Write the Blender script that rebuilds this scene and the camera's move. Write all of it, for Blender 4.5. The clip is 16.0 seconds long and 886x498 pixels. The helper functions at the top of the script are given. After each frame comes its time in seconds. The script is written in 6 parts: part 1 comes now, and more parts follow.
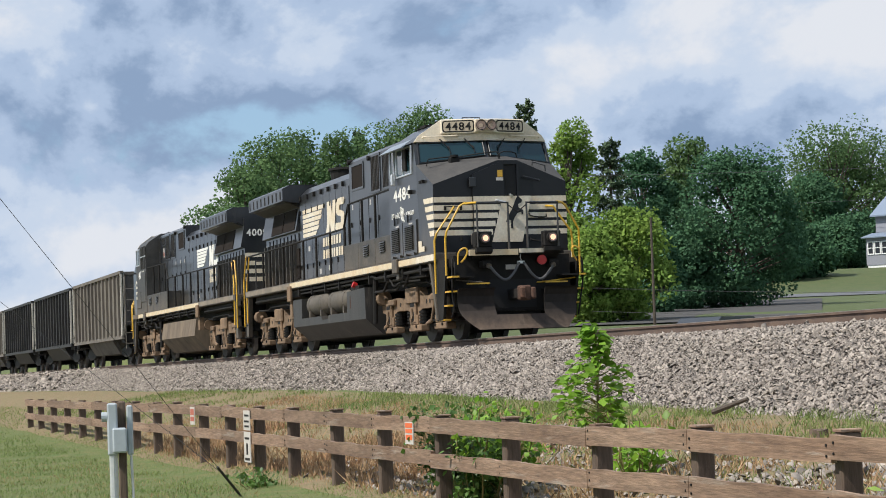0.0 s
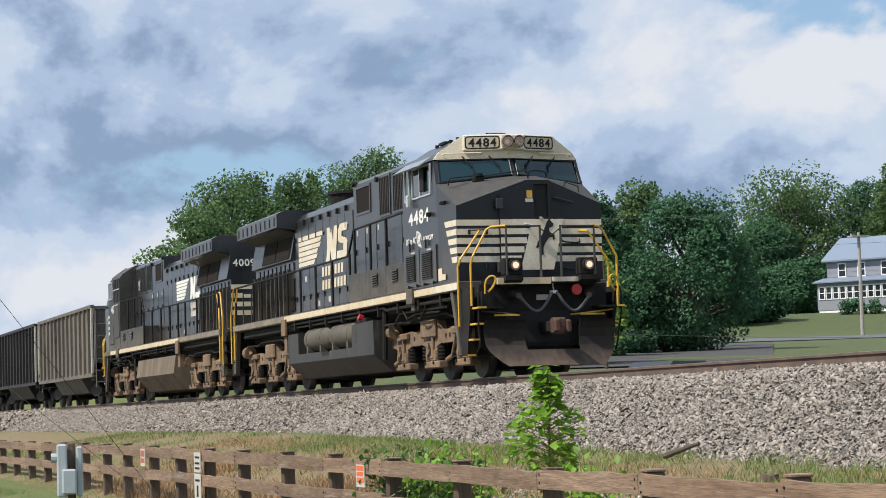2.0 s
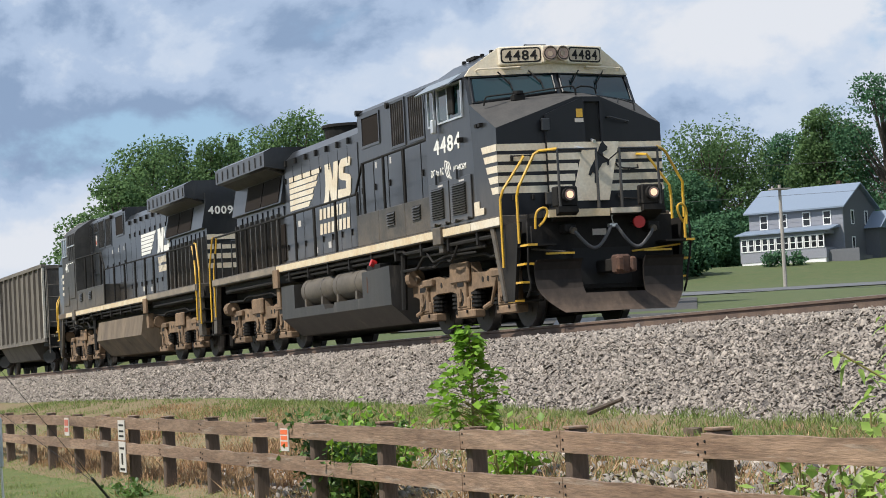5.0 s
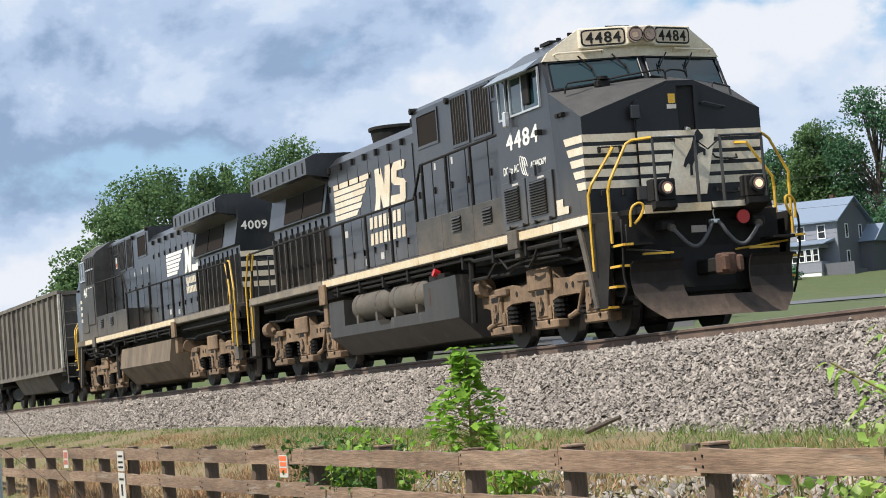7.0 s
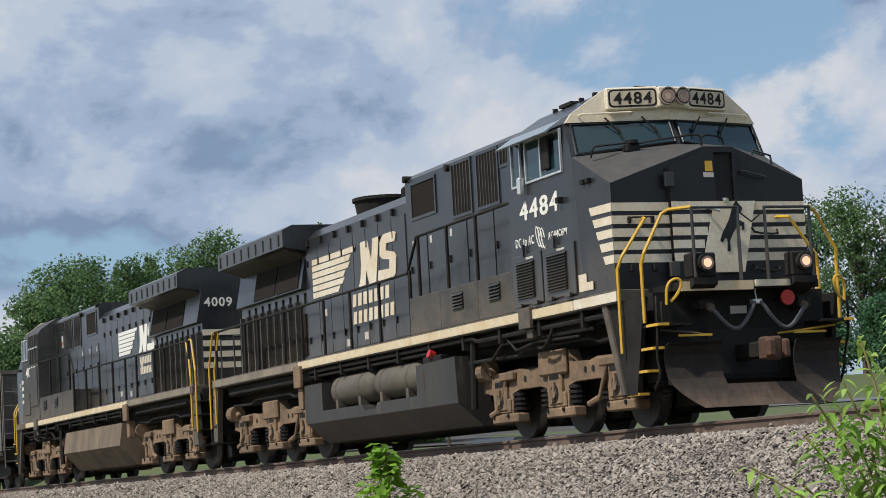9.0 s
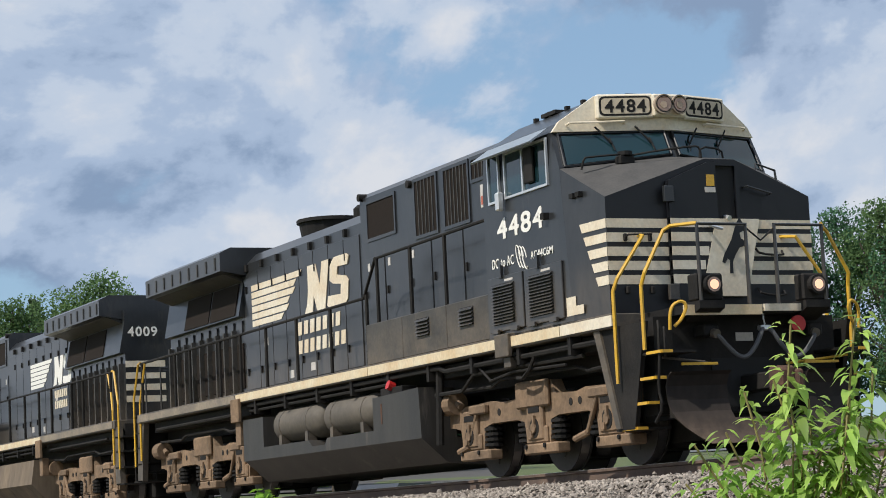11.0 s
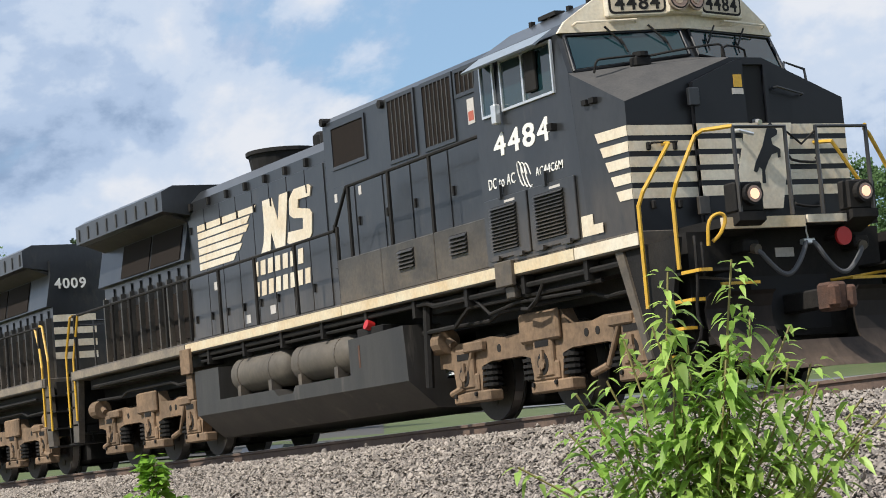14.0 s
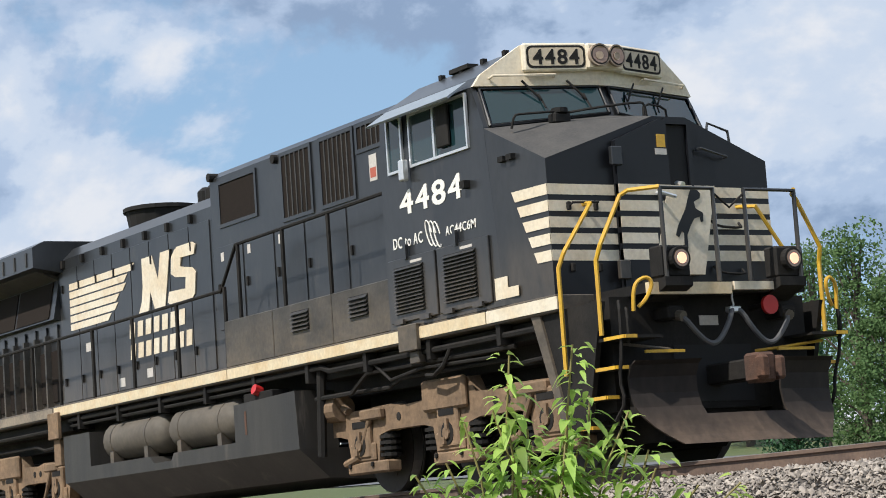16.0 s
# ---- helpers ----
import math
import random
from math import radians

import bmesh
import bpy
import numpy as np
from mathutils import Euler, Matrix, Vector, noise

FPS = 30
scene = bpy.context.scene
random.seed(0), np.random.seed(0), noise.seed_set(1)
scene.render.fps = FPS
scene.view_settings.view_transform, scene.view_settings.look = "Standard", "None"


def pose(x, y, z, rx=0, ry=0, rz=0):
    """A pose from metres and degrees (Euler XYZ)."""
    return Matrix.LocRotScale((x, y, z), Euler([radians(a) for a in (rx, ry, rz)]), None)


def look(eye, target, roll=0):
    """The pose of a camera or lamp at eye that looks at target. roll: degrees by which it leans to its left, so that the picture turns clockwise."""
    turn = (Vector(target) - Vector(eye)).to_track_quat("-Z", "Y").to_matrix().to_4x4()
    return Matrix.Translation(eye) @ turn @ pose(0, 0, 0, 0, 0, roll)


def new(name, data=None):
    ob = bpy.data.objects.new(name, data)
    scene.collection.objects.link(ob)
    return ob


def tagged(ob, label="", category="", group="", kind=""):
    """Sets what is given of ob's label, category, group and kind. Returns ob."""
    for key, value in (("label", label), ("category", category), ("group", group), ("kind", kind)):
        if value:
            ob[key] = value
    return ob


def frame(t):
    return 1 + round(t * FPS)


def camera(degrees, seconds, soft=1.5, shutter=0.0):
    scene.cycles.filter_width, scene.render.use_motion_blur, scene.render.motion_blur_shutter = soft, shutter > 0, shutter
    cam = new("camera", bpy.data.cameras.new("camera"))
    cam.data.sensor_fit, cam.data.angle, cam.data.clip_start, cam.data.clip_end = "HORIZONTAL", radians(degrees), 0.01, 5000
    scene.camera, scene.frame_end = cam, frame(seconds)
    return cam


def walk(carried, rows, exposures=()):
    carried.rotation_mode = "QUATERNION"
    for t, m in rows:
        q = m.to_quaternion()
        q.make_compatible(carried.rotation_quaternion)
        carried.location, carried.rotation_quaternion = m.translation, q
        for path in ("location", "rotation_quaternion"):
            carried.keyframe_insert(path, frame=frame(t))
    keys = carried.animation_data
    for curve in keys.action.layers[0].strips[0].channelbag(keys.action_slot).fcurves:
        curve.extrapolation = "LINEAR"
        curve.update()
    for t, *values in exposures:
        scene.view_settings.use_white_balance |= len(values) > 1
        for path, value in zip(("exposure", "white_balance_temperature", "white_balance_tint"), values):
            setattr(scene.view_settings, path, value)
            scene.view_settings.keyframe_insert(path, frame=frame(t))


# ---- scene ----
# Level of the rail heads is z = 0; the track runs along x; the camera stands south of it, on the lawn.
import itertools

cam = camera(21.64, 16.0, soft=0.95)
PATH = (
    (0.0, 0.003, -14.750, -0.572, -73.611, 2.939, -2.023),
    (0.5, 0.006, -14.752, -0.572, -73.571, 2.881, -2.059),
    (1.0, 0.001, -14.749, -0.575, -73.509, 2.898, -2.035),
    (1.5, 0.002, -14.747, -0.570, -73.206, 3.153, -2.012),
    (2.0, -0.002, -14.748, -0.571, -72.408, 3.955, -1.708),
    (2.5, -0.008, -14.740, -0.569, -72.308, 4.009, -1.721),
    (3.0, -0.007, -14.740, -0.571, -72.159, 4.014, -1.801),
    (3.5, -0.008, -14.734, -0.568, -71.929, 3.993, -2.155),
    (4.0, -0.021, -14.721, -0.564, -71.584, 4.171, -2.346),
    (4.5, -0.025, -14.704, -0.566, -71.090, 3.821, -2.546),
    (4.7, -0.032, -14.691, -0.567, -70.633, 3.075, -2.777),
    (6.8, 0.007, -14.691, -0.591, -70.493, 3.329, -4.625),
    (7.0, 0.014, -14.694, -0.588, -70.416, 3.494, -4.542),
    (7.5, -0.000, -14.690, -0.589, -70.149, 5.145, -3.687),
    (8.0, 0.005, -14.691, -0.592, -69.954, 5.592, -3.407),
    (8.5, 0.006, -14.687, -0.590, -69.442, 5.578, -3.178),
    (8.7, 0.007, -14.690, -0.595, -68.973, 5.599, -3.206),
    (10.8, -0.002, -14.715, -0.583, -65.966, 6.719, -2.729),
    (11.0, 0.003, -14.689, -0.588, -65.525, 6.744, -2.806),
    (11.5, 0.003, -14.694, -0.595, -64.618, 6.587, -3.151),
    (12.0, 0.006, -14.702, -0.596, -64.549, 6.139, -3.194),
    (12.5, 0.011, -14.690, -0.598, -64.575, 6.037, -3.230),
    (13.0, 0.008, -14.689, -0.599, -64.496, 5.906, -3.318),
    (13.5, 0.013, -14.698, -0.599, -63.805, 5.429, -4.427),
    (14.0, 0.009, -14.691, -0.598, -62.569, 5.515, -4.902),
    (14.5, -0.002, -14.718, -0.575, -62.091, 7.041, -5.017),
    (15.0, -0.003, -14.717, -0.579, -61.606, 7.343, -4.810),
    (15.5, 0.002, -14.723, -0.582, -59.976, 7.131, -4.482),
    (16.0, 0.003, -14.723, -0.579, -58.388, 7.102, -3.995),
)
TRAVEL = (
    (0.0, -43.754), (0.5, -42.546), (1.0, -41.349), (1.5, -40.173), (2.0, -39.016), (2.5, -37.881), (3.0, -36.776), (3.5, -35.694), (4.0, -34.655), (4.5, -33.654), (4.7, -33.257), (6.8, -29.130), (7.0, -28.766), (7.5, -27.860), (8.0, -26.969), (8.5, -26.091), (8.7, -25.743), (10.8, -22.516), (11.0, -22.260), (11.5, -21.630), (12.0, -21.024), (12.5, -20.438), (13.0, -19.887), (13.5, -19.381), (14.0, -18.915), (14.5, -18.487), (15.0, -18.096), (15.5, -17.733), (16.0, -17.381),
)


def cam_pose(x, y, z, yaw, pitch, roll):
    a, b = radians(yaw), radians(pitch)
    way = Vector((math.sin(a) * math.cos(b), math.cos(a) * math.cos(b), math.sin(b)))
    return look((x, y, z), Vector((x, y, z)) + way, roll)


walk(cam, [(r[0], cam_pose(*r[1:])) for r in PATH], exposures=((0.0, 0.5), (4.7, 0.5), (7.0, 0.66), (7.5, 0.52), (8.0, 0.24), (8.7, 0.22), (11.0, 0.36), (13.0, 0.56), (16.0, 0.54)))

# ---- daylight ----
SUN = Vector((0.11, -0.62, 0.77)).normalized()
sun = new("sun", bpy.data.lights.new("sun", "SUN"))
sun.data.energy, sun.data.angle, sun.data.color = 3.6, radians(0.6), (1.0, 0.95, 0.86)
sun.matrix_world = look(SUN * 50, (0, 0, 0))

world = bpy.data.worlds.new("sky")
scene.world = world
world.use_nodes = True


def build_sky():
    nt = world.node_tree
    nt.nodes.clear()
    N, L = nt.nodes.new, nt.links.new
    out, bg = N("ShaderNodeOutputWorld"), N("ShaderNodeBackground")
    sky = N("ShaderNodeTexSky")
    sky.sky_type, sky.sun_disc = "NISHITA", False
    sky.sun_elevation, sky.sun_rotation = math.asin(SUN.z), math.atan2(SUN.x, SUN.y)
    sky.dust_density, sky.ozone_density = 0.6, 2.0
    co, mp = N("ShaderNodeTexCoord"), N("ShaderNodeMapping")
    mp.inputs["Scale"].default_value = (1, 1, 1.55)
    mp.inputs["Location"].default_value = (-5.48, 2.44, 2.9)
    L(co.outputs["Generated"], mp.inputs["Vector"])

    def fbm(scale, detail, rough, distort, lift=0.0):
        n, sh = N("ShaderNodeTexNoise"), N("ShaderNodeMapping")
        sh.inputs["Location"].default_value = (0.25 * lift, 0, lift)
        n.inputs["Scale"].default_value, n.inputs["Detail"].default_value = scale, detail
        n.inputs["Roughness"].default_value, n.inputs["Distortion"].default_value = rough, distort
        L(mp.outputs[0], sh.inputs["Vector"])
        L(sh.outputs[0], n.inputs["Vector"])
        return n.outputs["Fac"]

    def calc(kind, p, q):
        n = N("ShaderNodeMath")
        n.operation = kind
        for k, v in enumerate((p, q)):
            if isinstance(v, float):
                n.inputs[k].default_value = v
            else:
                L(v, n.inputs[k])
        return n.outputs[0]

    def ramp(src, *stops):
        r = N("ShaderNodeValToRGB")
        r.color_ramp.interpolation = "EASE"
        while len(r.color_ramp.elements) < len(stops):
            r.color_ramp.elements.new(0.5)
        for e, (p, c) in zip(r.color_ramp.elements, stops):
            e.position, e.color = p, (*c, 1)
        L(src, r.inputs[0])
        return r.outputs[0]

    # heaped clouds: cover from one field, lit tops and grey undersides from its upward slope
    here, above = fbm(6.0, 11, 0.56, 0.15), fbm(6.0, 11, 0.56, 0.15, 0.05)
    cover = ramp(calc("ADD", here, calc("MULTIPLY", fbm(2.2, 4, 0.5, 0.0), 0.25)), (0.525, (0, 0, 0)), (0.595, (1, 1, 1)))
    slope = calc("MULTIPLY", calc("SUBTRACT", here, above), 2.1)
    broad = calc("MULTIPLY", fbm(3.1, 5, 0.5, 0.0), 0.8)
    shade = ramp(calc("ADD", calc("ADD", slope, broad), 0.1), (0.22, (2.6, 3.6, 5.3)), (0.38, (4.2, 5.3, 7.1)), (0.5, (5.6, 6.5, 7.9)), (0.72, (7.4, 7.7, 8.3)))
    mix = N("ShaderNodeMix")
    mix.data_type = "RGBA"
    L(cover, mix.inputs["Factor"])
    tint = N("ShaderNodeMix")
    tint.data_type, tint.blend_type = "RGBA", "MULTIPLY"
    tint.inputs["Factor"].default_value = 1.0
    tint.inputs[7].default_value = (0.92, 1.0, 1.12, 1)
    L(sky.outputs[0], tint.inputs[6])
    haze = N("ShaderNodeMix")
    haze.data_type = "RGBA"
    haze.inputs["Factor"].default_value = 0.5
    haze.inputs[7].default_value = (3.9, 5.9, 8.0, 1)
    L(tint.outputs[2], haze.inputs[6])
    L(haze.outputs[2], mix.inputs[6])
    L(shade, mix.inputs[7])
    L(mix.outputs[2], bg.inputs[0])
    bg.inputs[1].default_value = 0.073
    L(bg.outputs[0], out.inputs[0])


build_sky()


# ---- materials ----
def material(name, colour, rough=0.6, metal=0.0, second=None, grain=(0, 0), stains=None, bump=0.0, bscale=60.0, coat=0.0, rand=0.0, emit=None,
             stretch=(1, 1, 1), coords="Object", spec=0.5, trans=0.0, dust=None):
    """colour mixed with second by a large noise; grain = (scale, amount) of a fine one; stains = (colour, scale,
    threshold);
    dust = (colour, height of full cover, height where it ends, amount): road dust thrown up from the track, on the
    plough also its sunlit foot."""
    m = bpy.data.materials.new(name)
    m.use_nodes = True
    nt = m.node_tree
    N, L = nt.nodes.new, nt.links.new
    b = nt.nodes["Principled BSDF"]
    b.inputs["Roughness"].default_value, b.inputs["Metallic"].default_value = rough, metal
    b.inputs["Specular IOR Level"].default_value = spec
    b.inputs["Coat Weight"].default_value = coat
    b.inputs["Coat Roughness"].default_value = 0.12
    if trans:
        b.inputs["Subsurface Weight"].default_value = 0.0
    co, mp = N("ShaderNodeTexCoord"), N("ShaderNodeMapping")
    L(co.outputs[coords], mp.inputs[0])
    mp.inputs["Scale"].default_value = stretch

    def noise_of(scale, detail=5.0, rough_=0.6):
        n = N("ShaderNodeTexNoise")
        n.inputs["Scale"].default_value, n.inputs["Detail"].default_value, n.inputs["Roughness"].default_value = scale, detail, rough_
        L(mp.outputs[0], n.inputs["Vector"])
        return n.outputs["Fac"]

    def mixed(a, bb, fac, kind="MIX"):
        x = N("ShaderNodeMix")
        x.data_type, x.blend_type = "RGBA", kind
        for sock, v in ((x.inputs[0], fac), (x.inputs[6], a), (x.inputs[7], bb)):
            if isinstance(v, (int, float)):
                sock.default_value = v
            elif isinstance(v, tuple):
                sock.default_value = (*v, 1)
            else:
                L(v, sock)
        return x.outputs[2]

    def span(src, lo, hi):
        r = N("ShaderNodeMapRange")
        r.inputs["From Min"].default_value, r.inputs["From Max"].default_value = lo, hi
        L(src, r.inputs[0])
        return r.outputs[0]

    c = colour
    if second:
        c = mixed(c, second, span(noise_of(grain[0] * 0.08 + 0.6), 0.35, 0.65))
    if stains:
        c = mixed(c, stains[0], span(noise_of(stains[1], 7, 0.68), stains[2], stains[2] + 0.16))
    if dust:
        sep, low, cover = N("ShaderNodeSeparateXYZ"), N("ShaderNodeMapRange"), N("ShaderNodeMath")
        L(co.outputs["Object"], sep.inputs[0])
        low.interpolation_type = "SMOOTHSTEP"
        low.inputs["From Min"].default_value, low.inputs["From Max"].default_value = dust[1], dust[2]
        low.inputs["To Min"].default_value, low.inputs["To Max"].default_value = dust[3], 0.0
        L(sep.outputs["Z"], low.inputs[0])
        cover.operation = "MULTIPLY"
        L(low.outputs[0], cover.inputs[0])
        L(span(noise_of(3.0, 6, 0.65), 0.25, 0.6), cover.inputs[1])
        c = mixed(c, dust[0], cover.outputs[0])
    if grain[1]:
        c = mixed(c, (0.0, 0.0, 0.0), mixed_value(N, L, noise_of(grain[0], 4), grain[1]))
    if rand:
        info = N("ShaderNodeObjectInfo")
        isl = N("ShaderNodeNewGeometry")
        add = N("ShaderNodeMath")
        add.operation = "ADD"
        L(info.outputs["Random"], add.inputs[0])
        L(isl.outputs["Random Per Island"], add.inputs[1])
        fr = N("ShaderNodeMath")
        fr.operation = "FRACT"
        L(add.outputs[0], fr.inputs[0])
        hsv = N("ShaderNodeHueSaturation")
        r = N("ShaderNodeMapRange")
        r.inputs["To Min"].default_value, r.inputs["To Max"].default_value = 1 - rand, 1 + rand
        L(fr.outputs[0], r.inputs[0])
        L(r.outputs[0], hsv.inputs["Value"])
        if isinstance(c, tuple):
            hsv.inputs["Color"].default_value = (*c, 1)
        else:
            L(c, hsv.inputs["Color"])
        c = hsv.outputs[0]
    if isinstance(c, tuple):
        b.inputs["Base Color"].default_value = (*c, 1)
    else:
        L(c, b.inputs["Base Color"])
    if bump:
        bp = N("ShaderNodeBump")
        bp.inputs["Strength"].default_value, bp.inputs["Distance"].default_value = min(1.0, bump), 0.02
        L(noise_of(bscale, 6), bp.inputs["Height"])
        L(bp.outputs[0], b.inputs["Normal"])
    if emit:
        b.inputs["Emission Color"].default_value, b.inputs["Emission Strength"].default_value = (*emit[0], 1), emit[1]
    if trans:
        tr, ms = N("ShaderNodeBsdfTranslucent"), N("ShaderNodeMixShader")
        ms.inputs[0].default_value = trans
        if isinstance(c, tuple):
            tr.inputs[0].default_value = (*c, 1)
        else:
            L(c, tr.inputs[0])
        L(b.outputs[0], ms.inputs[1])
        L(tr.outputs[0], ms.inputs[2])
        L(ms.outputs[0], nt.nodes["Material Output"].inputs[0])
    return m


def mixed_value(N, L, src, amount):
    r = N("ShaderNodeMapRange")
    r.inputs["From Min"].default_value, r.inputs["From Max"].default_value = 0.3, 0.7
    r.inputs["To Min"].default_value, r.inputs["To Max"].default_value = 0.0, amount
    L(src, r.inputs[0])
    return r.outputs[0]


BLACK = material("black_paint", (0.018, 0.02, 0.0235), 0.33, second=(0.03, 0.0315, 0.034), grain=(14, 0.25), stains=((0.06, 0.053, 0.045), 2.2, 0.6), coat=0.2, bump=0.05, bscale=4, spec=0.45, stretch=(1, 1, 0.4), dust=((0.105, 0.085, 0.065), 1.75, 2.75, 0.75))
# Darker black for the nose front, its shade put into the colour.
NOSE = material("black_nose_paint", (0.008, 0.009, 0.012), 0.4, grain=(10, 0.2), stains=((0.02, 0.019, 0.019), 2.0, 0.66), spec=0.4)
# Paler foot: dust, plus the sunlit lower curve put into the colour.
PLOW = material("dusty_plough_steel", (0.038, 0.03, 0.026), 0.75, second=(0.02, 0.017, 0.016), grain=(10, 0.3), stains=((0.11, 0.08, 0.06), 1.3, 0.6), spec=0.25, dust=((0.14, 0.1, 0.075), 0.15, 0.65, 0.8), stretch=(1, 1, 0.5))
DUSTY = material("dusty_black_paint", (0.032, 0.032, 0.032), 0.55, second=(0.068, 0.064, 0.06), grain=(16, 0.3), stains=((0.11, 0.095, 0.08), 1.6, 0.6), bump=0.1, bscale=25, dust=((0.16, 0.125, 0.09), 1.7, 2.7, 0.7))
GRIME = material("black_grime", (0.009, 0.0085, 0.0085), 0.75, second=(0.022, 0.019, 0.017), grain=(20, 0.3), bump=0.2, bscale=30, spec=0.3)
TAN = material("dust_brown_steel", (0.29, 0.19, 0.115), 0.85, second=(0.16, 0.108, 0.068), grain=(18, 0.35), stains=((0.05, 0.04, 0.035), 3.2, 0.6), bump=0.2, bscale=40)
TANK = material("grimy_tank_paint", (0.03, 0.028, 0.027), 0.5, second=(0.055, 0.05, 0.045), grain=(9, 0.3), stains=((0.15, 0.13, 0.11), 3.0, 0.6), stretch=(1, 1, 0.12), bump=0.08)
TANKTAN = material("dust_covered_tank", (0.23, 0.175, 0.12), 0.8, second=(0.13, 0.1, 0.075), grain=(9, 0.3), stains=((0.05, 0.042, 0.036), 1.2, 0.6), stretch=(1, 1, 0.3))
CYL = material("dusty_air_reservoir", (0.135, 0.115, 0.092), 0.7, second=(0.09, 0.078, 0.064), grain=(12, 0.25))
CREAM = material("cream_paint", (0.78, 0.71, 0.58), 0.5, second=(0.7, 0.58, 0.42), grain=(22, 0.18), stains=((0.42, 0.32, 0.22), 2.6, 0.64))
SILL = material("reflective_sill_stripe", (0.66, 0.5, 0.3), 0.5, second=(0.74, 0.64, 0.46), grain=(24, 0.2), stains=((0.3, 0.22, 0.14), 2.0, 0.6))
SILLDUSTY = material("dust_stained_sill", (0.2, 0.17, 0.14), 0.75, second=(0.3, 0.25, 0.19), grain=(22, 0.3))
WHITE = material("white_lettering", (0.82, 0.8, 0.75), 0.5, grain=(30, 0.12))
YELLOW = material("yellow_handrail_paint", (0.72, 0.43, 0.03), 0.45, second=(0.62, 0.36, 0.05), grain=(30, 0.2))
RUST = material("rusty_coupler", (0.13, 0.06, 0.035), 0.85, second=(0.075, 0.045, 0.035), grain=(25, 0.4), bump=0.3)
GLASS = material("tinted_cab_glass", (0.01, 0.03, 0.036), 0.05, spec=0.6, coat=0.3)
# Near-black for flat sheets that stand for the shade inside openings.
DARKIN = material("dark_cab_interior", (0.012, 0.012, 0.013), 0.8)
ALU = material("bare_aluminium", (0.72, 0.73, 0.74), 0.35, metal=0.7)
MESH_DARK = material("dark_screen", (0.024, 0.018, 0.015), 0.85, grain=(80, 0.5), spec=0.15)
HOSE = material("grey_rubber_hose", (0.08, 0.08, 0.085), 0.6)
RED = material("red_paint", (0.45, 0.02, 0.02), 0.4)
STICKER = material("pale_sticker", (0.58, 0.54, 0.5), 0.5, grain=(30, 0.2))
REDTAG = material("red_print", (0.42, 0.1, 0.06), 0.5)
BEZEL = material("dusty_lamp_bezel", (0.42, 0.32, 0.24), 0.6, grain=(30, 0.3))
# Nose top in a paler tone: sunlight put into the colour.
NOSE_TOP_LIT = material("matt_antiglare_paint", (0.07, 0.068, 0.068), 0.85, second=(0.09, 0.086, 0.083), grain=(40, 0.2), spec=0.2)
LIT = material("lit_lamp_lens", (0.9, 0.8, 0.6), 0.2, emit=((1.0, 0.4, 0.2), 0.7))
LENS = material("lamp_lens", (0.3, 0.2, 0.15), 0.1, spec=0.9, metal=0.5)
BOARD = material("number_board", (0.56, 0.47, 0.35), 0.4, grain=(30, 0.2))
STEEL = material("rolled_rail_side", (0.17, 0.115, 0.085), 0.75, second=(0.11, 0.075, 0.06), grain=(30, 0.3), stains=((0.06, 0.045, 0.04), 2.5, 0.6))
SHINE = material("worn_rail_head", (0.42, 0.4, 0.38), 0.35, metal=0.85)
WHEEL = material("wheel_steel", (0.05, 0.043, 0.038), 0.6, metal=0.3, grain=(20, 0.3))
TREAD = material("worn_wheel_tread", (0.4, 0.39, 0.38), 0.35, metal=0.9)
HOP_A = material("weathered_grey_hopper", (0.19, 0.168, 0.142), 0.8, second=(0.125, 0.11, 0.096), grain=(12, 0.3), stains=((0.04, 0.034, 0.031), 1.4, 0.56), stretch=(1, 1, 0.25))
HOP_B = material("black_hopper_paint", (0.012, 0.012, 0.013), 0.6, second=(0.026, 0.024, 0.024), grain=(12, 0.3), stretch=(1, 1, 0.25))
HOP_END = material("pale_hopper_edge", (0.55, 0.52, 0.46), 0.75, grain=(12, 0.3), stains=((0.08, 0.07, 0.06), 3, 0.55))
COAL = material("coal", (0.012, 0.012, 0.013), 0.6, bump=1.0, bscale=12)
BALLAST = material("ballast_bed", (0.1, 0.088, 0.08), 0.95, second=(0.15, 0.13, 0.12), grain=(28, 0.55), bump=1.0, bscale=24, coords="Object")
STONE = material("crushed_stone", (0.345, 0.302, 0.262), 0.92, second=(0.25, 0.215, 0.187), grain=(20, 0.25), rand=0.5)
TIE = material("weathered_tie", (0.1, 0.075, 0.06), 0.9, grain=(12, 0.4), stretch=(6, 1, 1))
GRASS = material("lawn", (0.1, 0.155, 0.03), 0.95, second=(0.17, 0.17, 0.06), grain=(40, 0.45), stains=((0.3, 0.24, 0.12), 0.9, 0.6), bump=0.8, bscale=30)
DIRT = material("dry_bank_soil", (0.3, 0.2, 0.12), 0.95, second=(0.2, 0.185, 0.075), grain=(30, 0.5), stains=((0.3, 0.22, 0.13), 1.5, 0.55), bump=1.0, bscale=18)
BLADE = material("grass_blades", (0.14, 0.22, 0.055), 0.75, second=(0.21, 0.25, 0.075), grain=(3, 0.1), rand=0.4, trans=0.25)
DRY = material("dry_grass", (0.42, 0.3, 0.16), 0.9, second=(0.34, 0.2, 0.1), grain=(3, 0.1), rand=0.4, trans=0.15)
DRYW = material("reddish_dry_weeds", (0.3, 0.17, 0.09), 0.9, second=(0.4, 0.27, 0.15), grain=(3, 0.1), rand=0.4, trans=0.15)
FARGRASS = material("far_meadow", (0.07, 0.105, 0.03), 0.95, second=(0.1, 0.115, 0.04), grain=(6, 0.3))
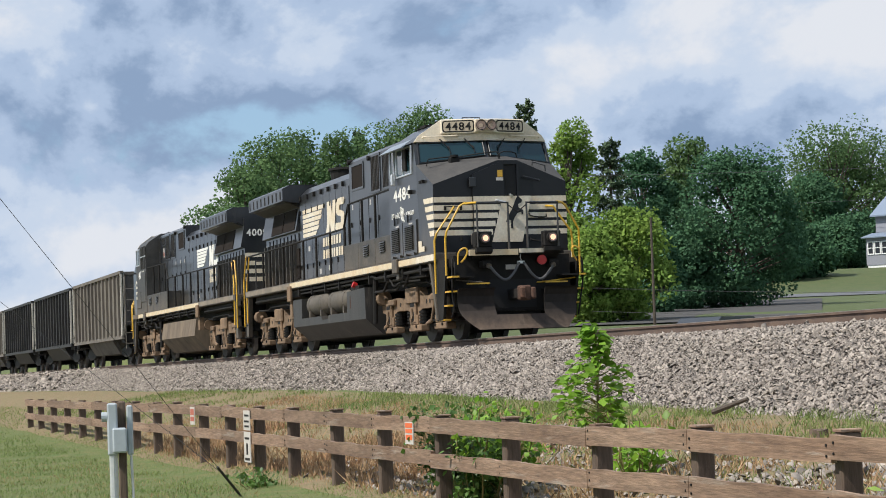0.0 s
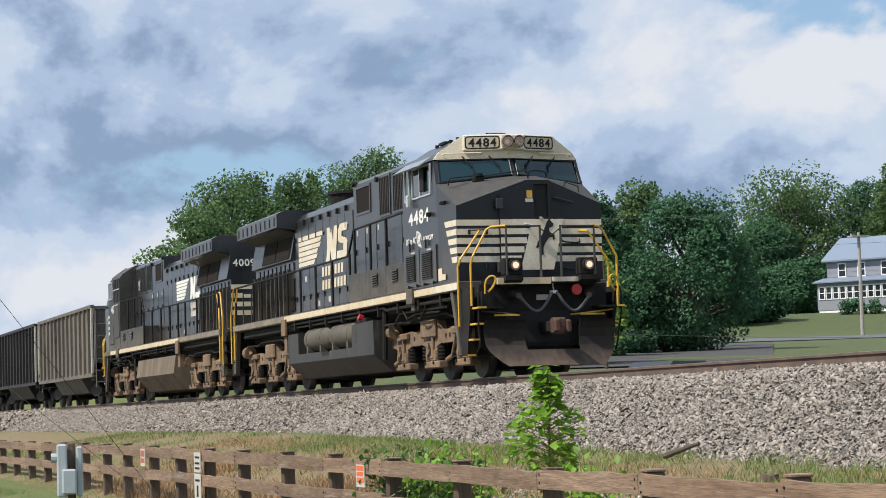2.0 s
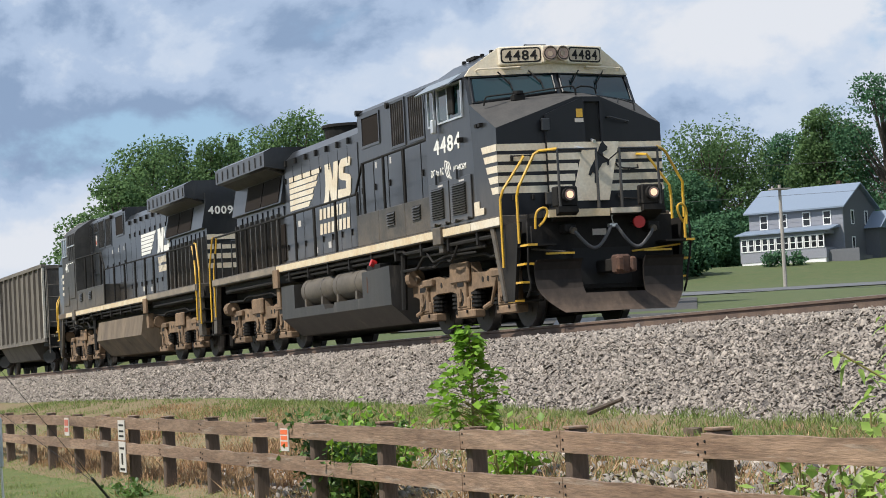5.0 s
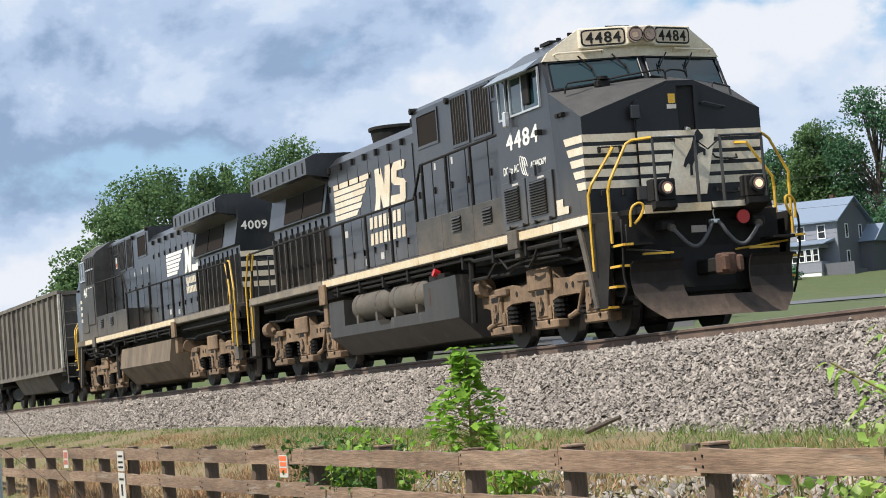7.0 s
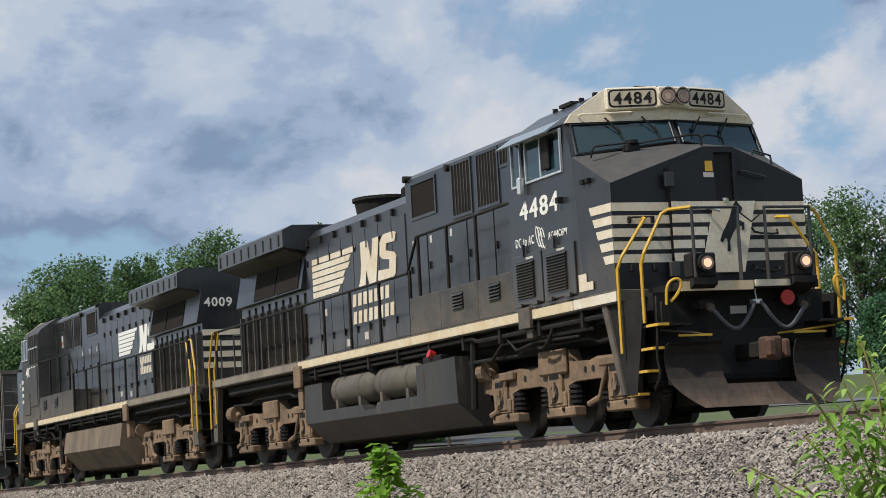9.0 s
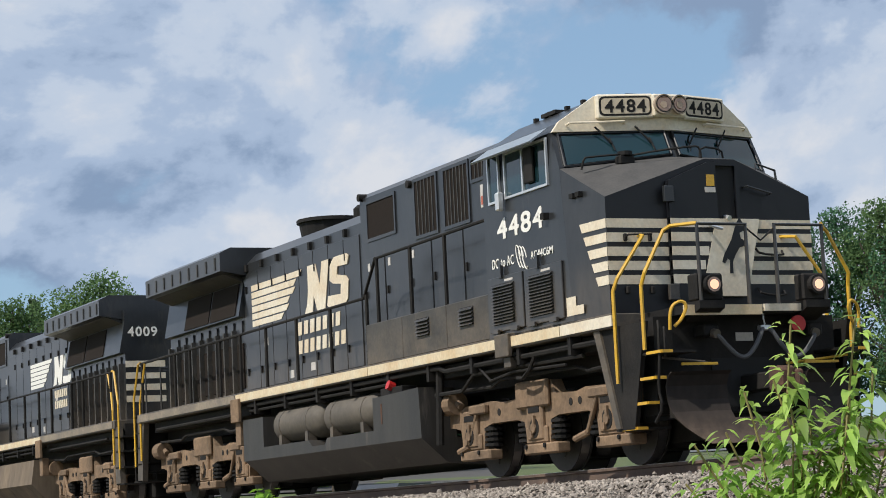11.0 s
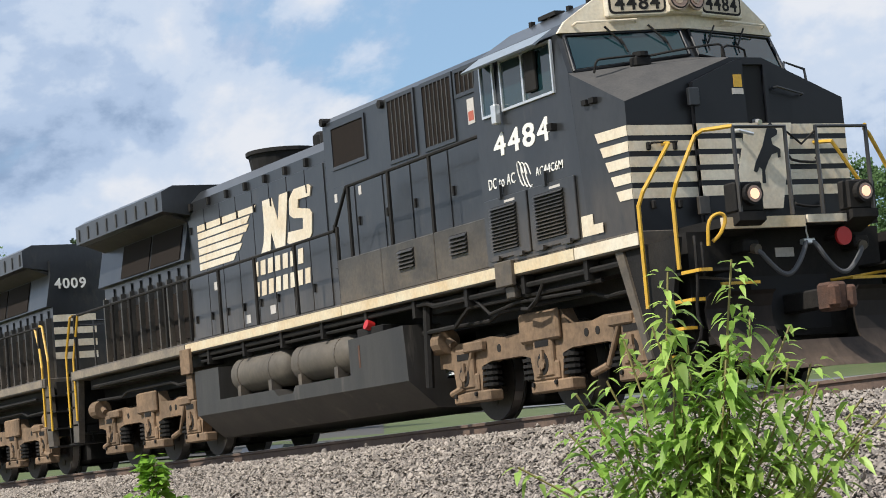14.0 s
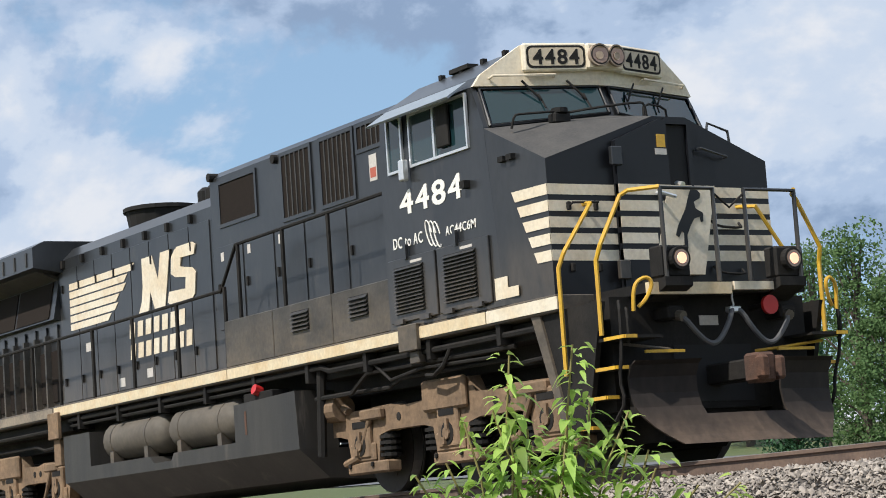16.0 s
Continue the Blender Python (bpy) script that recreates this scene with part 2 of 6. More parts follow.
# Gravel darkened to carry the shade under the trees.
YARD = material("dark_gravel", (0.06, 0.058, 0.06), 0.95, second=(0.085, 0.08, 0.075), grain=(10, 0.3))
ROAD = material("asphalt_road", (0.13, 0.135, 0.145), 0.9, grain=(10, 0.2))
WOOD = material("weathered_fence_wood", (0.36, 0.24, 0.165), 0.85, second=(0.22, 0.135, 0.09), grain=(30, 0.55), stains=((0.42, 0.36, 0.3), 4.0, 0.56), stretch=(0.18, 1, 2.2), bump=0.35, bscale=40, rand=0.18)
POSTW = material("dark_fence_post", (0.105, 0.073, 0.054), 0.9, second=(0.16, 0.115, 0.085), grain=(26, 0.4), stretch=(2, 2, 0.25), bump=0.35, bscale=40, rand=0.15)
LEAF = material("tree_leaves", (0.115, 0.2, 0.085), 0.9, second=(0.15, 0.24, 0.095), grain=(0.6, 0.3), rand=0.22, trans=0.4, spec=0.1)
LEAF_B = material("yellow_green_leaves", (0.19, 0.31, 0.07), 0.85, second=(0.25, 0.36, 0.08), grain=(0.8, 0.25), rand=0.25, trans=0.4, spec=0.1)
LEAF_D = material("dark_maple_leaves", (0.07, 0.16, 0.085), 0.85, second=(0.095, 0.195, 0.1), grain=(0.8, 0.3), rand=0.22, trans=0.3, spec=0.1)
LEAF_C = material("conifer_needles", (0.085, 0.13, 0.075), 0.7, second=(0.11, 0.15, 0.08), grain=(2, 0.15), rand=0.35, trans=0.1, spec=0.1)
LEAF_Y = material("bright_sapling_leaves", (0.18, 0.34, 0.04), 0.5, second=(0.27, 0.45, 0.05), grain=(6, 0.1), rand=0.3, trans=0.45)
LEAF_W = material("weed_leaves", (0.27, 0.45, 0.09), 0.42, second=(0.5, 0.64, 0.17), grain=(9, 0.1), rand=0.4, trans=0.5)
LEAF_V = material("vine_leaves", (0.05, 0.12, 0.025), 0.5, second=(0.11, 0.2, 0.035), grain=(6, 0.1), rand=0.4, trans=0.3)
BARK = material("bark", (0.085, 0.065, 0.05), 0.95, second=(0.13, 0.105, 0.085), grain=(14, 0.4), bump=0.5)
STEM = material("green_stem", (0.2, 0.17, 0.06), 0.7)
GREYBOX = material("grey_meter_enclosure", (0.4, 0.44, 0.47), 0.45, grain=(20, 0.1))
GALV = material("galvanised_conduit", (0.62, 0.63, 0.63), 0.4, metal=0.4, grain=(20, 0.15))
CABLE = material("dark_cable", (0.02, 0.02, 0.022), 0.6)
SIDING = material("pale_house_siding", (0.26, 0.27, 0.31), 0.75, grain=(5, 0.1))
# Siding copy darkened as shade, for the gable, deck and rear wing.
SIDING_D = material("grey_house_siding", (0.13, 0.135, 0.15), 0.75, grain=(5, 0.1))
ROOFM = material("blue_grey_metal_roof", (0.2, 0.25, 0.33), 0.5, grain=(8, 0.1))
TRIMW = material("white_trim", (0.78, 0.78, 0.78), 0.6)
PANE = material("window_pane", (0.02, 0.022, 0.025), 0.1)
POLEW = material("pole_wood", (0.4, 0.37, 0.33), 0.9, grain=(10, 0.3))
SIGNO = material("orange_sign_print", (0.72, 0.14, 0.04), 0.5)
CARPAINT = material("dark_vehicle_paint", (0.03, 0.035, 0.045), 0.3, coat=0.5)


# ---- mesh tools ----
def part(name, bm, mat, parent=None, label="", smooth=False):
    me = bpy.data.meshes.new(name)
    bmesh.ops.recalc_face_normals(bm, faces=bm.faces)
    if smooth:
        for f in bm.faces:
            f.smooth = True
    bm.to_mesh(me)
    bm.free()
    me.materials.append(mat)
    ob = new(name, me)
    if parent:
        ob.parent = parent
    if label:
        tagged(ob, label)
    return ob


def box(bm, x0, x1, y0, y1, z0, z1, bevel=0.0):
    m = Matrix.Translation(((x0 + x1) / 2, (y0 + y1) / 2, (z0 + z1) / 2)) @ Matrix.Diagonal((abs(x1 - x0), abs(y1 - y0), abs(z1 - z0), 1))
    vs = bmesh.ops.create_cube(bm, size=1, matrix=m)["verts"]
    if bevel:
        es = {e for v in vs for e in v.link_edges}
        bmesh.ops.bevel(bm, geom=list(es), offset=bevel, segments=1, affect="EDGES", profile=0.5)
    return bm


def prism(bm, pts, lo, hi, axis="y"):
    """A closed outline, given in the other two axes (in alphabetic order), drawn out along axis from lo to hi."""
    k = "xyz".index(axis)

    def put(a, b, c):
        v = [a, b]
        v.insert(k, c)
        return bm.verts.new(v)

    a = [put(p, q, lo) for p, q in pts]
    b = [put(p, q, hi) for p, q in pts]
    bm.faces.new(a)
    bm.faces.new(b[::-1])
    for i in range(len(pts)):
        j = (i + 1) % len(pts)
        bm.faces.new((a[i], b[i], b[j], a[j]))
    return bm


def rod(bm, p, q, r, seg=8, r2=None):
    p, q = Vector(p), Vector(q)
    d = q - p
    m = Matrix.Translation((p + q) / 2) @ d.to_track_quat("Z", "Y").to_matrix().to_4x4()
    bmesh.ops.create_cone(bm, cap_ends=True, segments=seg, radius1=r, radius2=r if r2 is None else r2, depth=d.length, matrix=m)
    return bm


def pipe(bm, pts, r, seg=6):
    """A bent tube through the points, in one skin."""
    P = [Vector(p) for p in pts]
    dirs = [(b - a).normalized() for a, b in zip(P, P[1:])]
    side = dirs[0].orthogonal().normalized()
    rings = []
    for i, p in enumerate(P):
        d = dirs[0] if i == 0 else dirs[-1] if i == len(P) - 1 else (dirs[i - 1] + dirs[i])
        d = d.normalized() if d.length > 1e-6 else dirs[i - 1]
        side = side - d * side.dot(d)
        side = side.normalized() if side.length > 1e-6 else d.orthogonal().normalized()
        up = d.cross(side)
        rings.append([p + (side * math.cos(k * math.tau / seg) + up * math.sin(k * math.tau / seg)) * r for k in range(seg)])
    return loft(bm, rings)


def loft(bm, rings, caps=True):
    """Rings of equally many points, skinned one to the next."""
    vs = [[bm.verts.new(p) for p in ring] for ring in rings]
    for a, b in zip(vs, vs[1:]):
        for i in range(len(a)):
            j = (i + 1) % len(a)
            bm.faces.new((a[i], a[j], b[j], b[i]))
    if caps:
        bm.faces.new(vs[0][::-1])
        bm.faces.new(vs[-1])
    return bm


def B():
    return bmesh.new()


def boxes(*bs, bevel=0.0):
    bm = B()
    for b in bs:
        box(bm, *b, bevel=bevel)
    return bm


def quad_mesh(name, verts, faces, mat):
    me = bpy.data.meshes.new(name)
    me.from_pydata(verts, [], faces)
    me.materials.append(mat)
    return me


def text_part(name, body, size, m, mat, parent, label="", width=None, depth=0.004, align="CENTER", bold=0.012):
    """Raised lettering in the built-in font, turned into a mesh; m: pose of its baseline, the letters in its xy plane."""
    cu = bpy.data.curves.new(name, "FONT")
    cu.body, cu.size, cu.align_x, cu.extrude, cu.resolution_u, cu.offset = body, size, align, depth, 3, bold * size
    tmp = new(name, cu)
    bpy.context.view_layer.update()
    me = bpy.data.meshes.new_from_object(tmp.evaluated_get(bpy.context.evaluated_depsgraph_get()))
    bpy.data.objects.remove(tmp)
    if width:
        xs = [v.co.x for v in me.vertices]
        me.transform(Matrix.Diagonal((width / (max(xs) - min(xs)), 1, 1, 1)))
    me.transform(m)
    me.materials.clear()
    me.materials.append(mat)
    ob = new(name, me)
    ob.parent = parent
    if label:
        tagged(ob, label)
    return ob


def letters(name, body, width, height, m, mat, parent, label="", one="digit", fill=0.84, bold=0.02):
    """A row of separate raised letters, width metres long and height high; m: pose of the row's middle on its baseline."""
    adv = {" ": 0.3, "1": 0.45, "t": 0.38, "o": 0.58, "M": 0.85, "D": 0.72, "C": 0.72, "A": 0.7}
    ws = [adv.get(c, 0.6) for c in body]
    k, x = width / sum(ws), -width / 2
    for c, w in zip(body, ws):
        if c != " ":
            text_part(one, c, height / 0.72, m @ Matrix.Translation((x + w * k / 2, 0, 0)), mat, parent, label, width=w * k * (fill if c != "t" else 0.6), bold=bold)
        x += w * k


# ---- ground, ballast and track ----
def ground_z(x, y):
    """Lawn in the south, a shelf up to the ballast, and north of the track a slope that rises to the far house."""
    r = math.hypot(x, y + 14.7)
    foot = -0.95 - 0.3 * min(1.0, max(0.0, (x + 45) / 25))
    if y < -9:
        z = -1.95 - 0.15 * min(1.0, max(0.0, (-9 - y) / 6)) + 0.2 * min(1.0, max(0.0, (-x - 35) / 25))
    elif y < -4.2:
        a = (y + 9) / 4.8
        low = -1.95 + 0.2 * min(1.0, max(0.0, (-x - 35) / 25))
        z = low + (foot - low) * a * (1.35 - 0.35 * a)
    elif y < 4:
        z = foot
    else:
        far = np.interp(r, (0, 55, 100, 170, 184, 210, 260, 400, 3000), (-0.9, -0.9, 1.3, 3.85, 4.5, 7.05, 8.4, 9.5, 9.5))
        far = -0.9 + (far + 0.9) * min(1.0, max(0.0, (math.degrees(math.atan2(x, y + 14.7)) + 86) / 5))
        a = min(1.0, (y - 4) / 6)
        z = foot * (1 - a) + float(far) * a
    return z + 0.03 * noise.noise(Vector((x * 0.35, y * 0.35, 0)))


def build_ground():
    xs = sorted({*np.arange(-70, 12.1, 1.0), *np.arange(-260, -70, 5.0), *(-3000, -1500, -700, -400, -300), *np.arange(15, 100, 10.0), 200, 500, 1500, 3000})
    ys = sorted({*np.arange(-16, 5.1, 0.6), *np.arange(-60, -16, 6.0), *(-3000, -1000, -300, -120), *np.arange(7, 130, 3.0), 150, 200, 300, 600, 1500, 3000})
    verts = [(x, y, ground_z(x, y)) for y in ys for x in xs]
    n = len(xs)
    faces = [(j * n + i, j * n + i + 1, (j + 1) * n + i + 1, (j + 1) * n + i) for j in range(len(ys) - 1) for i in range(n - 1)]
    me = quad_mesh("ground", verts, faces, GRASS)
    me.materials.append(FARGRASS)
    me.materials.append(DIRT)
    for p in me.polygons:
        p.use_smooth = True
        p.material_index = 1 if p.center.y > 8 else 2 if -8.7 < p.center.y < -4 else 0
    tagged(new("ground", me), "mown green lawn with patches of dry grass", "ground", kind="structure")


build_ground()

SLOPE = ((-1.75, -0.2), (-2.2, -0.3), (-4.6, -1.55))


def ballast_z(x, y):
    a = abs(y)
    return float(np.interp(a, (0, 1.75, 2.2, 4.8), (-0.21, -0.2, -0.3, -1.55)))


def build_ballast():
    ys = np.linspace(-4.8, 4.8, 33)
    xs = np.arange(-190, 40.1, 2.0)
    verts = [(x, y, ballast_z(x, y) - 0.02 + 0.03 * noise.noise(Vector((x * 0.7, y * 1.5, 3)))) for y in ys for x in xs]
    n = len(xs)
    faces = [(j * n + i, j * n + i + 1, (j + 1) * n + i + 1, (j + 1) * n + i) for j in range(len(ys) - 1) for i in range(n - 1)]
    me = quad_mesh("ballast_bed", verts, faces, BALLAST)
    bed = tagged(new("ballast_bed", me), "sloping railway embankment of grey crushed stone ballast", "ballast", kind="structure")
    rng = np.random.default_rng(5)
    # loose stones: squashed, cut octahedra of uneven size
    shapes = []
    for _ in range(12):
        p = np.array(((1, 0, 0), (0, 1, 0), (-1, 0, 0), (0, -1, 0), (0.1, 0.1, 0.75), (0, 0, -0.6), (0.7, 0.6, 0.45), (-0.6, -0.65, 0.5)), float)
        shapes.append(p * rng.uniform(0.6, 1.15, (8, 1)))
    tri = np.array(((0, 6, 4), (6, 1, 4), (1, 2, 4), (2, 7, 4), (7, 3, 4), (3, 0, 4), (0, 1, 6), (2, 3, 7)))

    def stones(name, count, x0, x1, y0, y1, size, spread, label, bed_z=ballast_z):
        x = rng.uniform(x0, x1, count)
        y = rng.uniform(y0, y1, count)
        z = np.array([bed_z(a, b) for a, b in zip(x, y)])
        s = size * np.exp(rng.normal(0, spread, count))
        ang = rng.uniform(0, 6.28, count)
        tilt = rng.normal(0, 0.5, (count, 2))
        idx = rng.integers(0, 12, count)
        P = np.array(shapes)[idx] * s[:, None, None] * rng.uniform(0.7, 1.2, (count, 1, 3))
        c, sn = np.cos(ang)[:, None], np.sin(ang)[:, None]
        px, py, pz = P[..., 0] * c - P[..., 1] * sn, P[..., 0] * sn + P[..., 1] * c, P[..., 2]
        pz = pz + px * tilt[:, :1] + py * tilt[:, 1:]
        V = np.stack((px + x[:, None], py + y[:, None], pz + z[:, None] + 0.3 * s[:, None]), -1).reshape(-1, 3)
        F = (tri[None] + (np.arange(count) * 8)[:, None, None]).reshape(-1, 3)
        me = bpy.data.meshes.new(name)
        me.vertices.add(len(V))
        me.vertices.foreach_set("co", V.ravel())
        me.loops.add(F.size)
        me.loops.foreach_set("vertex_index", F.ravel().astype(np.int32))
        me.polygons.add(len(F))
        me.polygons.foreach_set("loop_start", np.arange(0, F.size, 3, dtype=np.int32))
        me.update(calc_edges=True)
        me.materials.append(STONE)
        ob = new(name, me)
        ob.parent = bed
        tagged(ob, label, kind="stuff")

    stones("ballast_stones", 140000, -46, -6, -4.7, -0.95, 0.0215, 0.27, "loose angular grey and brownish ballast stones")
    stones("ballast_stones", 52000, -95, -46, -4.7, -0.95, 0.027, 0.28, "loose angular grey and brownish ballast stones")
    stones("ballast_stones", 9000, -185, -95, -4.7, -0.95, 0.075, 0.25, "loose angular grey and brownish ballast stones")
    stones("ballast_stones", 3600, -17.5, -8, -8.5, -6.0, 0.032, 0.35, "loose grey stones on the bank behind the fence", ground_z)
    stones("ballast_stones", 2200, -28, -17.5, -8.5, -5.5, 0.028, 0.35, "loose grey stones on the bank behind the fence", ground_z)
    stones("ballast_stones", 4000, -42, -6, -0.6, 2.2, 0.05, 0.25, "loose angular grey and brownish ballast stones")


build_ballast()


def build_track():
    track = tagged(new("railway_track"), "straight single railway track on wooden ties", "track", kind="structure")
    prof = ((-0.075, -0.185), (0.075, -0.185), (0.075, -0.165), (0.012, -0.145), (0.01, -0.045), (0.037, -0.035), (0.037, -0.004), (0.03, 0.0), (-0.03, 0.0), (-0.037, -0.004), (-0.037, -0.035), (-0.01, -0.045), (-0.012, -0.145), (-0.075, -0.165))
    for y in (-0.7525, 0.7525):
        rail = part("rail", prism(B(), [(y + a, b) for a, b in prof], -260, 60, "x"), STEEL, track, "brown weathered steel rail with a polished head")
        part("rail_head", boxes((-260, 60, y - 0.028, y + 0.028, -0.004, 0.004)), SHINE, rail)
    tie = part("tie", boxes((-0.11, 0.11, -1.3, 1.3, -0.37, -0.19), bevel=0.012), TIE, track)
    plate = part("tie_plate", boxes((-0.09, 0.09, -0.93, -0.58, -0.19, -0.176), (-0.05, -0.02, -0.85, -0.82, -0.18, -0.13), (0.02, 0.05, -0.85, -0.82, -0.18, -0.13)), STEEL, track)
    for i in range(1, 150):
        for src, dz in ((tie, 0), (plate, 0)):
            o = new(src.name.split(".")[0], src.data)
            o.parent = track
            o.location = (-90 + i * 0.65, 0, dz)
    tie.location = plate.location = (-90, 0, 0)


build_track()


# ---- the locomotives ----
VISOR = material("pale_visor_paint", (0.22, 0.26, 0.31), 0.5, grain=(12, 0.15))


def mirror(f):
    for s in (-1, 1):
        f(s)


def side_text(name, body, u0, u1, w0, height, v, mat, parent, sgn, label=""):
    """Lettering on a vertical side wall, read from outside; sgn -1: the right-hand side."""
    m = Matrix.Translation(((u0 + u1) / 2, v, w0)) @ (Matrix.Rotation(radians(90), 4, "X") if sgn < 0 else Matrix.Rotation(radians(180), 4, "Z") @ Matrix.Rotation(radians(90), 4, "X"))
    return letters(name, body, abs(u1 - u0), height, m, mat, parent, label, bold=0.02 if name == "road_number" else 0.006)


def window(parent, name, u0, u1, w0, w1, v, s, label="", bar=None):
    fr = 0.03
    bm = boxes((u0, u1, v, v + s * 0.03, w0, w0 + fr), (u0, u1, v, v + s * 0.03, w1 - fr, w1), (u0, u0 + fr, v, v + s * 0.03, w0 + fr, w1 - fr), (u1 - fr, u1, v, v + s * 0.03, w0 + fr, w1 - fr))
    if bar:
        box(bm, bar - 0.02, bar + 0.02, v, v + s * 0.03, w0 + fr, w1 - fr)
    w = part(name, bm, ALU, parent, label)
    part("pane", boxes((u0 + fr, u1 - fr, v, v + s * 0.008, w0 + fr, w1 - fr)), GLASS, w)


def louvre(parent, u0, u1, w0, w1, v, s, n, name="louvre"):
    # Dark backing sheet stands for the shade behind the slats.
    bm = boxes((u0, u1, v, v + s * 0.006, w0, w1))
    p = part(name, bm, DARKIN, parent)
    h = (w1 - w0) / n
    sl = B()
    for i in range(n):
        z = w0 + i * h
        prism(sl, [(v, z + h * 0.95), (v + s * 0.035, z + h * 0.25), (v + s * 0.035, z + h * 0.1), (v, z + h * 0.5)], u0, u1, "x")
    part("slat", sl, BLACK, p)


def truck(loco, c, dusty):
    """Three-axle bogie centred at c: side frames with pedestals, springs, brake cylinders, and wheelsets that turn."""
    t = part("bogie", boxes((c - 2.6, c + 2.6, -0.55, 0.55, 0.62, 0.95)), GRIME, loco, "three-axle bogie caked in brown dust")

    for a in (-2, 0, 2):
        part("traction_motor", boxes((c + a - 0.75, c + a + 0.75, -0.6, 0.6, 0.18, 0.92), bevel=0.06), GRIME, t)
    part("truck_bolster", boxes((c - 2.7, c + 2.7, -0.66, 0.66, 0.95, 1.25)), GRIME, t)

    def side(s):
        y0, y1 = s * 1.02, s * 1.18
        top = [(c - 2.75, 0.72), (c - 2.75, 0.9), (c - 2.2, 1.0), (c - 1.35, 1.02), (c - 1.1, 0.98), (c - 0.55, 1.0), (c - 0.42, 1.18), (c + 0.42, 1.18), (c + 0.55, 1.0), (c + 1.1, 0.98), (c + 1.35, 1.02), (c + 2.2, 1.0), (c + 2.75, 0.9), (c + 2.75, 0.72)]
        bot = []
        for a in (2, 0, -2):
            x = c + a
            bot += [(x + 0.62, 0.72), (x + 0.4, 0.68), (x + 0.34, 0.42), (x + 0.34, 0.28), (x - 0.34, 0.28), (x - 0.34, 0.42), (x - 0.4, 0.68), (x - 0.62, 0.72)]
        bm = prism(B(), top + bot, min(y0, y1), max(y0, y1), "y")
        part("side_frame", bm, dusty, t)
        for a in (-2, 0, 2):
            x = c + a
            bm = boxes((x - 0.36, x + 0.6, min(s * 1.03, s * 1.23), max(s * 1.03, s * 1.23), 0.24, 0.38), (x - 0.3, x + 0.3, min(s * 1.17, s * 1.22), max(s * 1.17, s * 1.22), 0.38, 0.6), (x - 0.22, x + 0.22, min(s * 1.17, s * 1.24), max(s * 1.17, s * 1.24), 0.42, 0.92), bevel=0.02)
            part("pedestal", bm, dusty, t)
            # Flat black disc: the dark of the axle opening put into its colour.
            part("axle_opening", rod(B(), (x, s * 1.235, 0.58), (x, s * 1.247, 0.58), 0.13, 14), GRIME, t)
            bm = rod(B(), (x, s * 1.24, 0.58), (x, s * 1.27, 0.58), 0.07, 8)
            box(bm, x - 0.11, x - 0.02, *sorted((s * 1.245, s * 1.28)), 0.46, 0.54)
            box(bm, x + 0.0, x + 0.05, *sorted((s * 1.245, s * 1.275)), 0.62, 0.74)
            part("axle_cap", bm, dusty, t)
            for d in (-0.27, 0.27):
                part("pedestal_bolt", rod(B(), (x + d, s * 1.22, 0.345), (x + d, s * 1.255, 0.345), 0.03, 6), GRIME, t)
            # Flat black plate for the shade in a slot; nothing is cut.
            part("pedestal_slot", boxes((x - 0.16, x + 0.16, *sorted((s * 1.235, s * 1.246)), 0.78, 0.86)), GRIME, t)
            for d in (-0.48, 0.48):
                if abs(a + d) < 2.2:
                    bm = B()
                    for k in range(4):
                        rod(bm, (x + d, s * 1.1, 0.42 + k * 0.07), (x + d, s * 1.1, 0.46 + k * 0.07), 0.125, 12)
                    rod(bm, (x + d, s * 1.1, 0.4), (x + d, s * 1.1, 0.72), 0.08, 10)
                    part("coil_spring", bm, GRIME, t)
        for d in (-2.72, 2.55):
            bm = rod(B(), (c + d - 0.05, s * 1.2, 1.06), (c + d + 0.3, s * 1.2, 1.06), 0.16, 14)
            rod(bm, (c + d + 0.3, s * 1.2, 1.06), (c + d + 0.42, s * 1.2, 1.0), 0.05, 8)
            part("brake_cylinder", bm, dusty, t, smooth=False)
        part("frame_bracket", boxes((c - 0.5, c + 0.42, min(s * 1.18, s * 1.26), max(s * 1.18, s * 1.26), 0.84, 1.2), bevel=0.03), dusty, t)
        for d in (-1.15, 0.95, 1.2):
            # Holes are black discs on the frame, their shade by colour.
            part("frame_hole", rod(B(), (c + d, s * 1.175, 0.86), (c + d, s * 1.186, 0.86), 0.05, 10), GRIME, t)
        for d in (-1.95, 1.55):
            bm = boxes((c + d, c + d + 0.5, min(s * 1.18, s * 1.27), max(s * 1.18, s * 1.27), 0.86, 0.99), bevel=0.02)
            rod(bm, (c + d + 0.2, s * 1.22, 0.9), (c + d - 0.1, s * 1.22, 0.45), 0.035, 8)
            rod(bm, (c + d - 0.1, s * 1.22, 0.45), (c + d - 0.45, s * 1.22, 0.38), 0.045, 8)
            part("brake_rigging", bm, dusty, t)
        bm = pipe(B(), [(c - 2.5, s * 1.25, 1.22), (c - 1.2, s * 1.25, 1.2), (c - 0.9, s * 1.25, 1.28), (c + 1.3, s * 1.25, 1.27), (c + 1.6, s * 1.25, 1.2), (c + 2.6, s * 1.22, 1.24)], 0.025)
        part("brake_pipe", bm, GRIME, t)

    mirror(side)
    for a in (-2, 0, 2):
        wheelset(loco, c + a, 0.533)


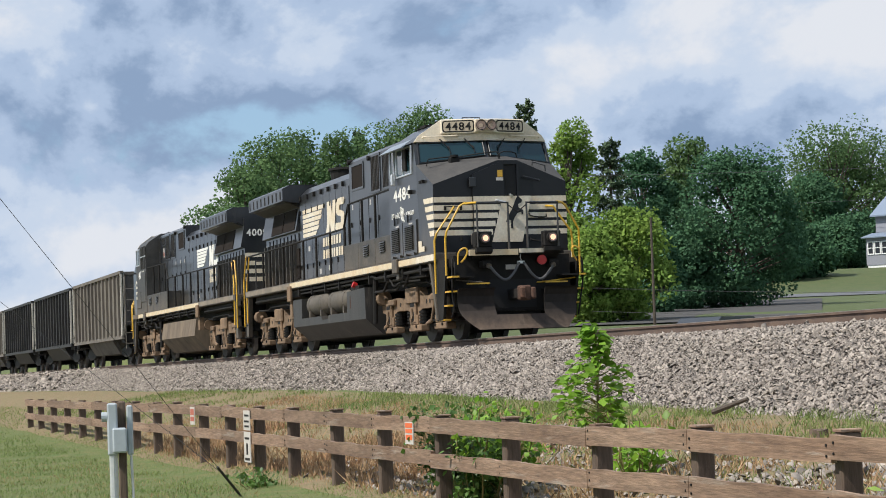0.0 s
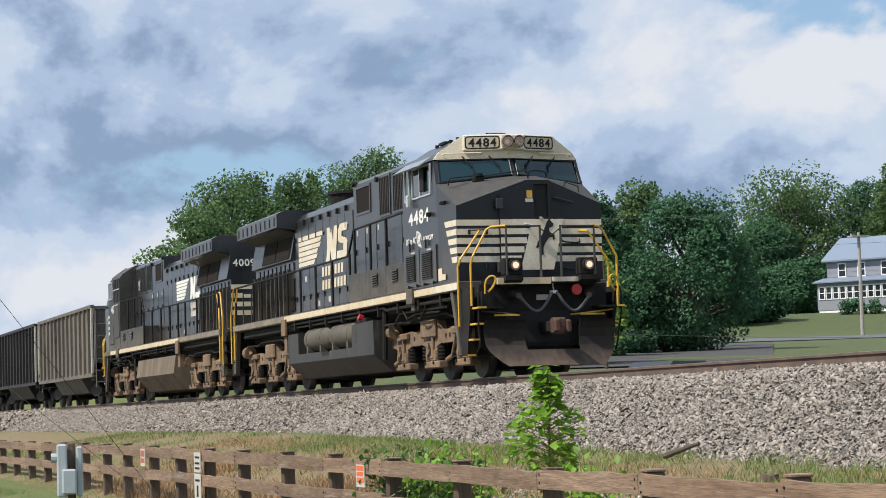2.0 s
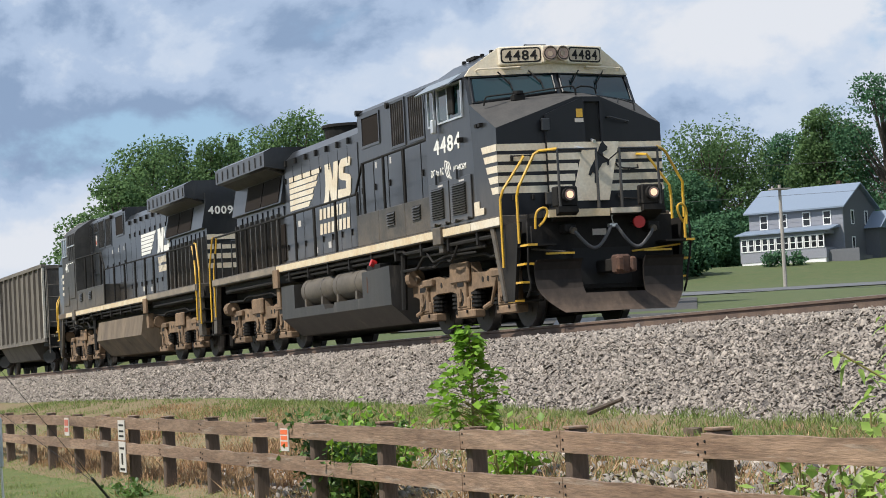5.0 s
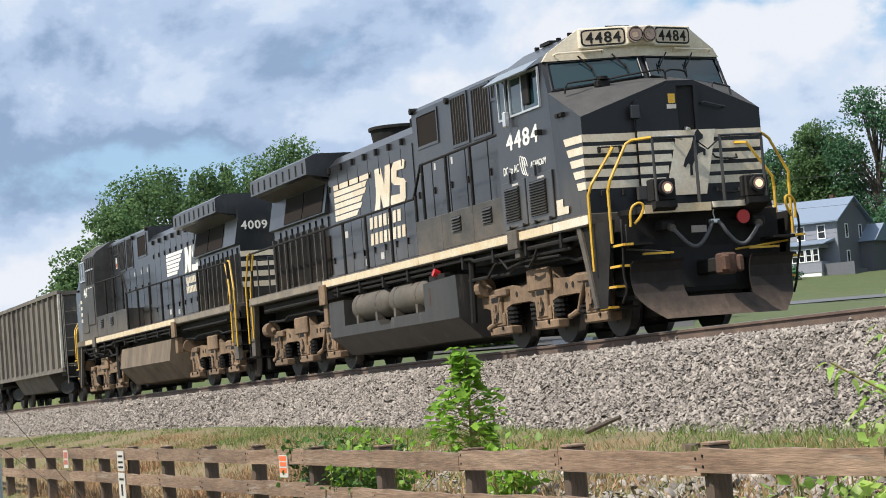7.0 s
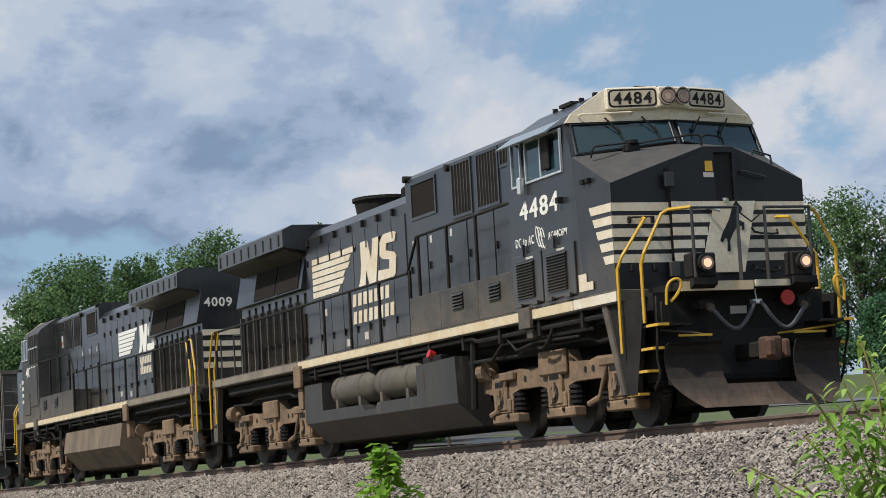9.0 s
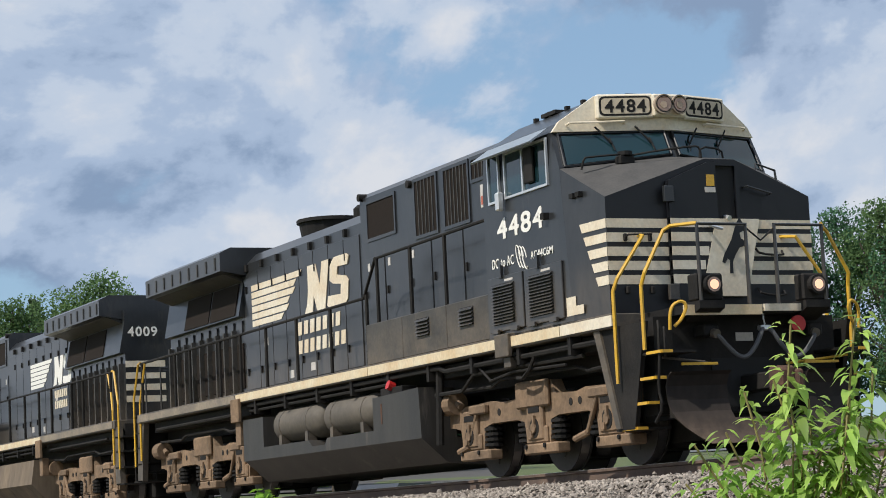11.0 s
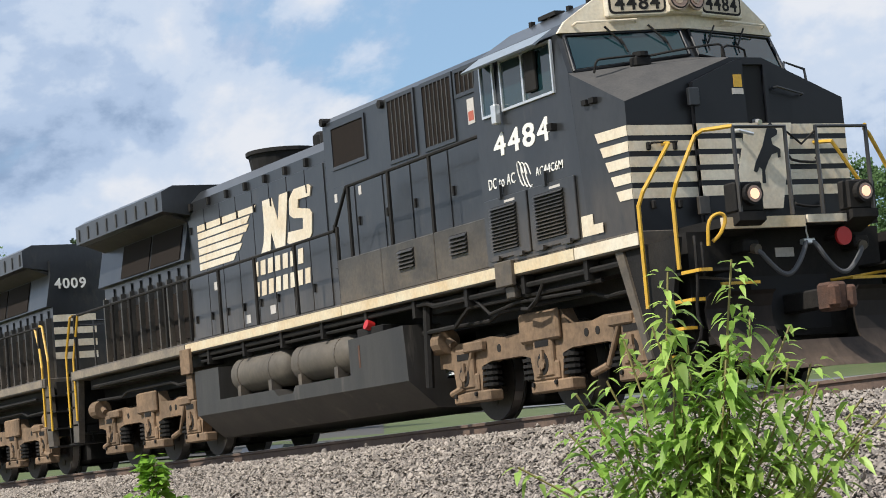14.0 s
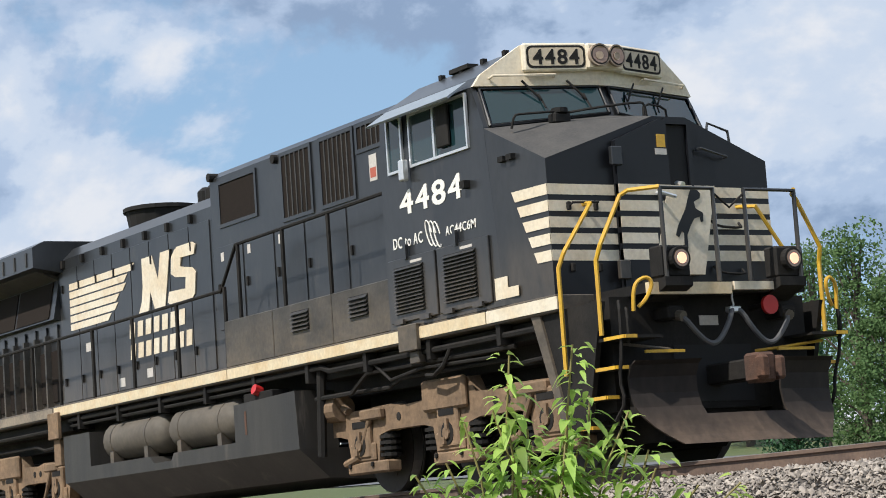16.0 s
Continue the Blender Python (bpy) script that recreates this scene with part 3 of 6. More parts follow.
def wheelset(vehicle, u, r):
    bm = rod(B(), (0, -0.95, 0), (0, 0.95, 0), 0.09, 12)
    ax = part("wheelset", bm, WHEEL, vehicle)
    ax.location = (u, 0, r)

    def one(s):
        bm = rod(B(), (0, s * 0.69, 0), (0, s * 0.82, 0), r - 0.004, 28)
        rod(bm, (0, s * 0.67, 0), (0, s * 0.69, 0), r + 0.028, 28)
        rod(bm, (0, s * 0.8, 0), (0, s * 0.9, 0), 0.14, 14)
        for k in range(6):
            a = k * math.pi / 3
            rod(bm, (0.3 * r / 0.533 * math.cos(a), s * 0.82, 0.3 * r / 0.533 * math.sin(a)), (0.3 * r / 0.533 * math.cos(a), s * 0.828, 0.3 * r / 0.533 * math.sin(a)), 0.05, 8)
        w = part("wheel", bm, WHEEL, ax)
        bm = B()
        bmesh.ops.create_cone(bm, cap_ends=False, segments=28, radius1=r, radius2=r, depth=0.12, matrix=Matrix.Translation((0, s * 0.755, 0)) @ Matrix.Rotation(radians(90), 4, "X"))
        part("tread", bm, TREAD, w)

    mirror(one)
    TURNING.append((ax, u, r))


TURNING = []


def rounded(pts, times=2):
    """The same line with its corners cut, for hoses and bent rails."""
    for _ in range(times):
        out = [pts[0]]
        for p, q in zip(pts, pts[1:]):
            out += [tuple(x + (y - x) * k for x, y in zip(p, q)) for k in (0.25, 0.75)]
        pts = out + [pts[-1]]
    return pts


def handrail(loco, pts, r, mat, name="handrail", label="", posts=(), foot=1.8):
    bm = pipe(B(), pts, r)
    h = part(name, bm, mat, loco, label)
    for p in posts:
        part("stanchion", rod(B(), (p[0], p[1], foot if len(p) < 4 else p[3]), (p[0], p[1], p[2]), r * 1.25, 6), mat, h)
    return h


def logo(loco, u1, w0, s, v, k=1.0, paint=CREAM):
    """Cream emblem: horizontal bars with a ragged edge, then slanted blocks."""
    lo, hi = sorted((v, v + s * 0.006))
    a = u1 - 2.5 * k
    mid = 2 * (u1 - 2.3 * k)

    def turn(pts):
        return [(mid - p, q) for p, q in pts] if s > 0 else pts

    for i in range(6):
        z = w0 + i * 0.125 * k
        u = u1 - 4.6 * k
        x1 = u + (1.45 + 0.16 * i + (0.1 if i % 2 else 0)) * k
        part("emblem_bar", prism(B(), turn([(u, z), (x1, z), (x1 + 0.14 * k, z + 0.1 * k), (u, z + 0.1 * k)]), lo, hi, "y"), paint, loco)
    z0, z1 = w0 - 0.06, w0 + 0.74 * k
    for i, pts in enumerate((
        [(0.46, 0), (0.84, 0.04), (0.9, 0.3), (1.0, 1), (0.66, 1), (0.66, 0.5), (0.6, 0.22)],
        [(0.66, 1), (1.02, 1), (1.4, 0.0), (1.06, 0.0)],
        [(1.08, 0.0), (1.4, 0.0), (1.64, 1.0), (1.32, 1.0)],
        [(1.5, 0.08), (1.62, 0.0), (2.26, 0.0), (2.4, 0.1), (2.42, 0.22), (1.56, 0.26)],
        [(2.1, 0.2), (2.42, 0.2), (2.46, 0.46), (2.36, 0.56), (2.16, 0.6)],
        [(1.66, 0.56), (1.8, 0.48), (2.2, 0.42), (2.3, 0.56), (1.9, 0.66)],
        [(1.66, 0.56), (1.96, 0.58), (2.02, 0.82), (1.84, 0.98), (1.7, 0.86)],
        [(1.78, 0.8), (2.44, 0.78), (2.5, 0.94), (2.4, 1.0), (1.88, 1.0)],
    )):
        part("emblem_block", prism(B(), turn([(a + p * k, z0 + (z1 - z0) * q) for p, q in pts]), *sorted((v, v + s * (0.0078 + 0.0015 * i))), "y"), paint, loco)


def bars_text(loco, u0, u1, w0, h, s, v, n):
    """One line of the owner's name as plain cream bars."""
    y0, y1 = sorted((v, v + s * 0.006))
    g = (u1 - u0) / n
    for i in range(n):
        part("name_bar", prism(B(), [(u0 + i * g, w0), (u0 + (i + 0.66) * g, w0), (u0 + (i + 0.78) * g, w0 + h), (u0 + (i + 0.12) * g, w0 + h)], y0, y1, "y"), CREAM, loco)


def locomotive(number, lead=True):
    L = tagged(new("locomotive"), "black diesel freight locomotive with cream nose stripes" if lead else "dusty black trailing diesel locomotive, cab end last", "locomotive", "freight train")
    dusty = TAN
    # frame and walkway
    part("underframe", boxes((-21.3, -1.8, -0.95, 0.95, 1.2, 1.6), (-7.6, -2.3, -1.3, 1.3, 1.42, 1.6), (-21.0, -15.4, -1.3, 1.3, 1.42, 1.6)), GRIME, L)
    part("walkway", boxes((-21.5, -2.0, -1.5, 1.5, 1.62, 1.8), bevel=0.01), DUSTY, L, "dusty black walkway along the hood")

    def sills(s):
        y0, y1 = sorted((s * 1.5, s * 1.515))
        for u0, u1, mat in ((-3.3, -1.95, CREAM if lead else TANKTAN), (-4.7, -3.32, SILL), (-9.6, -5.1, SILL), (-15.6, -9.62, SILL), (-21.4, -15.65, SILLDUSTY)):
            part("sill_stripe", boxes((u0, u1, y0, y1, 1.645, 1.775)), mat, L)
        part("jacking_pad", boxes((-5.1, -4.7, y0, y1 + (0.05 if s > 0 else 0), 1.52, 1.82) if s > 0 else (-5.1, -4.7, y0 - 0.05, y1, 1.52, 1.82), (-4.98, -4.78, min(s * 1.4, s * 1.5), max(s * 1.4, s * 1.5), 1.38, 1.52), bevel=0.01), DUSTY, L)
        part("jacking_pad", boxes((-15.75, -15.35, y0 - (0.05 if s < 0 else 0), y1 + (0.05 if s > 0 else 0), 1.3, 1.7), (-15.7, -15.45, min(s * 1.35, s * 1.5), max(s * 1.35, s * 1.5), 0.9, 1.3), bevel=0.01), TAN, L)
        for run, r_ in (([(-2.4, s * 1.42, 1.5), (-7.0, s * 1.42, 1.5), (-7.2, s * 1.42, 1.56), (-15.2, s * 1.42, 1.56)], 0.035), ([(-3.0, s * 1.36, 1.38), (-6.2, s * 1.36, 1.4), (-6.6, s * 1.36, 1.2), (-7.5, s * 1.36, 1.2)], 0.03), ([(-9.0, s * 1.4, 1.47), (-15.2, s * 1.4, 1.47)], 0.025), ([(-16.0, s * 1.38, 1.46), (-20.6, s * 1.38, 1.46)], 0.03), ([(-3.4, s * 1.4, 1.3), (-4.9, s * 1.4, 1.33), (-5.6, s * 1.4, 1.26), (-6.0, s * 1.4, 1.5)], 0.02)):
            part("air_pipe", pipe(B(), run, r_), GRIME, L)
        for k in range(9):
            part("pipe_bracket", boxes((-3.2 - k * 1.45, -3.12 - k * 1.45, *sorted((s * 1.32, s * 1.47)), 1.4, 1.62)), GRIME, L)
        bm = pipe(B(), [(-4.2, s * 1.42, 1.5), (-4.35, s * 1.45, 1.3), (-4.6, s * 1.42, 1.22), (-4.8, s * 1.4, 1.24)], 0.025)
        part("cable_loop", bm, GRIME, L)
        part("fuel_filler_pipe", rod(B(), (-7.35, s * 1.35, 1.6), (-7.45, s * 1.35, 0.5), 0.06, 8), GRIME, L)

    mirror(sills)
    # cab
    rake = 0.52

    def fu(w):
        return -2.94 - max(0.0, w - 3.74) * rake

    def swept(y_):
        """The windscreens and the band above them stand in a V, its point forward on the centre line."""
        return 0.2 - 0.36 * max(0.0, abs(y_) - 0.1) / 1.37

    prof = [(-1.5, 1.8), (-1.5, 3.74), (-1.47, 4.22), (-1.38, 4.34), (-0.92, 4.63), (0.0, 4.63), (0.92, 4.63), (1.38, 4.34), (1.47, 4.22), (1.5, 3.74), (1.5, 1.8)]
    bm = B()
    fr = [bm.verts.new((-2.94 if w < 3.7 else (-2.94 if w < 3.8 else -3.19) + swept(v), v, w)) for v, w in prof]
    bk = [bm.verts.new((-5.35, v, w)) for v, w in prof]
    low, mid = (bm.verts.new((x_ + swept(0), 0, w)) for x_, w in ((-2.94, 3.74), (-3.19, 4.22)))
    foot = bm.verts.new((-2.94, 0, 1.8))
    for i in range(10):
        bm.faces.new((fr[i], fr[i + 1], bk[i + 1], bk[i]))
    bm.faces.new((fr[10], foot, fr[0], bk[0], bk[10]))
    bm.faces.new(bk)
    for half in ((fr[0], fr[1], low, foot), (fr[10], fr[9], low, foot), (fr[1], fr[2], mid, low), (fr[9], fr[8], mid, low), (fr[2], fr[3], fr[4], fr[5], mid), (fr[8], fr[7], fr[6], fr[5], mid)):
        bm.faces.new(half)
    cab = part("cab", bm, BLACK if lead else DUSTY, L, "black cab with sloped roof edges")
    # nose: side corners low, centre ridge high
    f, b = -2.08, -2.942
    ring_f = [(f, -1.44, 1.8), (f, -1.44, 3.22), (f, -0.03, 3.71), (f, 0.4, 3.71), (f, 1.46, 3.26), (f, 1.46, 1.8)]
    ring_b = [(b, -1.5, 1.8), (b - 0.16, -1.5, 3.72), (b, -0.1, 3.88), (b, 0.42, 3.88), (b - 0.16, 1.5, 3.72), (b, 1.5, 1.8)]
    bm = B()
    a_, b_ = [bm.verts.new(q) for q in ring_f], [bm.verts.new(q) for q in ring_b]
    bm.faces.new(a_)
    bm.faces.new(b_[::-1])
    for i in (0, 2, 4, 5):
        j = (i + 1) % 6
        bm.faces.new((a_[i], b_[i], b_[j], a_[j]))
    for i, j in ((1, 2), (4, 3)):
        bm.faces.new((a_[i], b_[i], a_[j]))
        bm.faces.new((b_[i], b_[j], a_[j]))
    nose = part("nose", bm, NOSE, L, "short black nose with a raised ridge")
    # By facing: top painted as sunlit, front as shaded, flanks the cab's black.
    nose.data.materials.append(NOSE_TOP_LIT)
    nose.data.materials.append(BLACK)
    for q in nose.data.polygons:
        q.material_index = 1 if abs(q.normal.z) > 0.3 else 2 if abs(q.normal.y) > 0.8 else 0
    # Flat dark sheet in place of the recess and its shade.
    part("door_recess", boxes((f + 0.0, f + 0.012, 0.1, 0.37, 2.97, 3.62)), DARKIN, nose)
    part("recess_post", boxes((f, f + 0.06, 0.37, 0.42, 2.95, 3.66), (f, f + 0.06, 0.08, 0.37, 3.62, 3.68)), NOSE, nose)
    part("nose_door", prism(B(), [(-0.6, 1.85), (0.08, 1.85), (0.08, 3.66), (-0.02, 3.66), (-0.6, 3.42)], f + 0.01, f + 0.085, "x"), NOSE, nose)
    for w_ in (3.15, 1.95):
        part("door_hinge", boxes((f + 0.06, f + 0.12, -0.68, -0.54, w_, w_ + 0.2), bevel=0.01), BLACK, nose)
    part("door_latch", rod(B(), (f, 0.22, 2.99), (f + 0.12, 0.22, 2.96), 0.03, 8), ALU, nose)
    part("warning_sticker", boxes((f + 0.085, f + 0.09, -0.06, 0.05, 3.36, 3.5)), YELLOW, nose)
    part("warning_sticker", boxes((f + 0.085, f + 0.09, -0.09, 0.06, 3.28, 3.345)), STICKER, nose)
    part("grab_iron", pipe(B(), [(f + 0.02, 0.5, 3.36), (f + 0.1, 0.52, 3.36), (f + 0.1, 0.85, 3.28), (f + 0.02, 0.87, 3.28)], 0.015), BLACK, nose)
    part("grab_iron", pipe(B(), [(f - 0.1, 0.75, 3.52), (f - 0.1, 0.78, 3.68), (f - 0.1, 1.05, 3.6), (f - 0.1, 1.07, 3.42)], 0.016), BLACK, nose)

    part("nose_rail", pipe(B(), rounded([(-2.78, -1.36, 3.66), (-2.74, -1.34, 3.8), (-2.72, -1.28, 3.81), (-2.7, -0.86, 3.85)], 1), 0.014), GRIME, nose)
    part("nose_rail", pipe(B(), rounded([(-2.7, -0.7, 3.84), (-2.5, -0.45, 3.87), (-2.36, 0.02, 3.92), (-2.34, 0.08, 3.9), (-2.34, 0.1, 3.76)], 1), 0.014), GRIME, nose)
    part("nose_rail", pipe(B(), rounded([(-2.45, 0.14, 3.78), (-2.45, 0.15, 3.93), (-2.6, 0.55, 3.93), (-2.62, 0.58, 3.82)], 1), 0.014), GRIME, nose)
    bell = part("camera_box", boxes((-2.8, -2.66, -0.88, -0.66, 3.72, 3.84), bevel=0.02), GRIME, nose, "small black box on a bracket")
    rod_bm = rod(B(), (-2.72, -0.77, 3.84), (-2.72, -0.77, 3.89), 0.09, 12)
    part("cap", rod_bm, GRIME, bell)
    for z_ in (2.72, 2.08):
        for a_ in (-1.2, -0.86):
            part("grab_foot", boxes((f, f + 0.04, a_ - 0.025, a_ + 0.025, z_ - 0.04, z_ + 0.05), bevel=0.01), GRIME, nose)
    part("grab_iron", pipe(B(), [(f + 0.03, -1.2, 2.73), (f + 0.08, -1.19, 2.75), (f + 0.08, -0.87, 2.76), (f + 0.03, -0.86, 2.74)], 0.013), GRIME, nose)
    part("door_handle", pipe(B(), [(f + 0.09, -0.12, 2.86), (f + 0.16, -0.1, 2.86), (f + 0.16, 0.08, 2.82)], 0.022), ALU, nose)
    for z_ in (2.52, 2.02):
        part("grab_iron", pipe(B(), rounded([(f + 0.02, 0.62, z_ + 0.08), (f + 0.1, 0.63, z_), (f + 0.1, 0.98, z_ - 0.02), (f + 0.02, 1.0, z_ + 0.05)], 1), 0.015), GRIME, nose)

    def nose_side(s):
        for i in range(5):
            w0 = 2.845 - i * 0.172
            h = 0.112
            end = -2.63 + i * 0.078
            # on the flank, with slanting ends
            def flank(u, z):
                return (u, s * (1.445 + 0.058 * (f - u) / (f - b)) + s * 0.004, z)
            bm = B()
            pts = [flank(end, w0 + 0.0), flank(end - 0.05, w0 + h), flank(f - 0.0, w0 + h), flank(f - 0.0, w0)]
            out = [bm.verts.new(p) for p in pts]
            back = [bm.verts.new((p[0], p[1] - s * 0.003, p[2])) for p in pts]
            bm.faces.new(out)
            bm.faces.new(back[::-1])
            for a_ in range(4):
                bm.faces.new((out[a_], back[a_], back[(a_ + 1) % 4], out[(a_ + 1) % 4]))
            part("nose_stripe", bm, CREAM, nose)
        part("sticker", boxes((-2.3, -2.22, *sorted((s * 1.43, s * 1.437)), 3.12, 3.24)), STICKER, nose)
        for u_ in (-2.84, -2.68):
            part("marker_light", boxes((u_, u_ + 0.1, *sorted((s * 1.47, s * 1.53)), 3.3, 3.36)), GRIME, nose)

    mirror(nose_side)
    # front stripes, broken round the white panel
    for i in range(5):
        w0 = 2.845 - i * 0.172
        if i == 0:
            runs = ((-1.44, -0.6, f), (-0.6, 0.08, f + 0.085), (0.08, 1.46, f))
        else:
            runs = ((-1.44, -0.6, f), (-0.6, 0.04 - i * 0.06, f + 0.085), (0.64 - i * 0.045, 1.46, f))
        for v0, v1, uu in runs:
            part("nose_stripe", boxes((uu - 0.05, uu + 0.004, v0, v1, w0, w0 + 0.112)), CREAM, nose)
    bm = prism(B(), [(-0.22, 2.0), (0.44, 2.0), (0.66, 2.955), (0.04, 2.955)], f + 0.02, f + 0.09, "x")
    panel = part("emblem_panel", bm, CREAM, nose, "cream front panel behind the emblem")
    sil = [(0.02, 2.28), (0.08, 2.28), (0.07, 2.42), (0.13, 2.52), (0.2, 2.6), (0.3, 2.62), (0.31, 2.56), (0.35, 2.57), (0.35, 2.66), (0.22, 2.71), (0.2, 2.78), (0.3, 2.82), (0.31, 2.87), (0.24, 2.92), (0.2, 2.97), (0.15, 2.92), (0.1, 2.82), (0.05, 2.7), (-0.02, 2.6), (-0.08, 2.52), (-0.12, 2.42), (-0.07, 2.4), (-0.02, 2.46), (0.02, 2.44)]
    part("emblem_figure", prism(B(), [(0.29 + (a_ - 0.12) * 0.78 + (z_ - 2.6) * 0.06, z_) for a_, z_ in sil], f + 0.09, f + 0.096, "x"), NOSE, panel, "dark figure shape on the cream panel")
    # front of cab: cream band, windscreens, number boards, headlights
    u = -3.19

    def board(y0, y1, z0, z1, r, x0, x1):
        """A plate with rounded corners, across the track."""
        pts = []
        for cy, cz, a0 in ((y1 - r, z1 - r, 0), (y0 + r, z1 - r, 90), (y0 + r, z0 + r, 180), (y1 - r, z0 + r, 270)):
            pts += [(cy + r * math.cos(radians(a0 + k * 30)), cz + r * math.sin(radians(a0 + k * 30))) for k in range(4)]
        return prism(B(), pts, x0, x1, "x")

    band = part("brow", prism(prism(B(), [(-1.47, 4.22), (-1.38, 4.35), (-0.92, 4.67), (-0.1, 4.67), (-0.1, 4.22)], u, u + 0.05, "x"), [(-0.1, 4.22), (-0.1, 4.67), (0.1, 4.67), (0.92, 4.67), (1.38, 4.35), (1.47, 4.22), (0.1, 4.22)], u, u + 0.05, "x"), CREAM, cab, "cream band above the windscreens")
    for s in (-1, 1):
        w = part("windscreen", loft(B(), [[(fu(z) + e, s * a_, z) for a_, z in ((1.4, 3.77), (1.36, 4.17), (0.08, 4.19), (0.08, 3.9))] for e in (0.0, 0.016)]), GLASS, cab)
        bm = pipe(B(), [(fu(z) + 0.02, s * a, z) for a, z in ((1.43, 3.74), (1.4, 4.19), (0.06, 4.21), (0.06, 3.88), (1.43, 3.74))], 0.02)
        part("gasket", bm, NOSE, w)
        for a in (0.95, 0.45):
            bm = pipe(B(), [(u + 0.08, s * a, 4.27), (fu(4.05) + 0.05, s * (a - 0.17), 4.05)], 0.012)
            pipe(bm, [(fu(4.12) + 0.04, s * (a - 0.17), 4.12), (fu(3.95) + 0.04, s * (a - 0.19), 3.95)], 0.009)
            part("wiper", bm, GRIME, cab)
        brd = part("number_plate", boxes((u + 0.05, u + 0.12, *sorted((s * 0.215, s * 0.93)), 4.365, 4.68), bevel=0.02), CREAM, band, "cream number board box")
        part("board_face", board(*sorted((s * 0.245, s * 0.9)), 4.4, 4.65, 0.06, u + 0.118, u + 0.124), GRIME, brd)
        part("board_glass", board(*sorted((s * 0.27, s * 0.875)), 4.425, 4.625, 0.045, u + 0.123, u + 0.127), BOARD, brd)
        m = Matrix.Translation((u + 0.128, s * 0.5725, 4.445)) @ Matrix.Rotation(radians(90), 4, "Z") @ Matrix.Rotation(radians(90), 4, "X")
        letters("board_number", number, 0.54, 0.165, m, GRIME, brd)
        part("grab_iron", pipe(B(), [(u + 0.06, s * 1.3, 4.3), (u + 0.12, s * 1.28, 4.32), (u + 0.12, s * 0.6, 4.33), (u + 0.06, s * 0.58, 4.31)], 0.014), CREAM, band)
    hb = part("headlight_box", boxes((u + 0.05, u + 0.16, -0.24, 0.24, 4.38, 4.67), bevel=0.02), CREAM, band, "cream twin headlight housing")
    for s in (-1, 1):
        rim = part("bezel", rod(B(), (u + 0.16, s * 0.115, 4.53), (u + 0.2, s * 0.115, 4.53), 0.125, 20), BEZEL, hb)
        part("ring", rod(B(), (u + 0.19, s * 0.115, 4.53), (u + 0.203, s * 0.115, 4.53), 0.108, 20), GRIME, hb)
        part("headlight", rod(B(), (u + 0.2, s * 0.115, 4.53), (u + 0.206, s * 0.115, 4.53), 0.094, 20), LENS, hb)
        part("reflector", rod(B(), (u + 0.206, s * 0.115 - 0.015, 4.52), (u + 0.21, s * 0.115 - 0.015, 4.52), 0.045, 14), BEZEL, hb)
    for o in cab.children_recursive:
        for v_ in o.data.vertices:
            v_.co.x += swept(v_.co.y)
    part("air_conditioner", boxes((-4.9, -3.5, -0.6, 0.6, 4.64, 4.72), bevel=0.03), BLACK, cab)
    for i in range(4):
        part("roof_bolt", boxes((-3.5 - i * 0.45, -3.44 - i * 0.45, -0.94, -0.88, 4.62, 4.68)), GRIME, cab)
    part("antenna", boxes((-4.6, -4.2, -0.95, -0.8, 4.64, 4.69)), GRIME, cab)
    part("roof_grab", pipe(B(), [(-3.3, -0.4, 4.63), (-3.3, -0.38, 4.74), (-3.3, 0.0, 4.74), (-3.3, 0.02, 4.63)], 0.012), GRIME, cab)

    def cab_side(s):
        v = s * 1.5
        if lead:
            window(cab, "side_window", -5.14, -4.8, 3.55, 4.2, v, s)
            window(cab, "side_window", -4.64, -3.4, 3.56, 4.17, v, s, "sliding cab window in a bare metal frame", bar=-4.1)
            if s < 0:
                bm = prism(B(), [(s * 1.47, 4.3), (s * 1.5, 4.27), (s * 1.72, 4.1), (s * 1.74, 4.12)], -5.2, -3.42, "x")
            else:
                bm = boxes((-5.2, -3.42, 1.5, 1.52, 4.0, 4.2))
            part("sun_visor", bm, VISOR, cab, "pale metal sun visor over the cab window")
            part("mirror", boxes((-4.76, -4.66, *sorted((v + s * 0.03, v + s * 0.12)), 3.42, 3.66), bevel=0.015), ALU, cab)
            part("blind", boxes((-4.0, -3.75, *sorted((v + s * 0.02, v + s * 0.06)), 3.66, 4.12), bevel=0.01), GRIME, cab)
        else:
            window(cab, "side_window", -4.0, -3.2, 3.55, 4.15, v, s, bar=-3.6)
            # The bay is a dark sheet on the wall, its inner shade painted.
            part("open_bay", boxes((-5.3, -4.1, *sorted((v, v + s * 0.006)), 3.4, 4.2)), DARKIN, cab)
        side_text("road_number", number, -4.98, -3.58, 3.07, 0.27, v + s * 0.003, WHITE, cab, s)
        if lead:
            side_text("slogan", "DC to AC", -5.17, -4.5, 2.7, 0.13, v + s * 0.003, WHITE, cab, s)
            side_text("model_code", "AC44C6M", -4.02, -3.38, 2.7, 0.1, v + s * 0.003, WHITE, cab, s)
            # three slanting loops between the words
            bm = B()
            for k in range(3):
                c_ = -4.36 + k * 0.085
                pipe(bm, [(c_ + 0.055 * math.cos(q) - 0.05 * math.sin(q), v + s * 0.004, 2.78 - k * 0.02 + 0.15 * math.sin(q)) for q in (j * math.tau / 14 for j in range(13))], 0.008, 5)
            part("zigzag_mark", bm, WHITE, cab)
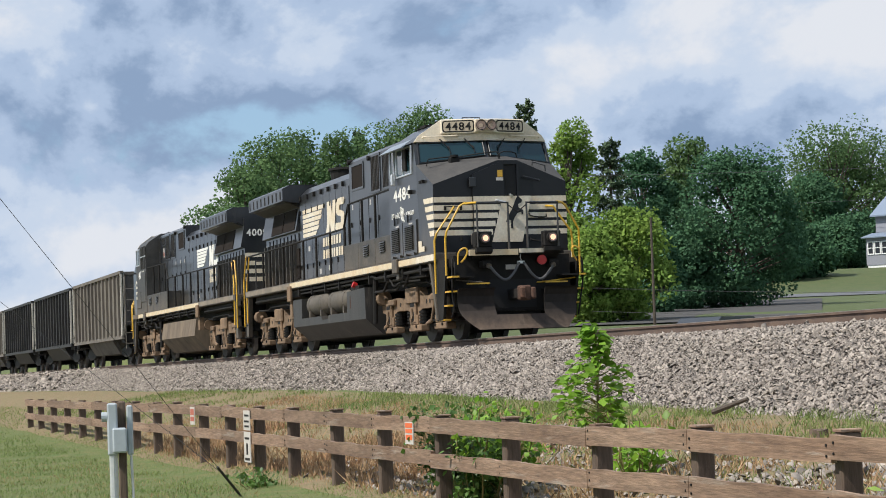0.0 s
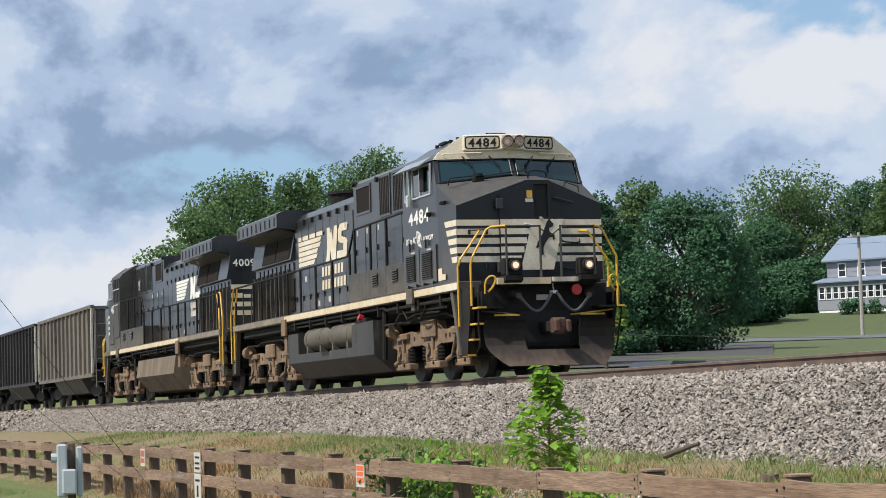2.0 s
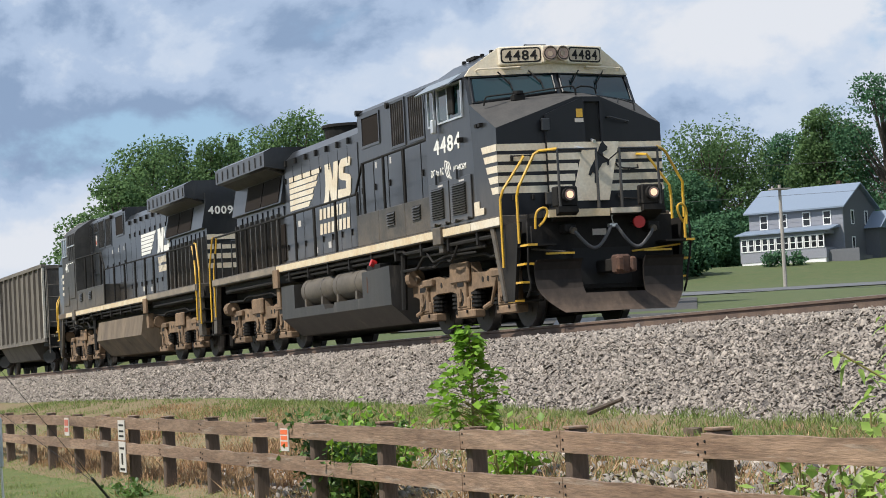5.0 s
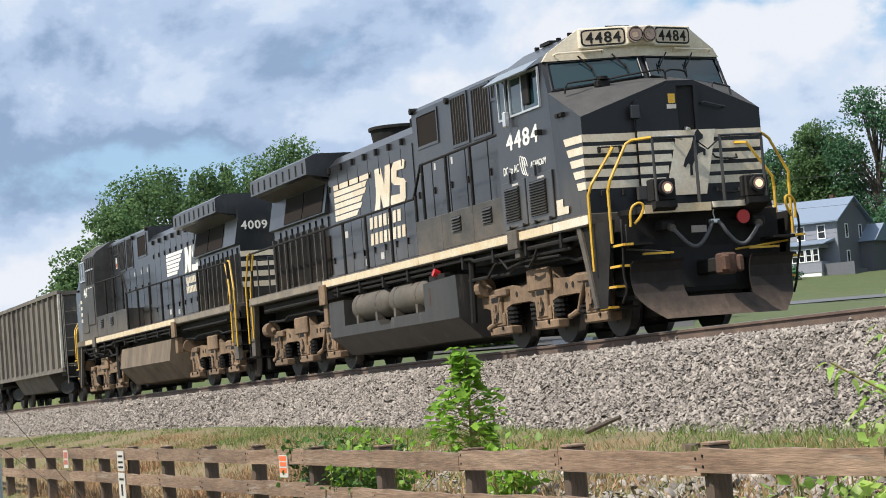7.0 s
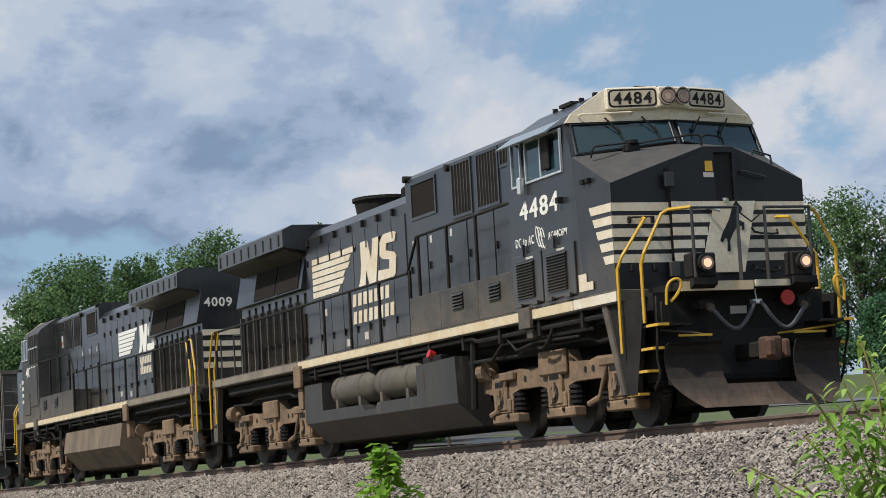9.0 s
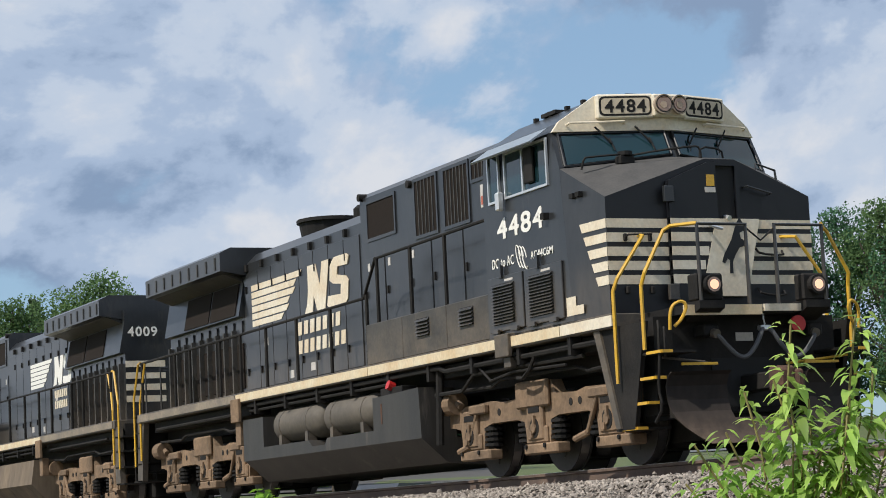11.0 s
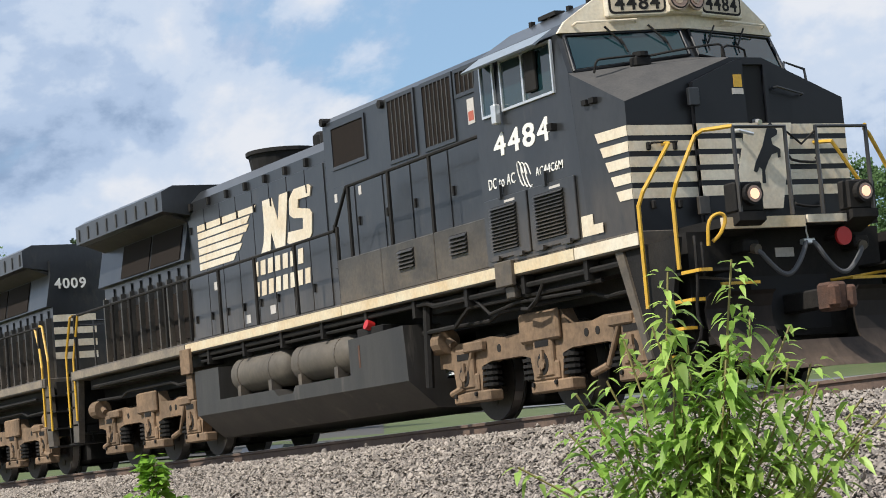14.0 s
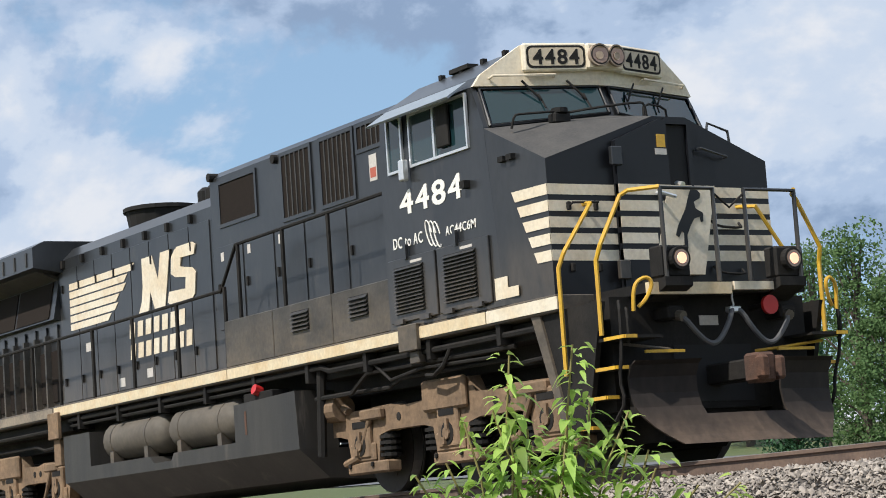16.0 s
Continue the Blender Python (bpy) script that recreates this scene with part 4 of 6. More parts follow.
            for u0, u1 in ((-5.27, -4.25), (-4.2, -3.14)):
                d = part("cabinet_door", boxes((u0, u1, *sorted((v, v + s * 0.03)), 1.86, 2.58), bevel=0.008), BLACK, cab)
                louvre(d, u0 + 0.14, u1 - 0.25, 1.95, 2.48, v + s * 0.03, s, 13)
                for q0, q1, z0, z1 in ((u0 + 0.4, u0 + 0.46, 2.55, 2.72), (u0 + 0.1, u0 + 0.3, 1.84, 1.89), (u1 - 0.35, u1 - 0.15, 1.84, 1.89)):
                    part("hinge", boxes((q0, q1, *sorted((v + s * 0.02, v + s * 0.06)), z0, z1)), BLACK, d)
                part("sticker", boxes((u0 + 0.5, u0 + 0.75, *sorted((v + s * 0.03, v + s * 0.034)), 2.5, 2.53)), STICKER, d)
            bm = boxes((-3.1, -2.85, *sorted((v, v + s * 0.004)), 1.87, 2.1), (-2.85, -2.65, *sorted((v, v + s * 0.004)), 1.87, 1.98))
            part("corner_mark", bm, CREAM, cab)
            part("horn_bracket", boxes((-3.55, -3.45, *sorted((v, v + s * 0.08)), 3.14, 3.22)), GRIME, cab)
        else:
            for a in (-5.05, -4.7, -4.4):
                part("bay_post", boxes((a, a + 0.04, *sorted((v, v + s * 0.03)), 3.4, 4.2)), DUSTY, cab)
            part("bay_rail", boxes((-5.3, -4.1, *sorted((v, v + s * 0.025)), 3.82, 3.86)), ALU, cab)
            for k in range(4):
                part("side_stripe", boxes((-3.2, -2.96, *sorted((v, v + s * 0.005)), 2.35 + k * 0.19, 2.45 + k * 0.19)), CREAM, cab)
            for u0, u1, w0, w1 in ((-5.2, -4.2, 2.2, 3.3), (-4.1, -3.3, 2.0, 2.6)):
                part("cabinet_door", boxes((u0, u1, *sorted((v, v + s * 0.025)), w0, w1), bevel=0.008), DUSTY, cab)

    mirror(cab_side)
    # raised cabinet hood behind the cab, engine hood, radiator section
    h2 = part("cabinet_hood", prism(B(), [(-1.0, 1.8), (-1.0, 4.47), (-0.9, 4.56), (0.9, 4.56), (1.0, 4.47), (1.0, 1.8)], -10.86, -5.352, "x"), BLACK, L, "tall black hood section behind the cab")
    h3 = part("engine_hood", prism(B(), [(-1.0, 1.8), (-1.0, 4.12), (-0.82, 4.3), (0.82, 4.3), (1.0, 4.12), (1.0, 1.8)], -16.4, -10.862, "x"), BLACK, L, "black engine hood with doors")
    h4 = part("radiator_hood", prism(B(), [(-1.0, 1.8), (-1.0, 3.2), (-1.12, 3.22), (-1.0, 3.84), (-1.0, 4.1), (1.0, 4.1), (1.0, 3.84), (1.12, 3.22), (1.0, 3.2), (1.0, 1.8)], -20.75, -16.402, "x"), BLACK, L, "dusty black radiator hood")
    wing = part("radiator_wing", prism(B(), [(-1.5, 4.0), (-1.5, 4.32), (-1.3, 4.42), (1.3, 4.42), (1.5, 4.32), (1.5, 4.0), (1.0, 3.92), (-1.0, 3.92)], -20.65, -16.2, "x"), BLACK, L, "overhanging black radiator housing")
    part("exhaust", rod(rod(B(), (-14.6, 0, 4.28), (-14.6, 0, 4.64), 0.5, 20, 0.56), (-14.6, 0, 4.64), (-14.6, 0, 4.7), 0.6, 20), GRIME, L, "sooty exhaust stack")
    bm = B()
    for k in range(4):
        rod(bm, (-11.9 + k * 0.25, -0.55, 4.28), (-11.9 + k * 0.25, -0.55, 4.5), 0.13, 10)
        rod(bm, (-11.9 + k * 0.25, -0.55, 4.5), (-11.9 + k * 0.25, -0.55, 4.56), 0.13, 10, 0.06)
    part("roof_silencer", bm, GRIME, L)

    def hood_side(s):
        v = s * 1.0

        def y(a, b_):
            return sorted((v + s * a, v + s * b_))
        # screens and cabinet doors of the tall hood
        for u0, u1, w0, w1, mat in ((-10.55, -9.5, 3.82, 4.36, MESH_DARK), (-8.7, -7.95, 3.62, 4.42, MESH_DARK), (-7.65, -6.85, 3.62, 4.42, MESH_DARK), (-6.7, -6.1, 4.15, 4.42, MESH_DARK), (-5.75, -5.45, 3.6, 4.42, MESH_DARK)):
            fr = part("vent_frame", boxes((u0 - 0.05, u1 + 0.05, *y(0, 0.02), w0 - 0.05, w0), (u0 - 0.05, u1 + 0.05, *y(0, 0.02), w1, w1 + 0.05), (u0 - 0.05, u0, *y(0, 0.02), w0, w1), (u1, u1 + 0.05, *y(0, 0.02), w0, w1)), BLACK, h2)
            part("vent_screen", boxes((u0, u1, *y(0, 0.006), w0, w1)), mat, fr)
            if u0 > -9:
                bm = B()
                n = max(3, int((u1 - u0) / 0.11))
                for k in range(1, n):
                    box(bm, u0 + k * (u1 - u0) / n - 0.012, u0 + k * (u1 - u0) / n + 0.012, *y(0.004, 0.022), w0, w1)
                part("vent_bar", bm, DUSTY, fr)
        for u0, u1 in ((-10.75, -9.95), (-9.9, -9.05), (-9.0, -8.2), (-8.15, -7.1), (-7.05, -6.1), (-6.05, -5.4)):
            part("hood_door", boxes((u0, u1, *y(0, 0.014), 2.4, 3.52), bevel=0.004), BLACK, h2)
            part("door_handle", boxes((u0 + 0.06, u0 + 0.1, *y(0.014, 0.04), 2.9, 3.02)), GRIME, h2)
        for u0 in (-10.6, -9.8, -8.9):
            part("sticker", boxes((u0, u0 + 0.09, *y(0.0145, 0.018), 3.32, 3.44)), STICKER, h2)
        part("sticker", boxes((-6.46, -6.28, *y(0.0, 0.006), 3.72, 4.04)), STICKER, h2)
        part("sticker", boxes((-6.44, -6.3, *y(0.006, 0.008), 3.76, 3.88)), REDTAG, h2)
        for u0, w0 in ((-10.86, 4.5), (-8.95, 4.42)):
            part("lifting_eye", rod(B(), (u0 + 0.08, v * 0.9, w0), (u0 + 0.08, v * 1.06, w0), 0.06, 10), GRIME, h2)
        # boxes along the walkway
        for u0, u1 in ((-9.65, -8.3), (-8.28, -6.75), (-6.73, -5.36)):
            lo = part("walkway_box", boxes((u0, u1, *sorted((s * 1.002, s * 1.49)), 1.8, 2.4), bevel=0.01), DUSTY, L, "low equipment box on the walkway")
            if u0 > -9:
                louvre(lo, (u0 + u1) / 2 - 0.25, (u0 + u1) / 2 + 0.2, 2.05, 2.3, s * 1.49, s, 5)
        # engine hood doors
        for k in range(8):
            u0 = -16.3 + k * 0.675
            part("hood_door", boxes((u0, u0 + 0.65, *y(0, 0.016), 1.9, 3.95), bevel=0.004), BLACK, h3)
            for z in (2.15, 3.6):
                part("door_latch", boxes((u0 + 0.05, u0 + 0.09, *y(0.016, 0.04), z, z + 0.12)), GRIME, h3)
        for u0, w0 in ((-15.4, 2.6), (-13.2, 2.0), (-14.2, 1.95)):
            part("sticker", boxes((u0, u0 + 0.2, *y(0.017, 0.02), w0, w0 + 0.13)), STICKER, h3)
        for k in range(7):
            part("hood_bracket", boxes((-16.2 + k * 0.78, -16.12 + k * 0.78, *y(0, 0.05), 3.98, 4.1)), GRIME, h3)
        if lead:
            logo(L, -11.35, 2.98, s, v + s * 0.018)
            bars_text(L, -13.75, -11.75, 2.62, 0.22, s, v + s * 0.018, 7)
            bars_text(L, -13.75, -11.55, 2.31, 0.22, s, v + s * 0.018, 8)
        else:
            logo(L, -13.0, 3.0, s, v + s * 0.018, 0.8, WHITE)
            bars_text(L, -16.2, -15.1, 2.66, 0.17, s, v + s * 0.018, 7)
            bars_text(L, -16.2, -15.1, 2.42, 0.17, s, v + s * 0.018, 7)
        # radiator section: intake screens, tall ribs, small doors
        for u0, u1 in ((-19.5, -18.1), (-18.0, -16.6)):
            bm = prism(B(), [(s * 1.115, 3.25), (s * 1.13, 3.25), (s * 1.02, 3.82), (s * 1.0, 3.82)], u0, u1, "x")
            part("intake_screen", bm, MESH_DARK, h4)
        bm = prism(B(), [(s * 1.0, 3.9), (s * 1.0, 3.84), (s * 1.35, 3.97), (s * 1.35, 4.0)], -20.6, -16.45, "x")
        part("wing_bracket", bm, DUSTY, wing)
        for k in range(9):
            u0 = -20.6 + k * 0.462
            part("radiator_rib", boxes((u0, u0 + 0.06, *y(0, 0.1), 1.85, 3.0)), DUSTY, h4)
            part("radiator_door", boxes((u0 + 0.1, u0 + 0.42, *y(0, 0.03), 1.95, 2.75), bevel=0.005), MESH_DARK, h4)
            part("small_door", boxes((u0 + 0.1, u0 + 0.4, *y(0, 0.03), 2.9, 3.15), bevel=0.005), BLACK, h4)
        for k in range(9):
            part("wing_latch", boxes((-20.5 + k * 0.5, -20.44 + k * 0.5, *sorted((s * 1.5, s * 1.515)), 4.04, 4.26)), DUSTY, wing)
        # handrails
        pv = s * 1.46
        handrail(L, [(-21.3, pv, 2.78), (-9.75, pv, 2.82), (-9.25, pv, 3.36), (-5.36, pv, 3.4)], 0.024, GRIME, posts=[(a, pv, 2.8) for a in (-21.2, -19.1, -18.2, -16.5, -15.4, -14.1, -12.65, -11.15)] + [(a, pv, 3.37, 2.4) for a in (-9.2, -7.95, -6.75)])
        part("stanchion", rod(B(), (-9.65, pv, 1.8), (-9.65, pv, 2.86), 0.03, 6), GRIME, L)
        # fuel tank with notch and air reservoirs
        if lead:
            outer = [(-15.3, 1.32), (-14.3, 1.32), (-14.3, 0.82), (-12.2, 0.82), (-12.05, 0.72), (-11.5, 0.72), (-11.4, 0.82), (-9.5, 0.82), (-9.5, 1.3), (-7.8, 1.34), (-7.75, 0.62), (-15.3, 0.62)]
            t = part("fuel_tank", prism(B(), outer, *sorted((s * 0.95, s * 1.5)), "y"), TANK, L, "grimy black fuel tank with cut-outs for reservoirs")
            bm = prism(B(), [(s * 0.1, 0.2), (s * 1.1, 0.26), (s * 1.5, 0.62), (s * 0.1, 0.62)], -15.25, -7.75, "x")
            part("tank_bottom", bm, TANK, t)
            for c0, c1 in ((-14.05, -11.95), (-11.75, -9.6)):
                bm = B()
                rings = []
                for uu, r in ((c0, 0.1), (c0 + 0.06, 0.22), (c0 + 0.2, 0.28), (c1 - 0.2, 0.28), (c1 - 0.06, 0.22), (c1, 0.1)):
                    rings.append([(uu, s * 1.2 + r * math.cos(a * math.pi / 10), 1.14 + r * math.sin(a * math.pi / 10)) for a in range(20)])
                loft(bm, rings)
                res = part("air_reservoir", bm, CYL, L, "dust-grey cylindrical air reservoir", smooth=True)
                for d in (0.45, -0.45):
                    uu = (c0 if d > 0 else c1) + d
                    bm = B()
                    rod(bm, (uu - 0.02, s * 1.2, 1.14), (uu + 0.02, s * 1.2, 1.14), 0.286, 20)
                    box(bm, uu - 0.06, uu + 0.06, *sorted((s * 1.3, s * 1.46)), 0.8, 0.98)
                    part("strap", bm, DUSTY, res)
            part("filler_cap", rod(B(), (-8.9, s * 1.4, 1.42), (-8.9, s * 1.5, 1.46), 0.07, 10), RED, L)
            part("filler_box", boxes((-9.3, -8.5, *sorted((s * 1.2, s * 1.45)), 1.3, 1.42), bevel=0.01), GRIME, L)
            part("gauge_strip", boxes((-9.2, -9.15, *sorted((s * 1.5, s * 1.505)), 0.9, 1.2)), RUST, t)
        else:
            bm = prism(B(), [(s * 0.1, 0.22), (s * 1.05, 0.28), (s * 1.48, 0.75), (s * 1.4, 1.3), (s * 0.1, 1.3)], -14.6, -8.2, "x")
            part("fuel_tank", bm, TANKTAN, L, "fuel tank coated in tan dust")

    mirror(hood_side)
    # pilot, plough, steps, coupler, hoses
    p = part("pilot", boxes((-1.75, -1.42, -1.25, 1.25, 0.55, 1.7), (-2.0, -1.1, -1.02, 1.02, 1.7, 1.8)), GRIME, L, "black pilot plate")
    part("platform_edge", boxes((-1.1, -1.04, -1.02, 0.02, 1.68, 1.8)), SILL, p)
    part("platform_edge", boxes((-1.1, -1.03, 0.05, 0.62, 1.72, 1.805)), CREAM, p)

    def plough(s):
        # concave blade: a lip on top, a hollow face, the foot thrust forward; cut away round the coupler
        levels = ((1.02, -1.02, 1.27), (0.98, -1.08, 1.28), (0.86, -1.14, 1.28), (0.7, -1.14, 1.27), (0.56, -1.1, 1.25), (0.47, -1.04, 1.22), (0.36, -0.96, 1.14), (0.26, -0.87, 1.04), (0.17, -0.76, 0.94))
        cols = (0.0, 0.22, 0.42, 0.58, 0.78, 0.9, 1.0)
        bm = B()
        front, back = [], []
        for z_, x_, w_ in levels:
            front.append([bm.verts.new((x_ + 0.2 * (1 - c_), s * w_ * c_, z_)) for c_ in cols])
            back.append([bm.verts.new((x_ - 0.03 + 0.2 * (1 - c_), s * w_ * c_, z_)) for c_ in cols])
        for i in range(len(levels) - 1):
            for j in range(len(cols) - 1):
                if levels[i + 1][0] >= 0.47 and cols[j + 1] < 0.5:
                    continue
                q = ((i, j), (i, j + 1), (i + 1, j + 1), (i + 1, j))
                bm.faces.new([front[a_][b_] for a_, b_ in q])
                bm.faces.new([back[a_][b_] for a_, b_ in q[::-1]])
        for (a_, b_), (c_, d_) in [((i, 6), (i + 1, 6)) for i in range(8)] + [((8, j), (8, j + 1)) for j in range(6)] + [((0, j), (0, j + 1)) for j in range(2, 6)] + [((i, 2), (i + 1, 2)) for i in range(5)] + [((5, j), (5, j + 1)) for j in range(2)]:
            bm.faces.new((front[a_][b_], front[c_][d_], back[c_][d_], back[a_][b_]))
        for v_ in [v_ for v_ in bm.verts if not v_.link_faces]:
            bm.verts.remove(v_)
        part("plough", bm, PLOW, L, "dust-brown steel snow plough blade")
        for y_ in (0.68, 1.12):
            part("plough_brace", boxes((-1.35, -1.12, *sorted((s * y_ - 0.02, s * y_ + 0.02)), 0.5, 1.0)), GRIME, L)
        part("tread_plate", boxes((-1.42, -1.1, *sorted((s * 0.62, s * 1.2)), 0.985, 1.005)), GRIME, L)
        # step well
        bm = prism(B(), [(-2.35, 1.72), (-1.5, 1.72), (-1.45, 0.5), (-2.25, 0.5)], *sorted((s * 0.85, s * 0.95)), "y")
        part("step_well", bm, GRIME, L)
        part("step_side", prism(B(), [(-2.4, 1.64), (-1.3, 1.64), (-1.66, 0.4), (-1.98, 0.4)], *sorted((s * 1.38, s * 1.44)), "y"), GRIME, L, "black side plate of the step well")
        part("step_edge_post", prism(B(), [(-2.52, 1.64), (-2.36, 1.64), (-1.95, 0.42), (-2.06, 0.42)], *sorted((s * 1.4, s * 1.47)), "y"), DUSTY, L)
        for k, w in enumerate((0.42, 0.7, 0.98, 1.27)):
            x_ = (-1.64, -1.34, -1.14, -0.96)[k]
            st = part("step", boxes((x_ - 0.5, x_, *sorted((s * 0.95, s * 1.42)), w - 0.03, w)), GRIME, L)
            part("step_edge", boxes((x_ - 0.34, x_, *sorted((s * 1.42, s * 1.435)), w - 0.03, w + 0.005)), YELLOW, st)
            part("front_edge", boxes((x_, x_ + 0.015, *sorted((s * 1.28, s * 1.42)), w - 0.03, w + 0.005)), YELLOW, st)
        part("step_frame", pipe(B(), rounded([(-1.08, s * 1.38, 1.62), (-1.04, s * 1.4, 1.5), (-1.06, s * 1.4, 1.1), (-1.16, s * 1.38, 0.85), (-1.14, s * 1.34, 0.62), (-1.3, s * 1.36, 0.45)], 1), 0.018), GRIME, L)
        part("corner_grab", pipe(B(), rounded([(-1.02, s * 1.34, 1.2), (-0.98, s * 1.36, 1.24), (-0.98, s * 1.36, 1.5), (-1.02, s * 1.34, 1.54)], 1), 0.016), GRIME, L)
        handrail(L, [(-1.9, s * 1.5, 0.95), (-1.9, s * 1.5, 2.05), (-1.85, s * 1.46, 2.2), (-1.85, s * 1.08, 2.72), (-2.1, s * 1.0, 2.75)], 0.024, YELLOW, "grab_rail", "yellow grab rail beside the steps")
        handrail(L, [(-1.32, s * 1.44, 1.3), (-1.32, s * 1.44, 2.05), (-1.26, s * 1.42, 2.2), (-1.25, s * 1.14, 2.7), (-1.22, s * 1.06, 2.75), (-0.95, s * 0.86, 2.75)], 0.024, YELLOW, "grab_rail", "yellow grab rail beside the steps")
        handrail(L, rounded([(-0.95, s * 1.3, 1.5), (-0.92, s * 1.3, 1.76), (-0.88, s * 1.18, 1.84), (-0.86, s * 1.1, 1.78), (-0.9, s * 1.16, 1.62), (-0.95, s * 1.24, 1.54)]), 0.02, YELLOW, "cut_lever_loop")
        # platform railing and ditch light
        bm = pipe(B(), [(-0.95, s * 0.86, 1.8), (-0.95, s * 0.86, 2.74), (-0.95, s * 0.2, 2.74), (-0.95, s * 0.2, 1.8)], 0.026)
        part("end_railing", bm, BLACK, L, "black end railing")
        dl = part("ditch_light", boxes((-1.15, -0.95, *sorted((s * 0.55, s * 0.92)), 1.84, 2.16), bevel=0.02), GRIME, L, "ditch light in a black box")
        part("hood", rod(B(), (-0.95, s * 0.72, 2.02), (-0.87, s * 0.72, 2.02), 0.115, 18), GRIME, dl)
        part("lens", rod(B(), (-0.87, s * 0.72, 2.02), (-0.862, s * 0.72, 2.02), 0.088, 18), LENS, dl)
        part("bulb", rod(B(), (-0.862, s * 0.72, 2.02), (-0.858, s * 0.72, 2.02), 0.058, 16), LIT if lead else LENS, dl)
        part("plough_step", boxes((-1.12, -1.09, *sorted((s * 0.6, s * 1.08)), 1.1, 1.13)), YELLOW, L)
        # the hoses hang from brackets to a clamp a little off the centre line
        ya, yb = (-0.62, 0.08) if s < 0 else (0.82, 0.12)
        bm = pipe(B(), rounded([(-1.3, ya, 1.5)] + [(-1.1 + 0.05 * math.sin(math.pi * q), ya + (yb - ya) * q, 1.47 + 0.06 * q - d_) for q, d_ in ((0.06, 0.02), (0.2, 0.16), (0.42, 0.32), (0.6, 0.32), (0.8, 0.18), (0.94, 0.02))] + [(-1.16, yb, 1.54)]), 0.028, 8)
        part("air_hose", bm, HOSE, L, "drooping grey air hose")
        part("hose_bracket", boxes((-1.42, -1.15, ya - 0.1, ya + 0.1, 1.44, 1.58), bevel=0.02), GRIME, L)
        part("light_bracket", prism(B(), [(-1.25, 1.62), (-0.92, 1.75), (-0.92, 1.84), (-1.3, 1.84)], *sorted((s * 0.56, s * 0.9)), "y"), GRIME, L)
        part("hose_socket", rod(B(), (-1.3, ya, 1.51), (-1.09, ya + (yb - ya) * 0.05, 1.46), 0.055, 10), DUSTY, L)
        part("cut_lever", pipe(B(), [(-1.2, s * 1.28, 1.2), (-1.15, s * 0.75, 1.14), (-1.35, s * 0.5, 1.12)], 0.016), YELLOW if s > 0 else DUSTY, L)

    mirror(plough)
    part("hose_clamp", boxes((-1.2, -1.1, 0.03, 0.17, 1.5, 1.56), bevel=0.01), ALU, L)
    part("chain", pipe(B(), [(-1.15, 0.1, 1.7), (-1.14, 0.088, 1.64), (-1.15, 0.11, 1.58), (-1.15, 0.1, 1.54)], 0.01), GALV, L)
    part("chain", pipe(B(), [(-0.95, 0.2, 2.7), (-0.95, 0.0, 2.55), (-0.95, -0.2, 2.7)], 0.012), GRIME, L)
    c = part("coupler", boxes((-0.8, -0.56, -0.12, 0.12, 0.74, 1.04), (-0.66, -0.5, 0.1, 0.2, 0.76, 1.0), (-0.6, -0.48, -0.14, -0.02, 0.77, 1.01), bevel=0.03), RUST, L, "rusty steel knuckle coupler")
    part("coupler_shank", boxes((-1.42, -0.78, -0.11, 0.11, 0.78, 0.99), bevel=0.02), GRIME, L)
    # Black box added behind the plough to darken the gap below it.
    part("pilot_frame", boxes((-2.9, -1.5, -0.62, 0.62, 0.24, 0.7)), GRIME, L)
    # Dark sheet on the pilot face for the shaded pocket.
    part("coupler_pocket", boxes((-1.42, -1.41, -0.5, 0.5, 0.62, 1.2)), DARKIN, p)
    disc = part("marker_disc", rod(B(), (-1.12, 0.54, 1.57), (-1.08, 0.54, 1.57), 0.1, 18), RED, p, "red round marker disc")
    part("bracket", rod(B(), (-1.42, 0.54, 1.57), (-1.12, 0.54, 1.57), 0.03, 8), GRIME, disc)
    part("data_plate", boxes((-1.42, -1.41, -0.14, 0.1, 1.4, 1.5)), STICKER, p)
    # rear end
    r = part("rear_pilot", boxes((-21.6, -21.4, -1.3, 1.3, 0.7, 1.72)), GRIME, L)
    for k, y_ in enumerate((-1.42, -1.0)):
        part("rear_step_rail", pipe(B(), rounded([(-21.95, y_, 0.5), (-21.95, y_, 1.7), (-21.8, y_, 1.8)], 1), 0.02), GRIME, L)
    part("rear_coupler", boxes((-22.28, -21.6, -0.12, 0.12, 0.76, 1.0), bevel=0.03), RUST, L)
    for s in (-1, 1):
        handrail(L, [(-21.75, s * 1.48, 0.8), (-21.75, s * 1.48, 2.1), (-21.45, s * 1.46, 2.78), (-21.3, s * 1.46, 2.8)], 0.024, YELLOW, "grab_rail", "yellow grab rail at the rear steps")
        handrail(L, [(-21.35, s * 1.48, 0.9), (-21.35, s * 1.48, 2.0), (-21.2, s * 1.46, 2.4), (-21.0, s * 1.46, 2.78)], 0.024, YELLOW, "grab_rail")
        part("rear_step_side", prism(B(), [(-21.2, 1.66), (-21.6, 1.66), (-21.7, 0.5), (-21.4, 0.5)], *sorted((s * 1.35, s * 1.46)), "y"), DUSTY, L)
        for w in (0.52, 0.85, 1.17, 1.46):
            part("rear_step", boxes((-21.95, -21.4, *sorted((s * 0.95, s * 1.46)), w - 0.03, w)), GRIME, L)
        bm = pipe(B(), [(-21.8, s * 0.9, 1.8), (-21.8, s * 0.9, 2.74), (-21.8, s * 0.2, 2.74), (-21.8, s * 0.2, 1.8)], 0.024)
